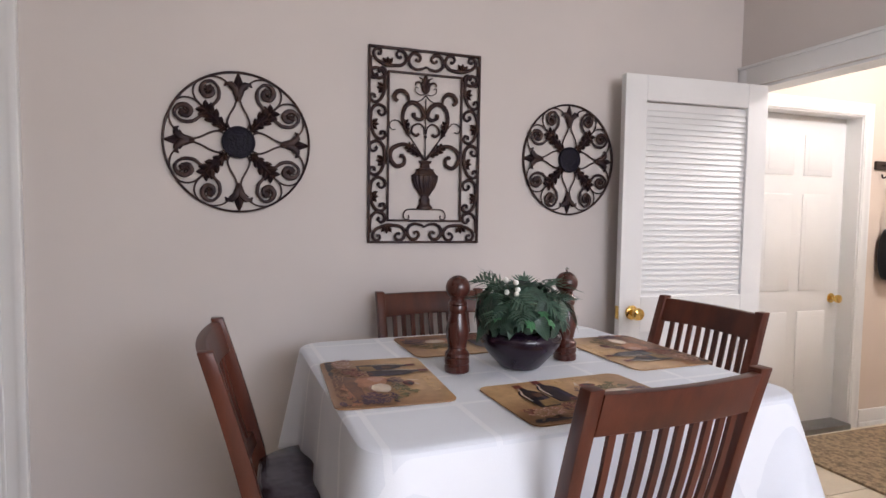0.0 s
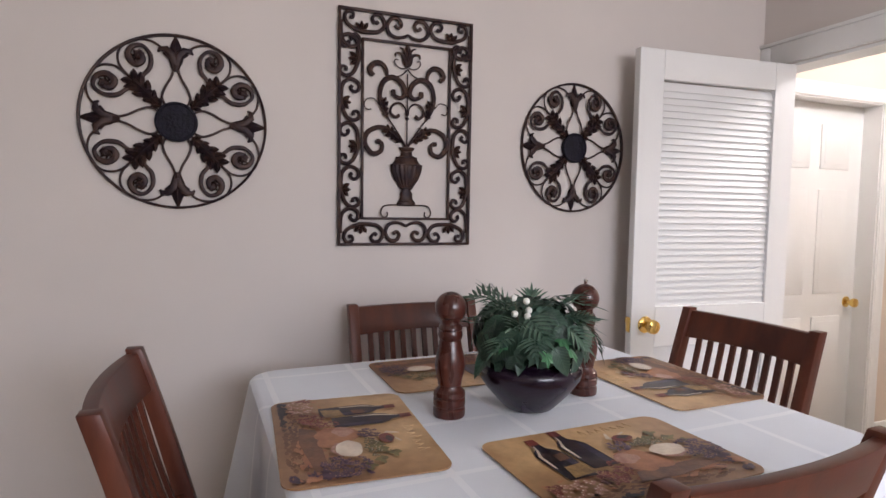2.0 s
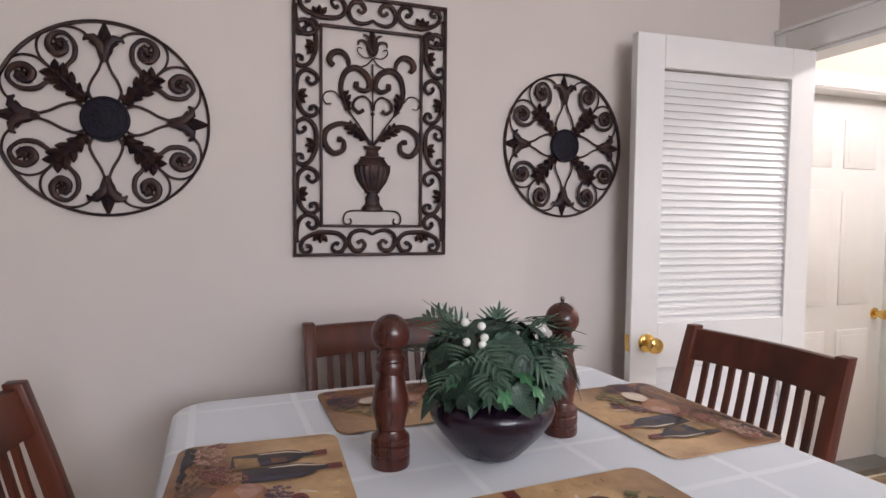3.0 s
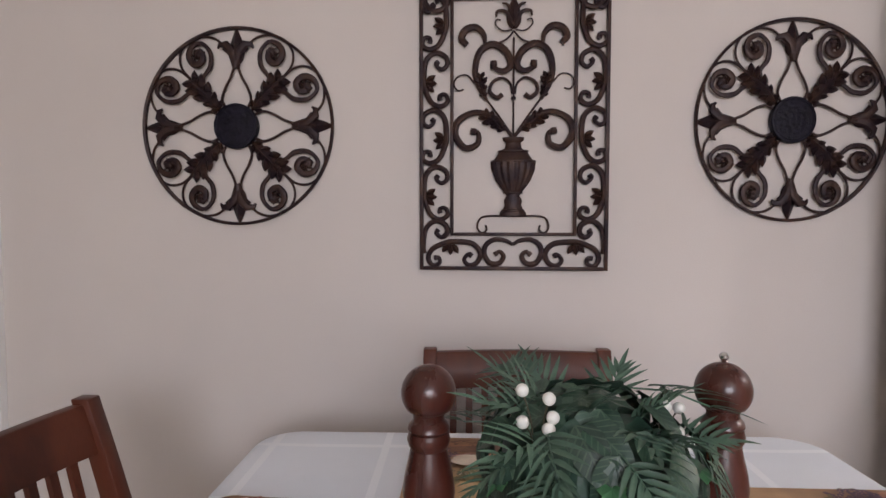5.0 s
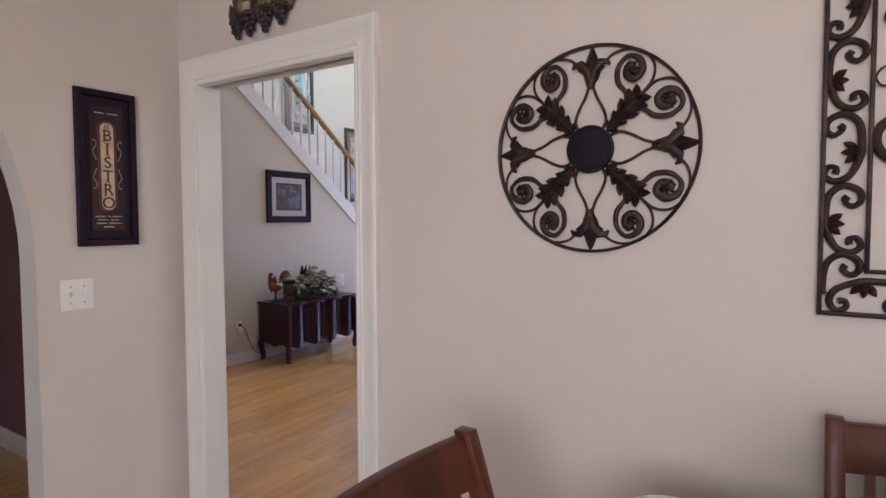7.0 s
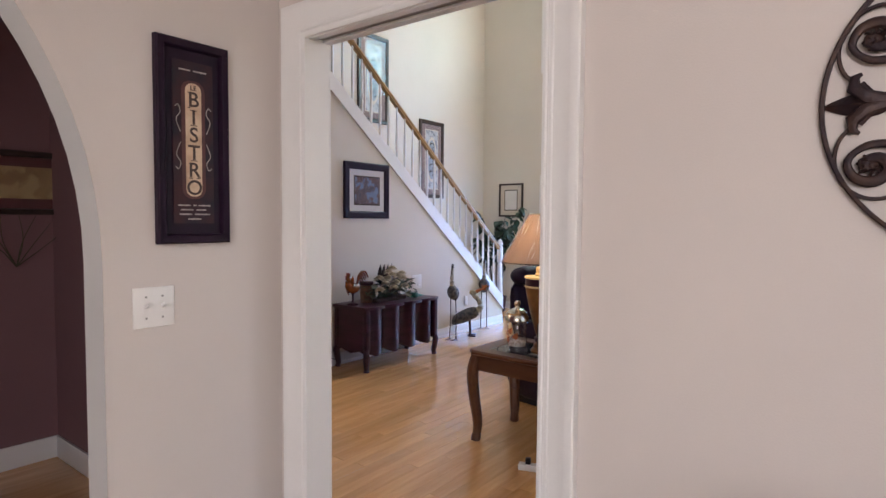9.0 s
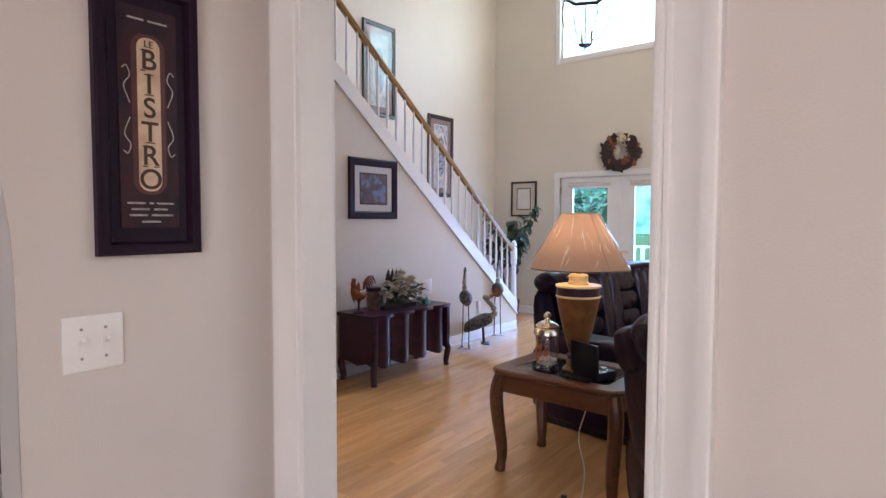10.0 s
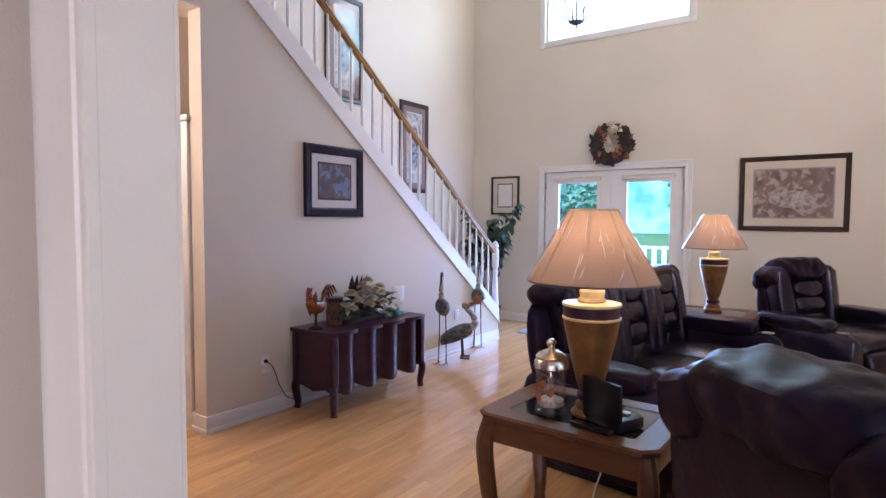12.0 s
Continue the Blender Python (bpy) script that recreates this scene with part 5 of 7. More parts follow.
def bistro_sign():
    w, h = 0.222, 0.587
    t = thing("bistro_sign", "black framed bistro sign hanging on the beige wall", "sign", WEST @ pose(-0.313, 1.651, 0.002))
    framed_rect(t, w, h, 0.028, 0.024, FRAME_BLACK)
    part("backing", box(-w / 2 + 0.02, w / 2 - 0.02, -h / 2 + 0.02, h / 2 - 0.02, 0.002, 0.008), FRAME_BLACK, t)
    part("picture", box(-0.062, 0.062, -0.235, 0.235, 0.009, 0.012), SIGN_BLACK, t, "black and dark red printed panel")
    part("red_band", prism(rounded(-0.036, 0.036, -0.163, 0.180, 0.03), 0.0123, 0.0128), SIGN_RED, t)
    part("cream_band", prism(rounded(-0.0245, 0.0245, -0.156, 0.173, 0.022), 0.0131, 0.0136), SIGN_CREAM, t)
    for i, ch in enumerate("BISTRO"):
        text_mesh(ch, 0.061, SIGN_BROWN, "letter", t, pose(0, 0.124 - 0.0512 * i, 0.0146), 0.0006)
    for x, k, half in ((0, 1, 0.010), (0, 3, 0.010), (-0.0115, 4, 0.006), (0.0125, 4, 0.006), (-0.0125, 0, 0.005)):
        foot = 0.124 - 0.0512 * k - 0.0215
        part("serif", box(x - half, x + half, foot - 0.0012, foot + 0.0012, 0.0140, 0.0152), SIGN_BROWN, t)
    for x, k, half in ((0, 1, 0.010), (-0.0125, 0, 0.005), (-0.0115, 4, 0.005)):
        head = 0.124 - 0.0512 * k + 0.0215
        part("serif", box(x - half, x + half, head - 0.0012, head + 0.0012, 0.0140, 0.0152), SIGN_BROWN, t)
    text_mesh("LE", 0.020, SIGN_BROWN, "small_lettering", t, pose(0, 0.1585, 0.0146), 0.0002)
    def bar(x0, x1, y):
        part("script_line", box(x0, x1, y, y + 0.0042, 0.0123, 0.0127), SIGN_PALE, t)
    bar(-0.042, -0.008, 0.207)
    bar(0.0, 0.042, 0.207)
    for x0, x1, y in ((-0.050, -0.012, -0.184), (-0.004, 0.006, -0.184), (0.012, 0.050, -0.184), (-0.042, -0.004, -0.197), (0.006, 0.036, -0.197), (-0.046, -0.008, -0.210), (0.0, 0.048, -0.210), (-0.020, 0.020, -0.224)):
        bar(x0, x1, y)
    for s in (-1, 1):
        for k, (yy, fl) in enumerate(((0.075, 1), (-0.045, -1))):
            line = curve_points([(s * 0.040, yy - 0.045 * fl, 0.0128), (s * 0.052, yy - 0.01 * fl, 0.0128), (s * 0.040, yy + 0.012 * fl, 0.0128), (s * 0.046, yy + 0.032 * fl, 0.0128), (s * 0.055, yy + 0.026 * fl, 0.0128)], 20)
            part("painted_scroll", tube(line, 0.0014, 5, None, 0.3, UP), SIGN_PALE, t)


bistro_sign()


def switch_plate():
    t = thing("switch_plate", "white double light switch plate on the wall", "light switch", WEST @ pose(-0.432, 1.180, 0.0005))
    part("plate", box(-0.058, 0.058, -0.057, 0.057, 0, 0.006, 0.0028), PLASTIC_WHITE, t)
    for x in (-0.023, 0.023):
        part("slot", box(x - 0.0055, x + 0.0055, -0.0125, 0.0125, 0.0055, 0.0072, 0.0008), PLASTIC_WHITE, t)
        part("toggle", moved(box(-0.004, 0.004, -0.005, 0.005, 0, 0.017, 0.0015), pose(x, 0.002, 0.005, -28)), PLASTIC_WHITE, t)
        for y in (-0.030, 0.030):
            part("screw", moved(lathe([(0.0032, 0), (0.0032, 0.0008), (0.001, 0.0013)], 12), pose(x, y, 0.006)), STEEL, t)


switch_plate()


def grape_plaque():
    """Carved vineyard plaque over the cased opening."""
    t = thing("grape_plaque", "dark carved plaque of grapes and leaves above the opening", "wall decor", pose(-1.255, -0.003, 2.135) @ STAND)
    rnd = random.Random(4)
    wood = mat("plaque_dark_wood", (0.04, 0.022, 0.022), 0.6, second=(0.07, 0.03, 0.02), vary=0.3, scale=25, bump=0.4)
    grape = mat("plaque_purple", (0.035, 0.016, 0.028), 0.4, vary=0.3, scale=30)
    green = mat("plaque_olive", (0.16, 0.14, 0.05), 0.6, vary=0.3, scale=30)
    pale = mat("plaque_cream", (0.5, 0.42, 0.36), 0.6, vary=0.2, scale=30)
    part("backing", prism([(-0.15, 0.06), (0.16, 0.07), (0.17, 0.17), (0.10, 0.23), (-0.08, 0.23), (-0.16, 0.17)], 0.001, 0.014, bevel=0.003), wood, t)
    ball = finish(lathe([(0.0125 * math.cos(radians(a)) + 0.0002, 0.0125 * math.sin(radians(a))) for a in range(-80, 81, 20)], 12), "grape", grape)
    for cx, n in ((-0.125, 9), (-0.055, 8), (0.03, 8), (0.12, 7)):
        for row in range(4):
            for j in range(4 - row if row < 3 else 1):
                o = new("grape", ball)
                o.parent = t
                o.location = (cx + (j - (3 - row) / 2) * 0.020 + rnd.uniform(-0.003, 0.003), 0.075 - row * 0.019 + (0.01 if cx > 0.05 else 0), 0.017 + rnd.uniform(0, 0.006))
    for i in range(9):
        part("leaf", moved(ridge_leaf(0.07, 0.024, 2.5, 0.010), pose(-0.15 + 0.038 * i, 0.10 + rnd.uniform(-0.02, 0.06), 0.016, 0, 0, rnd.uniform(0, 360))), green if i % 3 else wood, t)
    part("bottle", moved(lathe([(0.018, 0), (0.019, 0.06), (0.008, 0.08), (0.007, 0.11)], 20), pose(-0.05, 0.085, 0.022, -90)), wood, t, "small dark carved bottle")
    part("label", box(-0.067, -0.033, 0.10, 0.13, 0.030, 0.042, 0.004), pale, t, "cream label")
    part("stem", tube(curve_points([(-0.15, 0.08, 0.014), (-0.05, 0.11, 0.018), (0.06, 0.10, 0.018), (0.16, 0.085, 0.014)], 16), 0.006, 6), wood, t)


grape_plaque()


def coat_rack():
    t = thing("coat_rack", "dark wooden coat rack with iron hooks", "coat rack", pose(3.89, 0.298, 1.70))
    part("board", box(0.0, 0.45, -0.018, 0, 0, 0.055, 0.004), FRAME_BROWN, t)
    for x in (0.05, 0.16, 0.27, 0.38):
        part("hook", tube(curve_points([(x, -0.015, 0.03), (x, -0.05, 0.02), (x, -0.06, -0.03), (x, -0.03, -0.055), (x, -0.02, -0.03)], 14), 0.005, 6), IRON, t)
    bag = thing("hanging_bag", "dark cloth bag hanging from the coat rack", "bag", pose(4.02, 0.235, 0.98))
    body = cushion(0.19, 0.09, 0.34, 8)
    part("body", moved(body, pose(0, 0, 0.17)), BLACK_PLASTIC, bag)
    part("strap", tube(curve_points([(-0.06, 0, 0.32), (-0.04, 0.01, 0.55), (0.0, 0.012, 0.70), (0.03, 0.01, 0.55), (0.06, 0, 0.32)], 20), 0.006, 6), BLACK_PLASTIC, bag)


coat_rack()
b = thing("doormat", "tan carpet mat on the tiles by the mudroom door", "doormat", pose(3.55, -0.10, 0.0))
mat_bm = prism(rounded(-0.52, 0.52, -0.36, 0.33, 0.03), 0.0005, 0.014, bevel=0.004)
part("carpet_top", mat_bm, CARPET, b)



# ---- staircase ----
def staircase():
    t = thing("staircase", "carpeted straight stairs with white balusters and oak handrail", "stairs", pose(0, 0, 0))
    t["kind"] = "structure"
    carpet = mat("stair_carpet", (0.42, 0.36, 0.28), 0.95, vary=0.15, scale=30, bump=0.6, grain=200)
    step = finish(box(-5.53, -4.56, -0.27, 0.0, -0.188, 0.0, 0.012), "step", carpet)
    y0 = 5.52
    for i in range(15):
        o = new("step", step)
        o.parent = t
        o.location = (0, y0 - 0.2385 * i, 0.188 * (i + 1))
    def line(y, dz):
        return slope(y) + dz
    part("skirt_board", prism([(1.60, line(1.60, -0.02)), (5.60, line(5.60, -0.02)), (5.60, line(5.60, 0.135)), (1.60, line(1.60, 0.135))], -4.56, -4.398, "x"), TRIM, t, "white painted skirt board")
    part("skirt_moulding", prism([(1.60, line(1.60, -0.045)), (5.60, line(5.60, -0.045)), (5.60, line(5.60, -0.020)), (1.60, line(1.60, -0.020))], -4.42, -4.388, "x"), TRIM, t)
    part("shoe_rail", prism([(1.60, line(1.60, 0.135)), (5.56, line(5.56, 0.135)), (5.56, line(5.56, 0.160)), (1.60, line(1.60, 0.160))], -4.505, -4.42, "x", bevel=0.003), TRIM, t)
    def rail_z(y):
        return 1.177 + (5.434 - y) * 0.777
    rail = bmesh.new()
    prof = [(-0.022, -0.030), (0.022, -0.030), (0.024, -0.012), (0.031, -0.004), (0.031, 0.012), (0.022, 0.026), (0.0, 0.032), (-0.022, 0.026), (-0.031, 0.012), (-0.031, -0.004), (-0.024, -0.012)]
    ends = []
    for y in (1.60, 3.5, 5.56):
        ends.append([rail.verts.new((-4.46 + a, y, rail_z(y) - 0.03 + b)) for a, b in prof])
    n = len(prof)
    for e0, e1 in zip(ends, ends[1:]):
        for k in range(n):
            rail.faces.new((e0[k], e0[(k + 1) % n], e1[(k + 1) % n], e1[k]))
    rail.faces.new(ends[0][::-1])
    rail.faces.new(ends[-1])
    part("handrail", rail, OAK_RAIL, t, "honey oak handrail")
    y = 5.44
    while y > 1.62:
        za, zb = line(y, 0.155), rail_z(y) - 0.055
        own = bmesh.new()
        h = zb - za
        r = 0.0155
        prof2 = [(r * 0.9, 0.0), (r * 0.9, 0.13), (r * 1.12, 0.15), (r * 0.75, 0.165), (r * 1.02, 0.20), (r * 0.92, 0.30), (r * 0.62, h * 0.88), (r * 0.60, h + 0.01)]
        lathe(prof2, 10, own)
        part("baluster", own, TRIM, t, m=pose(-4.46, y, za))
        y -= 0.131
    post = [(0.040, 0.0), (0.040, 0.22), (0.046, 0.24), (0.030, 0.26), (0.040, 0.30), (0.045, 0.36), (0.028, 0.70), (0.034, 0.74), (0.026, 0.77), (0.042, 0.80), (0.042, 0.98), (0.030, 1.0), (0.045, 1.02), (0.036, 1.04), (0.026, 1.065), (0.006, 1.08)]
    own = lathe([(r, z * 1.075) for r, z in post], 24)
    part("newel_post", own, TRIM, t, "white turned newel post", m=pose(-4.46, 5.60, 0.0))


staircase()


# ---- glazed doors, window, outside ----
def glazed_leaf(x0, x1, hinge_left):
    t = thing("glazed_door", "white glazed patio door with a rolled shade, shut", "door", pose(x0, 6.80, 0.02), "pair of glazed patio doors")
    w, h = x1 - x0, 2.01
    g0, g1 = (0.185, w - 0.165) if hinge_left else (0.205, w - 0.155)
    b = bmesh.new()
    for a0, a1, z0, z1 in ((0, g0, 0, h), (g1, w, 0, h), (g0, g1, 0, 0.25), (g0, g1, 1.865, h)):
        box(a0, a1, 0, 0.045, z0, z1, 0.002, bm=b, seg=1)
    part("leaf_frame", b, TRIM, t)
    b = bmesh.new()
    for a0, a1, z0, z1 in ((g0 - 0.02, g0 + 0.006, 0.23, 1.885), (g1 - 0.006, g1 + 0.02, 0.23, 1.885), (g0, g1, 0.23, 0.256), (g0, g1, 1.859, 1.885)):
        box(a0, a1, -0.008, -0.0005, z0, z1, 0.003, bm=b)
    part("glazing_bead", b, TRIM, t)
    p = part("pane", box(g0, g1, 0.020, 0.024, 0.25, 1.865), PANE, t)
    p.visible_shadow = False
    for k, (cx, cz, r) in enumerate((((g0 + g1) / 2, 1.70, 0.05), ((g0 + g1) / 2 - 0.09, 1.64, 0.035), ((g0 + g1) / 2 + 0.09, 1.64, 0.035), ((g0 + g1) / 2, 1.58, 0.035))):
        pts = [(cx + r * math.sin(a) * 0.8, 0.018, cz + r * math.cos(a)) for a in [2 * math.pi * i / 6 for i in range(7)]]
        part("lead_came", tube(pts, 0.0016, 5), STEEL, t)
    part("lead_came", tube([((g0 + g1) / 2, 0.018, 1.86), ((g0 + g1) / 2, 0.018, 1.75)], 0.0015, 5), STEEL, t)
    shade = moved(lathe([(0.021, 0), (0.021, g1 - g0 + 0.10)], 16), pose(g0 - 0.05, -0.03, 1.925, 0, 90, 0))
    part("rolled_shade", shade, MAT_CREAM, t, "cream rolled-up shade")
    part("shade_slat", box(g0 - 0.05, g1 + 0.05, -0.034, -0.026, 1.885, 1.908, 0.002), MAT_CREAM, t)
    for z in (0.25, 1.0, 1.80):
        part("hinge", box(-0.004 if hinge_left else w - 0.008, 0.008 if hinge_left else w + 0.004, -0.006, -0.001, z, z + 0.09, 0.001), STEEL, t)
    if not hinge_left:
        part("handle", tube(curve_points([(0.05, -0.001, 0.98), (0.05, -0.05, 0.98), (0.10, -0.055, 0.98), (0.15, -0.05, 0.975)], 12), 0.008, 8), BRASS, t, "brass lever handle")


glazed_leaf(FD_X0 + 0.005, -3.512, True)
glazed_leaf(-3.508, FD_X1 - 0.005, False)
b = box(FD_X0 - 0.019, FD_X0 + 0.012, 6.848, 6.88, 0.02, FD_H - 0.001)
box(FD_X1 - 0.012, FD_X1 - 0.001, 6.848, 6.88, 0.02, FD_H - 0.001, bm=b)
box(FD_X0 + 0.012, FD_X1 - 0.012, 6.848, 6.88, 2.018, FD_H - 0.001, bm=b)
box(-3.530, -3.490, 6.848, 6.870, 0.02, 2.018, bm=b)
structure("trim_door_stop", b, TRIM, "white painted stop behind the glazed doors", "trim")
structure("trim_door_sill", box(FD_X0 - 0.02, FD_X1, 6.77, 6.92, -0.004, 0.02, 0.003), STEEL, "metal sill under the glazed doors", "trim")


def high_window():
    t = thing("window_1", "high white-framed living room window", "window", pose(0, 0, 0))
    t["kind"] = "structure"
    b = bmesh.new()
    for x0, x1, z0, z1 in ((WN_X0 - 0.07, WN_X0, WN_Z0 - 0.07, WN_Z1 + 0.07), (WN_X1, WN_X1 + 0.07, WN_Z0 - 0.07, WN_Z1 + 0.07), (WN_X0, WN_X1, WN_Z0 - 0.07, WN_Z0), (WN_X0, WN_X1, WN_Z1, WN_Z1 + 0.07)):
        box(x0, x1, 6.752, 6.7695, z0, z1, 0.003, bm=b)
    part("window_casing", b, TRIM, t)
    b = bmesh.new()
    for x0, x1, z0, z1 in ((WN_X0, WN_X0 + 0.03, WN_Z0, WN_Z1), (WN_X1 - 0.03, WN_X1, WN_Z0, WN_Z1), (WN_X0 + 0.03, WN_X1 - 0.03, WN_Z0, WN_Z0 + 0.03), (WN_X0 + 0.03, WN_X1 - 0.03, WN_Z1 - 0.03, WN_Z1)):
        box(x0, x1, 6.80, 6.86, z0, z1, 0.003, bm=b)
    part("window_frame", b, TRIM, t)
    p = part("pane", box(WN_X0 + 0.03, WN_X1 - 0.03, 6.83, 6.834, WN_Z0 + 0.03, WN_Z1 - 0.03), PANE, t)
    p.visible_shadow = False


high_window()

GRASS = mat("lawn_green", (0.07, 0.13, 0.035), 0.9, vary=0.25, scale=0.8, grain=60, bump=0.5)
DECK = mat("pale_deck", (0.62, 0.62, 0.60), 0.7, vary=0.1, scale=3, bump=0.1)
SIDING = mat("white_siding", (0.8, 0.8, 0.79), 0.6, vary=0.03, scale=2, bump=0.1)
ROOF = mat("grey_shingle", (0.16, 0.15, 0.15), 0.9, vary=0.2, scale=8, bump=0.3)
BARK = mat("bark", (0.09, 0.06, 0.04), 0.9, vary=0.25, scale=9, bump=0.6)
FOLIAGE = mat("garden_foliage", (0.19, 0.33, 0.25), 0.7, second=(0.12, 0.24, 0.17), vary=0.2, scale=1.5, bump=0.2)
structure("ground", box(-600, 600, 6.93, 1200, -0.5, -0.22), GRASS, "green lawn behind the house", "ground")
structure("backdrop", box(-160, 120, 70, 70.2, -0.3, 70), glow("bright_haze", (0.93, 0.98, 1.0), 2.2), "bright white overcast sky beyond the garden", "backdrop")
# far trees emit pale turquoise in place of bright sunlit foliage
FAR_TREES = glow("far_tree_glow", (0.5, 0.85, 0.8), 0.95)
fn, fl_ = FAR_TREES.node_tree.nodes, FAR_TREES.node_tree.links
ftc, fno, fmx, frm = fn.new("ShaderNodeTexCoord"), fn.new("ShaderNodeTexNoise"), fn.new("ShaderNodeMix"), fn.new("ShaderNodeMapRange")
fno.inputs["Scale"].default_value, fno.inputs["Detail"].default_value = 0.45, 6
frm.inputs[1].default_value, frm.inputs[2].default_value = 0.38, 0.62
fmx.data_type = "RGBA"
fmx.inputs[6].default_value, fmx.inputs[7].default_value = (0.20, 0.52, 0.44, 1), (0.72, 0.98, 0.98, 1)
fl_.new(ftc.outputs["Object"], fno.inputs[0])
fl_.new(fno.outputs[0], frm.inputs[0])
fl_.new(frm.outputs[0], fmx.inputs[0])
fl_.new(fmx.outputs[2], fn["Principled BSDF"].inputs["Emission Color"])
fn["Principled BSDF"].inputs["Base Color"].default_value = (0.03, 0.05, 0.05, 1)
structure("backdrop_trees", box(-120, 80, 66, 66.2, -0.3, 12), FAR_TREES, "hazy treeline card beyond the garden, glowing in place of sunlight", "backdrop")
structure("deck", box(-10, 3, 6.921, 12.8, -0.30, -0.03), DECK, "pale painted deck outside the glazed doors", "deck")
structure("porch_roof", box(-8, 3, 6.93, 9.2, 2.42, 2.50), SIDING, "white porch ceiling over the deck", "roof")


def garden_fence():
    t = thing("garden_fence", "white picket fence across the lawn", "fence", pose(0, 13.5, -0.22))
    for z in (0.18, 0.95):
        part("rail", box(-11, 3, -0.02, 0.02, z, z + 0.06, 0.004), SIDING, t)
    picket = finish(box(-0.055, 0.055, -0.035, -0.022, 0.05, 1.02, 0.004), "picket", SIDING)
    for i in range(60):
        o = new("picket", picket)
        o.parent = t
        o.location = (-10.9 + 0.225 * i, 0, 0)


garden_fence()


def tree(x, y, height, spread, seed):
    t = thing("garden_tree", "leafy green garden tree behind the fence", "tree", pose(x, y, -0.22), "garden trees")
    rnd = random.Random(seed)
    part("trunk", tube([(0, 0, 0), (0.08, 0, height * 0.35), (0, 0.1, height * 0.8)], lambda u: 0.16 * (1 - 0.8 * u), 10), BARK, t)
    crown = bmesh.new()
    verts, faces = [], []
    for k in range(5):
        a = rnd.uniform(0, 6.28)
        tube([(0, 0, height * (0.3 + 0.08 * k)), (spread * 0.4 * math.cos(a), spread * 0.4 * math.sin(a), height * (0.5 + 0.08 * k))], lambda u: 0.05 * (1 - 0.7 * u), 6, crown)
    part("limb", crown, BARK, t)
    for i in range(7000):
        a, u = rnd.uniform(0, 6.283), rnd.uniform(-1, 1)
        r = rnd.uniform(0.35, 1) ** 0.5 * (1 + 0.25 * math.sin(3 * a + seed) * math.cos(4 * u))
        s = math.sqrt(1 - u * u)
        c = Vector((spread * r * s * math.cos(a), spread * r * s * math.sin(a), height * 0.60 + height * 0.42 * r * u))
        d = Vector((rnd.uniform(-1, 1), rnd.uniform(-1, 1), rnd.uniform(-0.6, 0.6))).normalized() * rnd.uniform(0.06, 0.13)
        e = d.orthogonal().normalized() * d.length * 0.55
        n0 = len(verts)
        verts += [tuple(c - d), tuple(c + e), tuple(c + d), tuple(c - e)]
        faces.append((n0, n0 + 1, n0 + 2, n0 + 3))
    me = bpy.data.meshes.new("crown")
    me.from_pydata(verts, [], faces)
    me.materials.append(FOLIAGE)
    o = new("crown", me)
    o.parent = t


for k, (tx, ty, th, ts) in enumerate(((-9.8, 19, 4.2, 2.0), (-12.5, 18, 6.5, 3.0), (-3.4, 19, 6.0, 2.6))):
    tree(tx, ty, th, ts, k + 3)


def neighbour_house():
    t = thing("neighbour_house", "white clapboard house beyond the garden", "house", pose(-5.5, 17.5, -0.22) @ Matrix.Diagonal((1, 1, 0.78, 1)))
    part("wall", prism([(0, 0), (6, 0), (6, 2.6), (3, 4.9), (0, 2.6)], 0, 6, "y"), SIDING, t)
    part("roof", prism([(-0.06, 2.58), (3, 4.93), (6.06, 2.58), (6.06, 2.66), (3, 5.02), (-0.06, 2.66)], -0.06, 6.06, "y"), ROOF, t)
    for x in (1.2, 3.8):
        wdw = part("window", box(x, x + 0.9, -0.03, -0.001, 1.0, 2.2, 0.01), TRIM, t)
        part("pane", box(x + 0.07, x + 0.83, -0.04, -0.031, 1.07, 2.13), POT_GLAZE, wdw)


neighbour_house()


# ---- living room furniture ----
def picture(name, label, m, w, h, border, mat_mat, art, mat_w, frame_mat=FRAME_BLACK, inner=None):
    t = thing(name, label, "picture", m)
    framed_rect(t, w, h, border, 0.028, frame_mat)
    part("mat_board", box(-w / 2 + border * 0.8, w / 2 - border * 0.8, -h / 2 + border * 0.8, h / 2 - border * 0.8, 0.003, 0.010), mat_mat, t)
    iw, ih = w / 2 - border - mat_w, h / 2 - border - mat_w
    part("print", box(-iw, iw, -ih, ih, 0.0105, 0.012), art, t, "printed picture")
    if inner:
        part("inner_border", box(-iw - 0.014, iw + 0.014, -ih - 0.014, ih + 0.014, 0.0100, 0.0103), inner, t)
    g = part("glass", box(-w / 2 + border * 0.8, w / 2 - border * 0.8, -h / 2 + border * 0.8, h / 2 - border * 0.8, 0.0150, 0.0165), PICTURE_GLASS, t)
    return t, iw, ih


PICTURE_GLASS = thin_glass("picture_glass", 0.03, base=0.014)


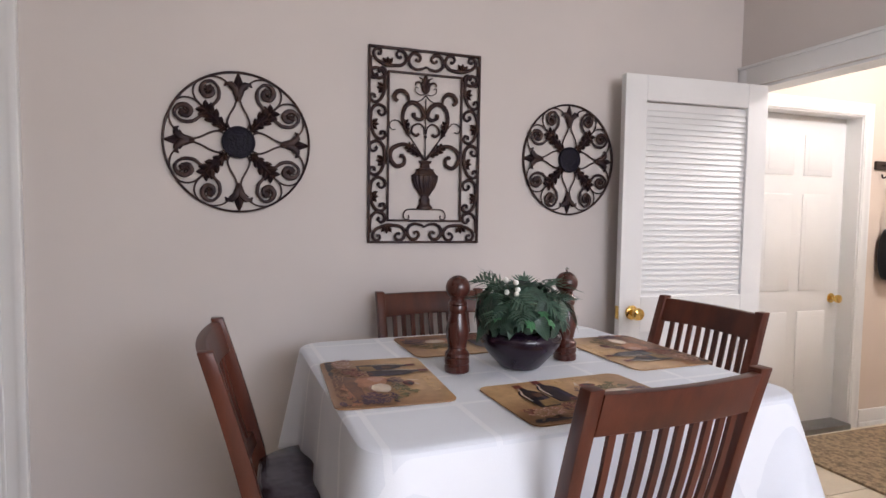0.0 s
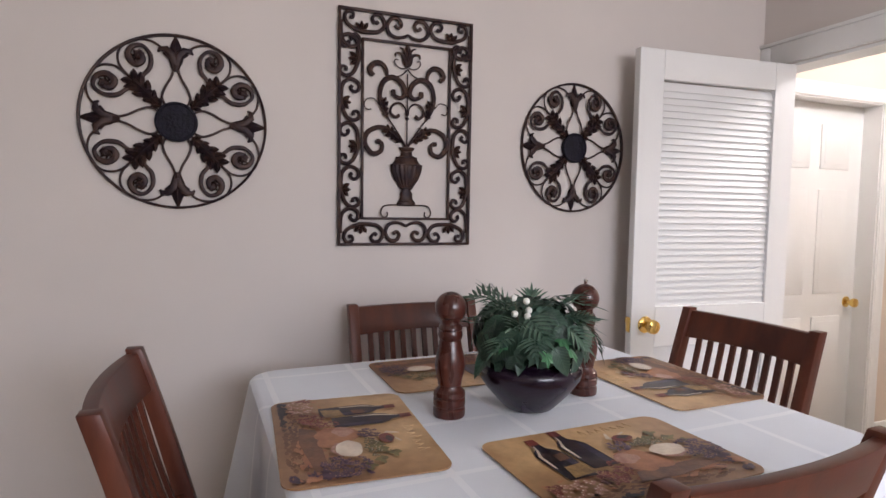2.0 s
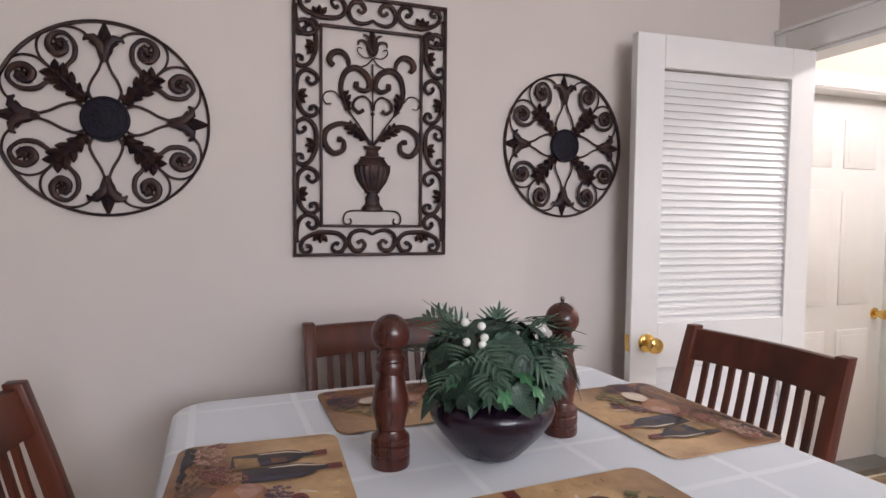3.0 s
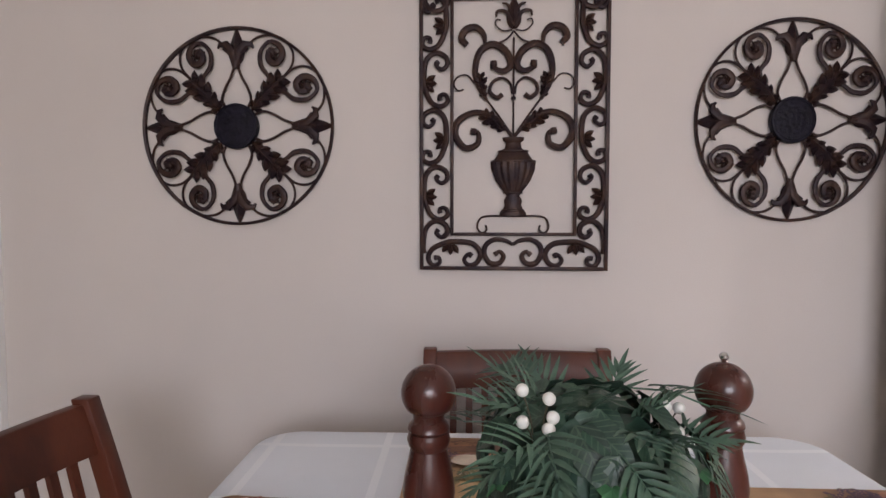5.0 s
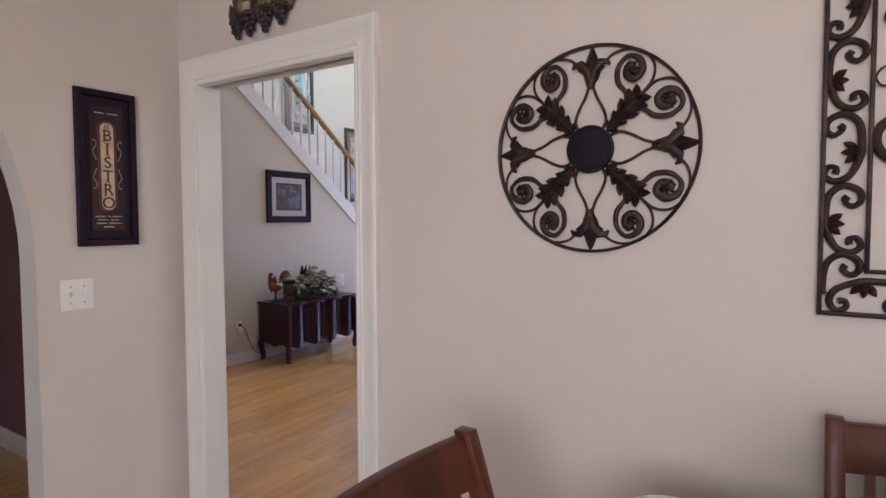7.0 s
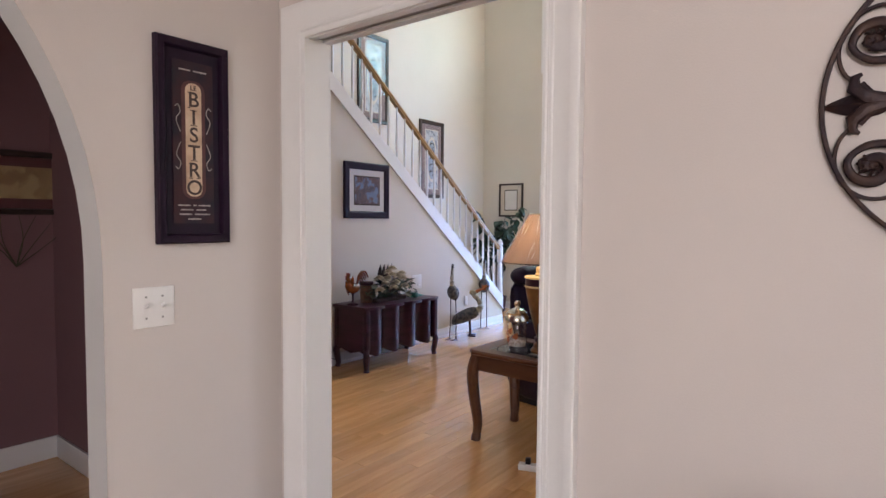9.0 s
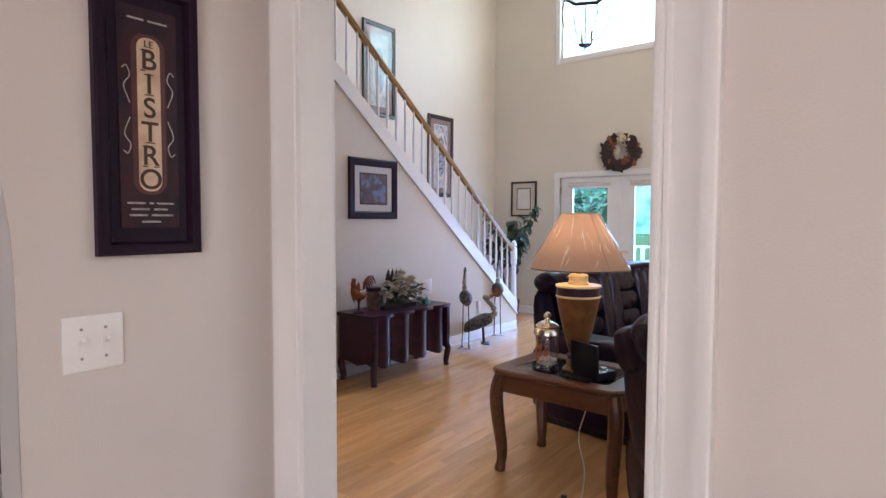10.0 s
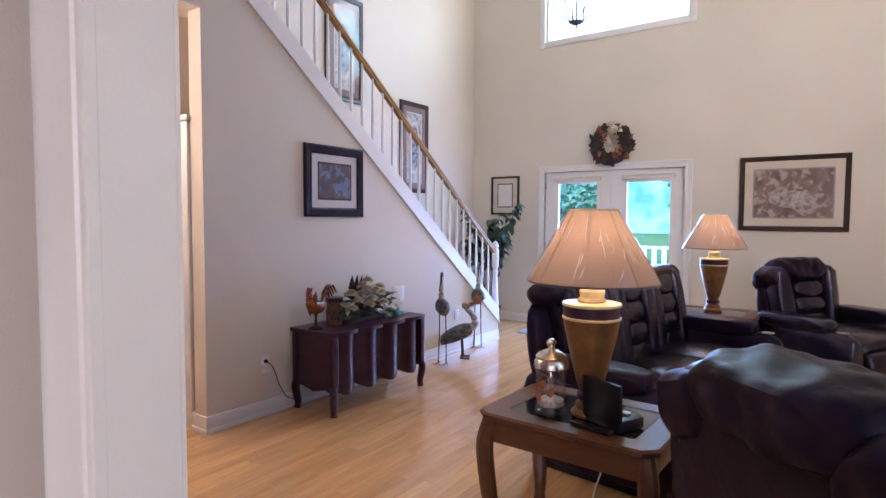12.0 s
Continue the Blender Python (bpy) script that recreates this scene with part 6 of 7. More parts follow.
def painting(name, a, b, c, scale=6.0, seed=0.0):
    """A blurred painted scene of three colours."""
    m = mat(name, a, 0.5, second=b, vary=0.2, scale=scale, bump=0)
    n, l = m.node_tree.nodes, m.node_tree.links
    bs = n["Principled BSDF"]
    old = bs.inputs["Base Color"].links[0].from_socket
    tc, nz, rp, mx = n.new("ShaderNodeTexCoord"), n.new("ShaderNodeTexNoise"), n.new("ShaderNodeMapRange"), n.new("ShaderNodeMix")
    mx.data_type = "RGBA"
    nz.inputs["Scale"].default_value, nz.inputs["Detail"].default_value = scale * 1.7, 4
    rp.inputs[1].default_value, rp.inputs[2].default_value = 0.5, 0.6
    l.new(tc.outputs["Object"], nz.inputs[0])
    l.new(nz.outputs[0], rp.inputs[0])
    l.new(rp.outputs[0], mx.inputs[0])
    l.new(old, mx.inputs[6])
    mx.inputs[7].default_value = (*c, 1)
    l.new(mx.outputs[2], bs.inputs["Base Color"])
    return m


STAIRFACE = Matrix(((0, 0, 1, 0), (1, 0, 0, 0), (0, 1, 0, 0), (0, 0, 0, 1)))
FARFACE = Matrix(((1, 0, 0, 0), (0, 0, -1, 0), (0, 1, 0, 0), (0, 0, 0, 1)))
t, iw, ih = picture("framed_picture", "black framed landscape print with a pale mat", pose(-4.408, 2.963, 1.717) @ STAIRFACE, 0.632, 0.562, 0.072, MAT_BOARD,
                    painting("print_dusk", (0.16, 0.10, 0.10), (0.06, 0.07, 0.12), (0.16, 0.24, 0.42), 7), 0.075, FRAME_BLACK, FRAME_BROWN)
for y0, z0, tag_y in ((4.185, 3.243, 0), (5.39, 2.305, 0)):
    t, iw, ih = picture("stair_picture", "tall dark framed ornamental print above the stairs", pose(-5.538, y0, z0) @ STAIRFACE, 0.555, 1.12, 0.055,
                        mat("print_mauve", (0.24, 0.17, 0.16), 0.6, vary=0.1), painting("print_pale_ornament", (0.52, 0.54, 0.55), (0.36, 0.38, 0.40), (0.20, 0.22, 0.25), 9), 0.085, FRAME_BROWN, MAT_CREAM)
    t["group"] = "tall pictures up the stairs"
    oval = [(0.115 * math.cos(a), 0.33 * math.sin(a)) for a in [2 * math.pi * i / 40 for i in range(40)]]
    part("printed_oval", prism(oval, 0.0122, 0.0128), MAT_CREAM, t)
    part("printed_oval", prism([(x * 0.8, y * 0.86) for x, y in oval], 0.0130, 0.0135), mat("print_blue_grey", (0.34, 0.40, 0.46), 0.6, vary=0.15, scale=14), t)
    for k in range(5):
        line = curve_points([(0, -0.24 + 0.1 * k, 0.0137), (0.05, -0.20 + 0.1 * k, 0.0137), (0.02, -0.16 + 0.1 * k, 0.0137), (-0.05, -0.19 + 0.1 * k, 0.0137), (-0.02, -0.15 + 0.1 * k, 0.0137)], 16)
        part("printed_scroll", tube(line, 0.007, 5, None, 0.15, UP), FRAME_BROWN, t)
t, iw, ih = picture("certificate", "small dark framed certificate beside the doors", pose(-4.997, 6.768, 1.746) @ FARFACE, 0.442, 0.53, 0.028, MAT_CREAM, mat("paper_white", (0.78, 0.77, 0.74), 0.7, vary=0.03), 0.085, FRAME_BROWN, FRAME_BROWN)
t, iw, ih = picture("large_picture", "large dark framed still life with a pale mat", pose(-1.548, 6.768, 1.707) @ FARFACE, 1.0, 0.79, 0.05, MAT_CREAM,
                    painting("print_still_life", (0.26, 0.19, 0.16), (0.12, 0.085, 0.08), (0.42, 0.36, 0.32), 8), 0.095, FRAME_BROWN, mat("print_lavender", (0.34, 0.31, 0.34), 0.6, vary=0.1))
part("printed_bowl", prism([(0.22 * math.cos(a), -0.06 + 0.09 * math.sin(a)) for a in [2 * math.pi * i / 28 for i in range(28)]], 0.0122, 0.0127), mat("print_pale_fruit", (0.5, 0.44, 0.40), 0.6, vary=0.3, scale=30), t)


def wreath():
    t = thing("wreath", "round autumn wreath of leaves and berries above the doors", "wreath", pose(-3.475, 6.755, 2.355) @ FARFACE @ Matrix.Diagonal((1.1, 1.1, 1, 1)))
    rnd = random.Random(8)
    ring = [(0.19 * math.cos(a), 0.19 * math.sin(a), 0.03) for a in [2 * math.pi * i / 40 for i in range(41)]]
    mats = [mat("wreath_plum", (0.045, 0.018, 0.02), 0.7, vary=0.3, scale=20), mat("wreath_green", (0.038, 0.034, 0.026), 0.7, vary=0.3, scale=20), mat("wreath_orange", (0.30, 0.10, 0.045), 0.6, vary=0.3, scale=20), mat("wreath_cream", (0.70, 0.62, 0.45), 0.7, vary=0.2, scale=20)]
    part("ring", tube(ring, 0.042, 8), mats[0], t)
    leaves = [finish(ridge_leaf(0.09, 0.030, 2.5, 0.012), "leaf", m) for m in mats]
    for i in range(170):
        a = rnd.uniform(0, 6.283)
        r = rnd.uniform(0.12, 0.235)
        k = 3 if (0.9 < a < 1.9 and rnd.random() < 0.8) else 2 if (5.0 < a < 5.9 and rnd.random() < 0.6) or (2.2 < a < 2.6) else rnd.choice((0, 0, 0, 1, 0, 2 if rnd.random() < 0.3 else 1))
        o = new("leaf", leaves[k])
        o.parent = t
        o.matrix_basis = pose(r * math.cos(a), r * math.sin(a), rnd.uniform(0.03, 0.085), rnd.uniform(-30, 30), rnd.uniform(-40, 10), rnd.uniform(0, 360)) @ Matrix.Translation((-0.03, 0, 0))
    part("bow", moved(ridge_leaf(0.10, 0.04, 1.5, 0.02), pose(-0.04, -0.03, 0.06, 0, 0, 80)), mats[3], t, "pale ribbon bow")


wreath()


def cabriole(h, top, knee, foot, bend):
    """A curved leg: knee forward, ankle back, foot forward, along local +x+y."""
    own = bmesh.new()
    line = curve_points([(0, 0, h), (bend * 0.9, bend * 0.9, h * 0.80), (bend * 0.5, bend * 0.5, h * 0.52), (-bend * 0.25, -bend * 0.25, h * 0.20), (bend * 0.2, bend * 0.2, 0.0)], 18)
    def rad(u):
        return top * (1 - u) ** 2 + 2 * knee * u * (1 - u) + foot * u * u + (0.008 if u > 0.93 else 0)
    return tube(line, rad, 10, own, 1.0, Vector((0.5, -0.5, 0)))


def console():
    t = thing("console_chest", "dark mahogany chest with a wavy front and curved legs", "cabinet", pose(-4.385, 2.50, 0))
    L, D, H = 1.06, 0.445, 0.612
    def wave(u):
        return 0.046 * abs(math.sin(math.pi * 4 * u)) ** 0.8 - 0.030
    n = 72
    top = [(D + 0.012 + 0.6 * wave(i / n), -0.012 + (L + 0.024) * i / n) for i in range(n + 1)]
    part("top", prism([(0, -0.012)] + top + [(0, L + 0.012)], H - 0.028, H, bevel=0), ESPRESSO, t)
    own = bmesh.new()
    rows = []
    for i in range(n + 1):
        u = i / n
        x = D - 0.030 + 1.6 * wave(u)
        z0 = 0.195 - 0.055 * abs(math.sin(math.pi * 4 * u)) ** 0.9
        rows.append([own.verts.new(p) for p in ((x, 0.035 + (L - 0.07) * u, z0), (x, 0.035 + (L - 0.07) * u, H - 0.029), (x - 0.04, 0.035 + (L - 0.07) * u, H - 0.029), (x - 0.04, 0.035 + (L - 0.07) * u, z0))])
    for a, b in zip(rows, rows[1:]):
        for k in range(4):
            own.faces.new((a[k], a[(k + 1) % 4], b[(k + 1) % 4], b[k]))
    own.faces.new(rows[0][::-1])
    own.faces.new(rows[-1])
    part("front", own, ESPRESSO, t)
    for y0 in (0.012, L - 0.034):
        part("side_panel", prism([(0.02, 0.17), (0.10, 0.19), (D / 2, 0.16), (D - 0.10, 0.19), (D - 0.03, 0.17), (D - 0.03, H - 0.029), (0.02, H - 0.029)], y0, y0 + 0.022, "y"), ESPRESSO, t)
    part("back_panel", box(0.0, 0.015, 0.02, L - 0.02, 0.17, H - 0.029), ESPRESSO, t)
    for x, sx in ((0.030, -1), (D - 0.025, 1)):
        for y, sy in ((0.030, -1), (L - 0.030, 1)):
            part("post", box(x - 0.026, x + 0.026, y - 0.026, y + 0.026, 0.20, H - 0.029, 0.005), ESPRESSO, t)
            leg = cabriole(0.215, 0.028, 0.036, 0.020, 0.012)
            part("leg", moved(leg, pose(x, y, 0, 0, 0, {(1, 1): 0, (-1, 1): 90, (-1, -1): 180, (1, -1): 270}[(sx, sy)])), ESPRESSO, t)


console()
CZ = 0.613


def console_things():
    amber = mat("amber_glaze", (0.30, 0.075, 0.015), 0.25, second=(0.12, 0.03, 0.01), vary=0.25, scale=20, coat=0.3)
    t = thing("rooster_figure", "amber glass rooster figure on a dark stand", "figurine", pose(-4.18, 2.56, CZ) @ Matrix.Scale(0.92, 4))
    part("base", lathe([(0.06, 0), (0.062, 0.012), (0.04, 0.022), (0.012, 0.03), (0.009, 0.10), (0.02, 0.12)], 20), ESPRESSO, t)
    part("body", tube(curve_points([(0, 0.075, 0.20), (0, 0.035, 0.175), (0, -0.01, 0.175), (0, -0.05, 0.205), (0, -0.068, 0.245)], 16), lambda u: 0.016 + 0.040 * math.sin(math.pi * min(1, 0.12 + u * 0.82)), 14), amber, t)
    part("neck", tube(curve_points([(0, -0.045, 0.21), (0, -0.070, 0.255), (0, -0.062, 0.295), (0, -0.070, 0.310)], 10), lambda u: 0.036 * (1 - 0.50 * u), 10), amber, t)
    red = mat("comb_red", (0.28, 0.03, 0.015), 0.4, vary=0.2)
    comb = bmesh.new()
    for k in range(4):
        merge(comb, moved(ridge_leaf(0.034 - 0.003 * k, 0.010, 0.5, 0.010), pose(0.002, -0.085 + 0.014 * k, 0.310, 0, -90 + 4 * k, 90)))
    part("comb", comb, red, t, "red comb")
    part("beak", tube([(0, -0.085, 0.306), (0, -0.110, 0.298)], lambda u: 0.008 * (1 - 0.85 * u), 6), red, t)
    part("wattle", tube([(0, -0.090, 0.296), (0, -0.090, 0.268)], lambda u: 0.006 + 0.006 * u, 6), red, t)
    for s in (-1, 1):
        part("wing", moved(ridge_leaf(0.105, 0.034, 3.5, 0.018, 0.3), pose(0.034 * s, -0.045, 0.205, 90 * s, 0, 0) @ Matrix.Rotation(radians(80), 4, "Z")), amber, t)
    for k in range(6):
        r = 0.055 + 0.016 * k
        part("tail_feather", tube(curve_points([(0.006 * (k % 3 - 1), 0.060, 0.195), (0.010 * (k % 3 - 1), 0.070 + 0.15 * r, 0.195 + r * 0.9), (0.012 * (k % 3 - 1), 0.075 + 0.65 * r, 0.195 + r * 1.05), (0.014 * (k % 3 - 1), 0.080 + 0.95 * r, 0.195 + r * 0.55)], 14),
                                  lambda u: 0.004 + 0.012 * math.sin(math.pi * min(1, u * 0.95)), 6, None, 0.6), amber if k % 2 else red, t)
    t = thing("candle_jar", "brown patterned candle jar with a dark rim", "jar", pose(-4.20, 2.76, CZ))
    part("body", lathe([(0.055, 0), (0.06, 0.01), (0.065, 0.10), (0.058, 0.16), (0.060, 0.17)], 28), mat("jar_brown", (0.24, 0.12, 0.08), 0.35, second=(0.10, 0.045, 0.03), vary=0.3, scale=25), t)
    part("rim", lathe([(0.058, 0.17), (0.068, 0.175), (0.070, 0.205), (0.060, 0.21)], 28), ESPRESSO, t)
    t = thing("flower_arrangement", "low arrangement of cream silk flowers and grey-green leaves", "flowers", pose(-4.17, 3.02, CZ) @ Matrix.Diagonal((1.2, 1.5, 1.02, 1)))
    rnd = random.Random(21)
    part("planter", prism(rounded(-0.07, 0.07, -0.15, 0.15, 0.03), 0, 0.035, bevel=0.006), FRAME_BROWN, t, "low dark planter box")
    sage = mat("leaf_sage", (0.16, 0.17, 0.11), 0.6, second=(0.07, 0.09, 0.06), vary=0.2, scale=20)
    cream = mat("petal_cream", (0.72, 0.63, 0.46), 0.7, vary=0.15, scale=30)
    teal = mat("leaf_teal", (0.03, 0.16, 0.12), 0.5, vary=0.2, scale=20)
    lf = [finish(blade(0.078, 0.026, 0.4, 0.25), "leaf", m) for m in (sage, LEAF_DARK)]
    for i in range(110):
        a = rnd.uniform(0, 360)
        o = new("leaf", lf[i % 2 if i % 5 else 1])
        o.parent = t
        o.matrix_basis = pose(rnd.uniform(-0.07, 0.09), rnd.uniform(-0.20, 0.22), 0.05 + rnd.uniform(0, 0.13), 0, 0, a) @ pose(0, 0, 0, rnd.uniform(-30, 30), rnd.uniform(-70, 40), 0)
    petal = finish(blade(0.044, 0.026, 0.25, 0.5, 6), "petal", cream)
    for fx, fy, fz in ((0.05, -0.04, 0.21), (0.06, 0.06, 0.23), (0.02, 0.0, 0.27), (0.08, 0.02, 0.17), (0.03, -0.10, 0.22), (0.03, 0.13, 0.20), (0.10, 0.09, 0.13), (0.09, -0.14, 0.12), (0.07, -0.01, 0.25), (0.08, -0.08, 0.17), (0.05, 0.10, 0.25), (0.00, 0.05, 0.30), (0.10, -0.02, 0.13)):
        fl = new("blossom")
        fl.parent = t
        fl.location = (fx, fy, fz)
        for k in range(16):
            o = new("petal", petal)
            o.parent = fl
            o.matrix_basis = pose(0, 0, 0, 0, 0, k * 137.5) @ pose(0, 0, 0, 0, -80 + k * 6, 0)
    for k in range(4):
        part("feather", moved(ridge_leaf(0.16, 0.018, 5.5, 0.006), pose(-0.03, -0.05 + 0.03 * k, 0.20, 0, -80, -20 + 15 * k)), FRAME_BROWN, t)
    t = thing("print_block", "small brown printed block leaning on the wall", "plaque", pose(-4.30, 3.24, CZ))
    part("block", box(-0.02, 0.02, -0.10, 0.10, 0, 0.25, 0.004), painting("print_block_brown", (0.22, 0.16, 0.13), (0.10, 0.07, 0.06), (0.38, 0.32, 0.28), 22), t)
    t = thing("teal_leaf_dish", "teal green leaf-shaped dish", "dish", pose(-4.10, 3.40, CZ))
    part("dish", moved(ridge_leaf(0.24, 0.05, 5.5, 0.03), pose(0, -0.12, 0.005, 0, 0, 90)), teal, t)
    part("dish_side", moved(box(-0.05, 0.05, -0.09, -0.03, 0, 0.05, 0.012), pose(0, 0, 0)), teal, t)


console_things()
b = thing("wall_grille", "small white vent grille on the stair wall", "vent", pose(-4.4085, 3.755, 0.64))
part("grille_frame", box(0, 0.006, -0.085, 0.085, 0, 0.16, 0.002), PLASTIC_WHITE, b)
for k in range(7):
    part("slat", box(0.006, 0.010, -0.07, 0.07, 0.02 + 0.018 * k, 0.031 + 0.018 * k, 0.001), PLASTIC_WHITE, b)


def outlet(y, z, plugged):
    t = thing("wall_outlet", "white wall outlet" + (" with a plugged adapter and dark cord" if plugged else " on the stair wall"), "outlet", pose(-4.4085, y, z))
    part("plate", box(0, 0.006, -0.036, 0.036, -0.058, 0.058, 0.002), PLASTIC_WHITE, t)
    if plugged:
        part("adapter", box(0.006, 0.045, -0.035, 0.035, -0.055, 0.005, 0.006), PLASTIC_WHITE, t)
        part("plug", box(0.006, 0.03, -0.012, 0.012, 0.012, 0.036, 0.004), BLACK_PLASTIC, t)
        part("cord", tube(curve_points([(0.03, 0, 0.02), (0.06, 0.03, -0.02), (0.05, 0.09, -0.16), (0.05, 0.15, -0.26), (0.04, 0.22, -0.30), (0.03, 0.30, -0.355)], 24), 0.0035, 6), BLACK_PLASTIC, t)


outlet(2.275, 0.372, True)
outlet(4.72, 0.40, False)


def metal_bird(x, y, h, m_rz, label, kind):
    """A sheet-metal garden bird on thin rod legs."""
    t = thing("metal_bird", label, "garden statue", pose(x, y, 0, 0, 0, m_rz), "metal bird statues")
    grey = mat("painted_metal_grey", (0.05, 0.055, 0.07), 0.5, metal=0.3, second=(0.19, 0.18, 0.16), vary=0.3, scale=30, bump=0.4)
    orange = mat("painted_metal_orange", (0.36, 0.10, 0.02), 0.45, vary=0.2, scale=20)
    pale = mat("painted_metal_pale", (0.42, 0.38, 0.28), 0.5, vary=0.3, scale=40)
    if kind == "pelican":
        part("body", tube(curve_points([(0, -0.22, 0.13), (0, -0.14, 0.19), (0, 0.0, 0.26), (0, 0.10, 0.30), (0, 0.13, 0.31)], 14), lambda u: 0.012 + 0.066 * math.sin(math.pi * min(1, u * 1.02)) ** 0.8, 12), grey, t)
        part("neck", tube(curve_points([(0, 0.10, 0.30), (0, 0.155, 0.36), (0, 0.13, 0.44), (0, 0.07, 0.50), (0, 0.055, 0.53)], 14), lambda u: 0.042 * (1 - 0.5 * u), 10), pale, t)
        part("head", moved(cushion(0.06, 0.09, 0.06, 5, 0.6), pose(0, 0.06, 0.535)), pale, t)
        part("beak", tube(curve_points([(0, 0.09, 0.54), (0, 0.16, 0.575), (0, 0.26, 0.62)], 8), lambda u: 0.024 * (1 - 0.85 * u), 8), orange, t, "orange beak")
        part("tail", moved(ridge_leaf(0.10, 0.03, 2.5, 0.01), pose(0, -0.19, 0.15, 0, 25, -90)), grey, t)
        for s in (-1, 1):
            part("leg", tube([(0.04 * s, 0.02, 0.19), (0.05 * s, 0.03, 0.012)], 0.011, 6), IRON, t)
            part("foot", prism([(0.05 * s - 0.012, 0.0), (0.05 * s + 0.012, 0.0), (0.05 * s + 0.05, 0.10), (0.05 * s - 0.05, 0.10)], 0.0, 0.012, bevel=0.003), IRON, t)
        return
    part("body", tube(curve_points([(0, -0.10, h * 0.53), (0, -0.03, h * 0.60), (0, 0.02, h * 0.67), (0, 0.03, h * 0.74)], 12), lambda u: 0.012 + 0.062 * math.sin(math.pi * min(1, 0.08 + u * 0.9)), 10), grey, t)
    part("neck", tube(curve_points([(0, 0.03, h * 0.72), (0, 0.05, h * 0.80), (0, 0.03, h * 0.90), (0, 0.02, h * 0.97)], 12), lambda u: 0.030 * (1 - 0.55 * u), 8), pale, t)
    part("head", tube(curve_points([(0, 0.02, h * 0.955), (0, 0.02, h * 0.985), (0, 0.015, h)], 6), lambda u: 0.022 * (1 - 0.6 * u), 8), grey, t)
    part("beak", tube([(0, 0.03, h * 0.975), (0, 0.055, h * 0.90), (0, 0.06, h * 0.84)], lambda u: 0.010 * (1 - 0.8 * u), 6), IRON, t)
    if kind == "crane_orange":
        part("breast", moved(cushion(0.07, 0.07, 0.13, 5, 0.6), pose(0, 0.04, h * 0.63)), orange, t, "orange painted breast")
    for s in (-1, 1):
        part("leg", tube(curve_points([(0.03 * s, -0.01, h * 0.56), (0.035 * s, -0.02, h * 0.30), (0.04 * s, 0.0, 0.01)], 8), 0.0055, 6), IRON, t)
        foot = bmesh.new()
        for a in (-35, 0, 35, 180):
            tube([(0.04 * s, 0, 0.012), (0.04 * s + 0.06 * math.sin(radians(a)), 0.07 * math.cos(radians(a)), 0.004)], 0.004, 5, foot)
        part("foot", foot, IRON, t)


metal_bird(-4.235, 4.22, 0.905, 200, "grey metal crane statue standing on thin legs", "crane")
metal_bird(-4.255, 4.56, 0.55, -60, "painted metal pelican statue with an orange beak", "pelican")
metal_bird(-4.35, 5.05, 0.915, 215, "metal crane statue with an orange breast", "crane_orange")


def recliner(m):
    t = thing("recliner", "black leather power recliner with a padded back", "armchair", m, "black leather recliners")
    back = pose(0, -0.30, 0.44, 8)
    part("shell", moved(cushion(0.78, 0.12, 0.68, 8, 0.2), back @ pose(0, -0.085, 0.21)), LEATHER_BROWN, t, "plain dark leather back panel")
    part("head_pillow", moved(puckered(cushion(0.52, 0.30, 0.20, 24, 0.42), 0.020, 0.085, 2.0), back @ pose(0, -0.025, 0.548)), LEATHER_BROWN, t)
    for k in range(3):
        part("back_cushion", moved(puckered(cushion(0.38, 0.20, 0.165, 12, 0.45), 0.005, 0.07, k), back @ pose(0, 0.02 + 0.008 * (2 - k), 0.075 + 0.145 * k)), LEATHER, t)
    for s in (-1, 1):
        part("wing", moved(cushion(0.17, 0.26, 0.64, 9, 0.35), back @ pose(0.285 * s, 0.0, 0.26, 0, 4 * s, -14 * s)), LEATHER, t)
        part("wing_top", moved(puckered(cushion(0.21, 0.27, 0.21, 16, 0.5), 0.014, 0.09, 5.0 + s), back @ pose(0.305 * s, -0.03, 0.465, 0, 20 * s, 0)), LEATHER_BROWN, t)
        part("arm", moved(cushion(0.20, 0.86, 0.50, 8, 0.16), pose(0.47 * s, 0.06, 0.31)), LEATHER, t)
        part("arm_pad", moved(puckered(cushion(0.20, 0.62, 0.13, 14, 0.4), 0.006, 0.10), pose(0.47 * s, -0.02, 0.585)), LEATHER, t)
        part("cup_holder", moved(lathe([(0.040, 0), (0.044, 0.006), (0.036, 0.008), (0.032, 0.002)], 20), pose(0.47 * s, 0.36, 0.556)), STEEL, t)
    part("seat", moved(puckered(cushion(0.74, 0.70, 0.24, 16, 0.35), 0.008, 0.12), pose(0, 0.10, 0.40)), LEATHER, t)
    part("footrest", moved(cushion(0.74, 0.16, 0.34, 8, 0.3), pose(0, 0.46, 0.25)), LEATHER, t)
    part("base", box(-0.42, 0.42, -0.36, 0.38, 0.0, 0.10, 0.01), BLACK_PLASTIC, t)
    return t


REC = recliner(pose(-0.825, 1.655, 0, 0, 0, -40))
copy_thing(REC, pose(-1.10, 5.66, 0, 0, 0, 238))


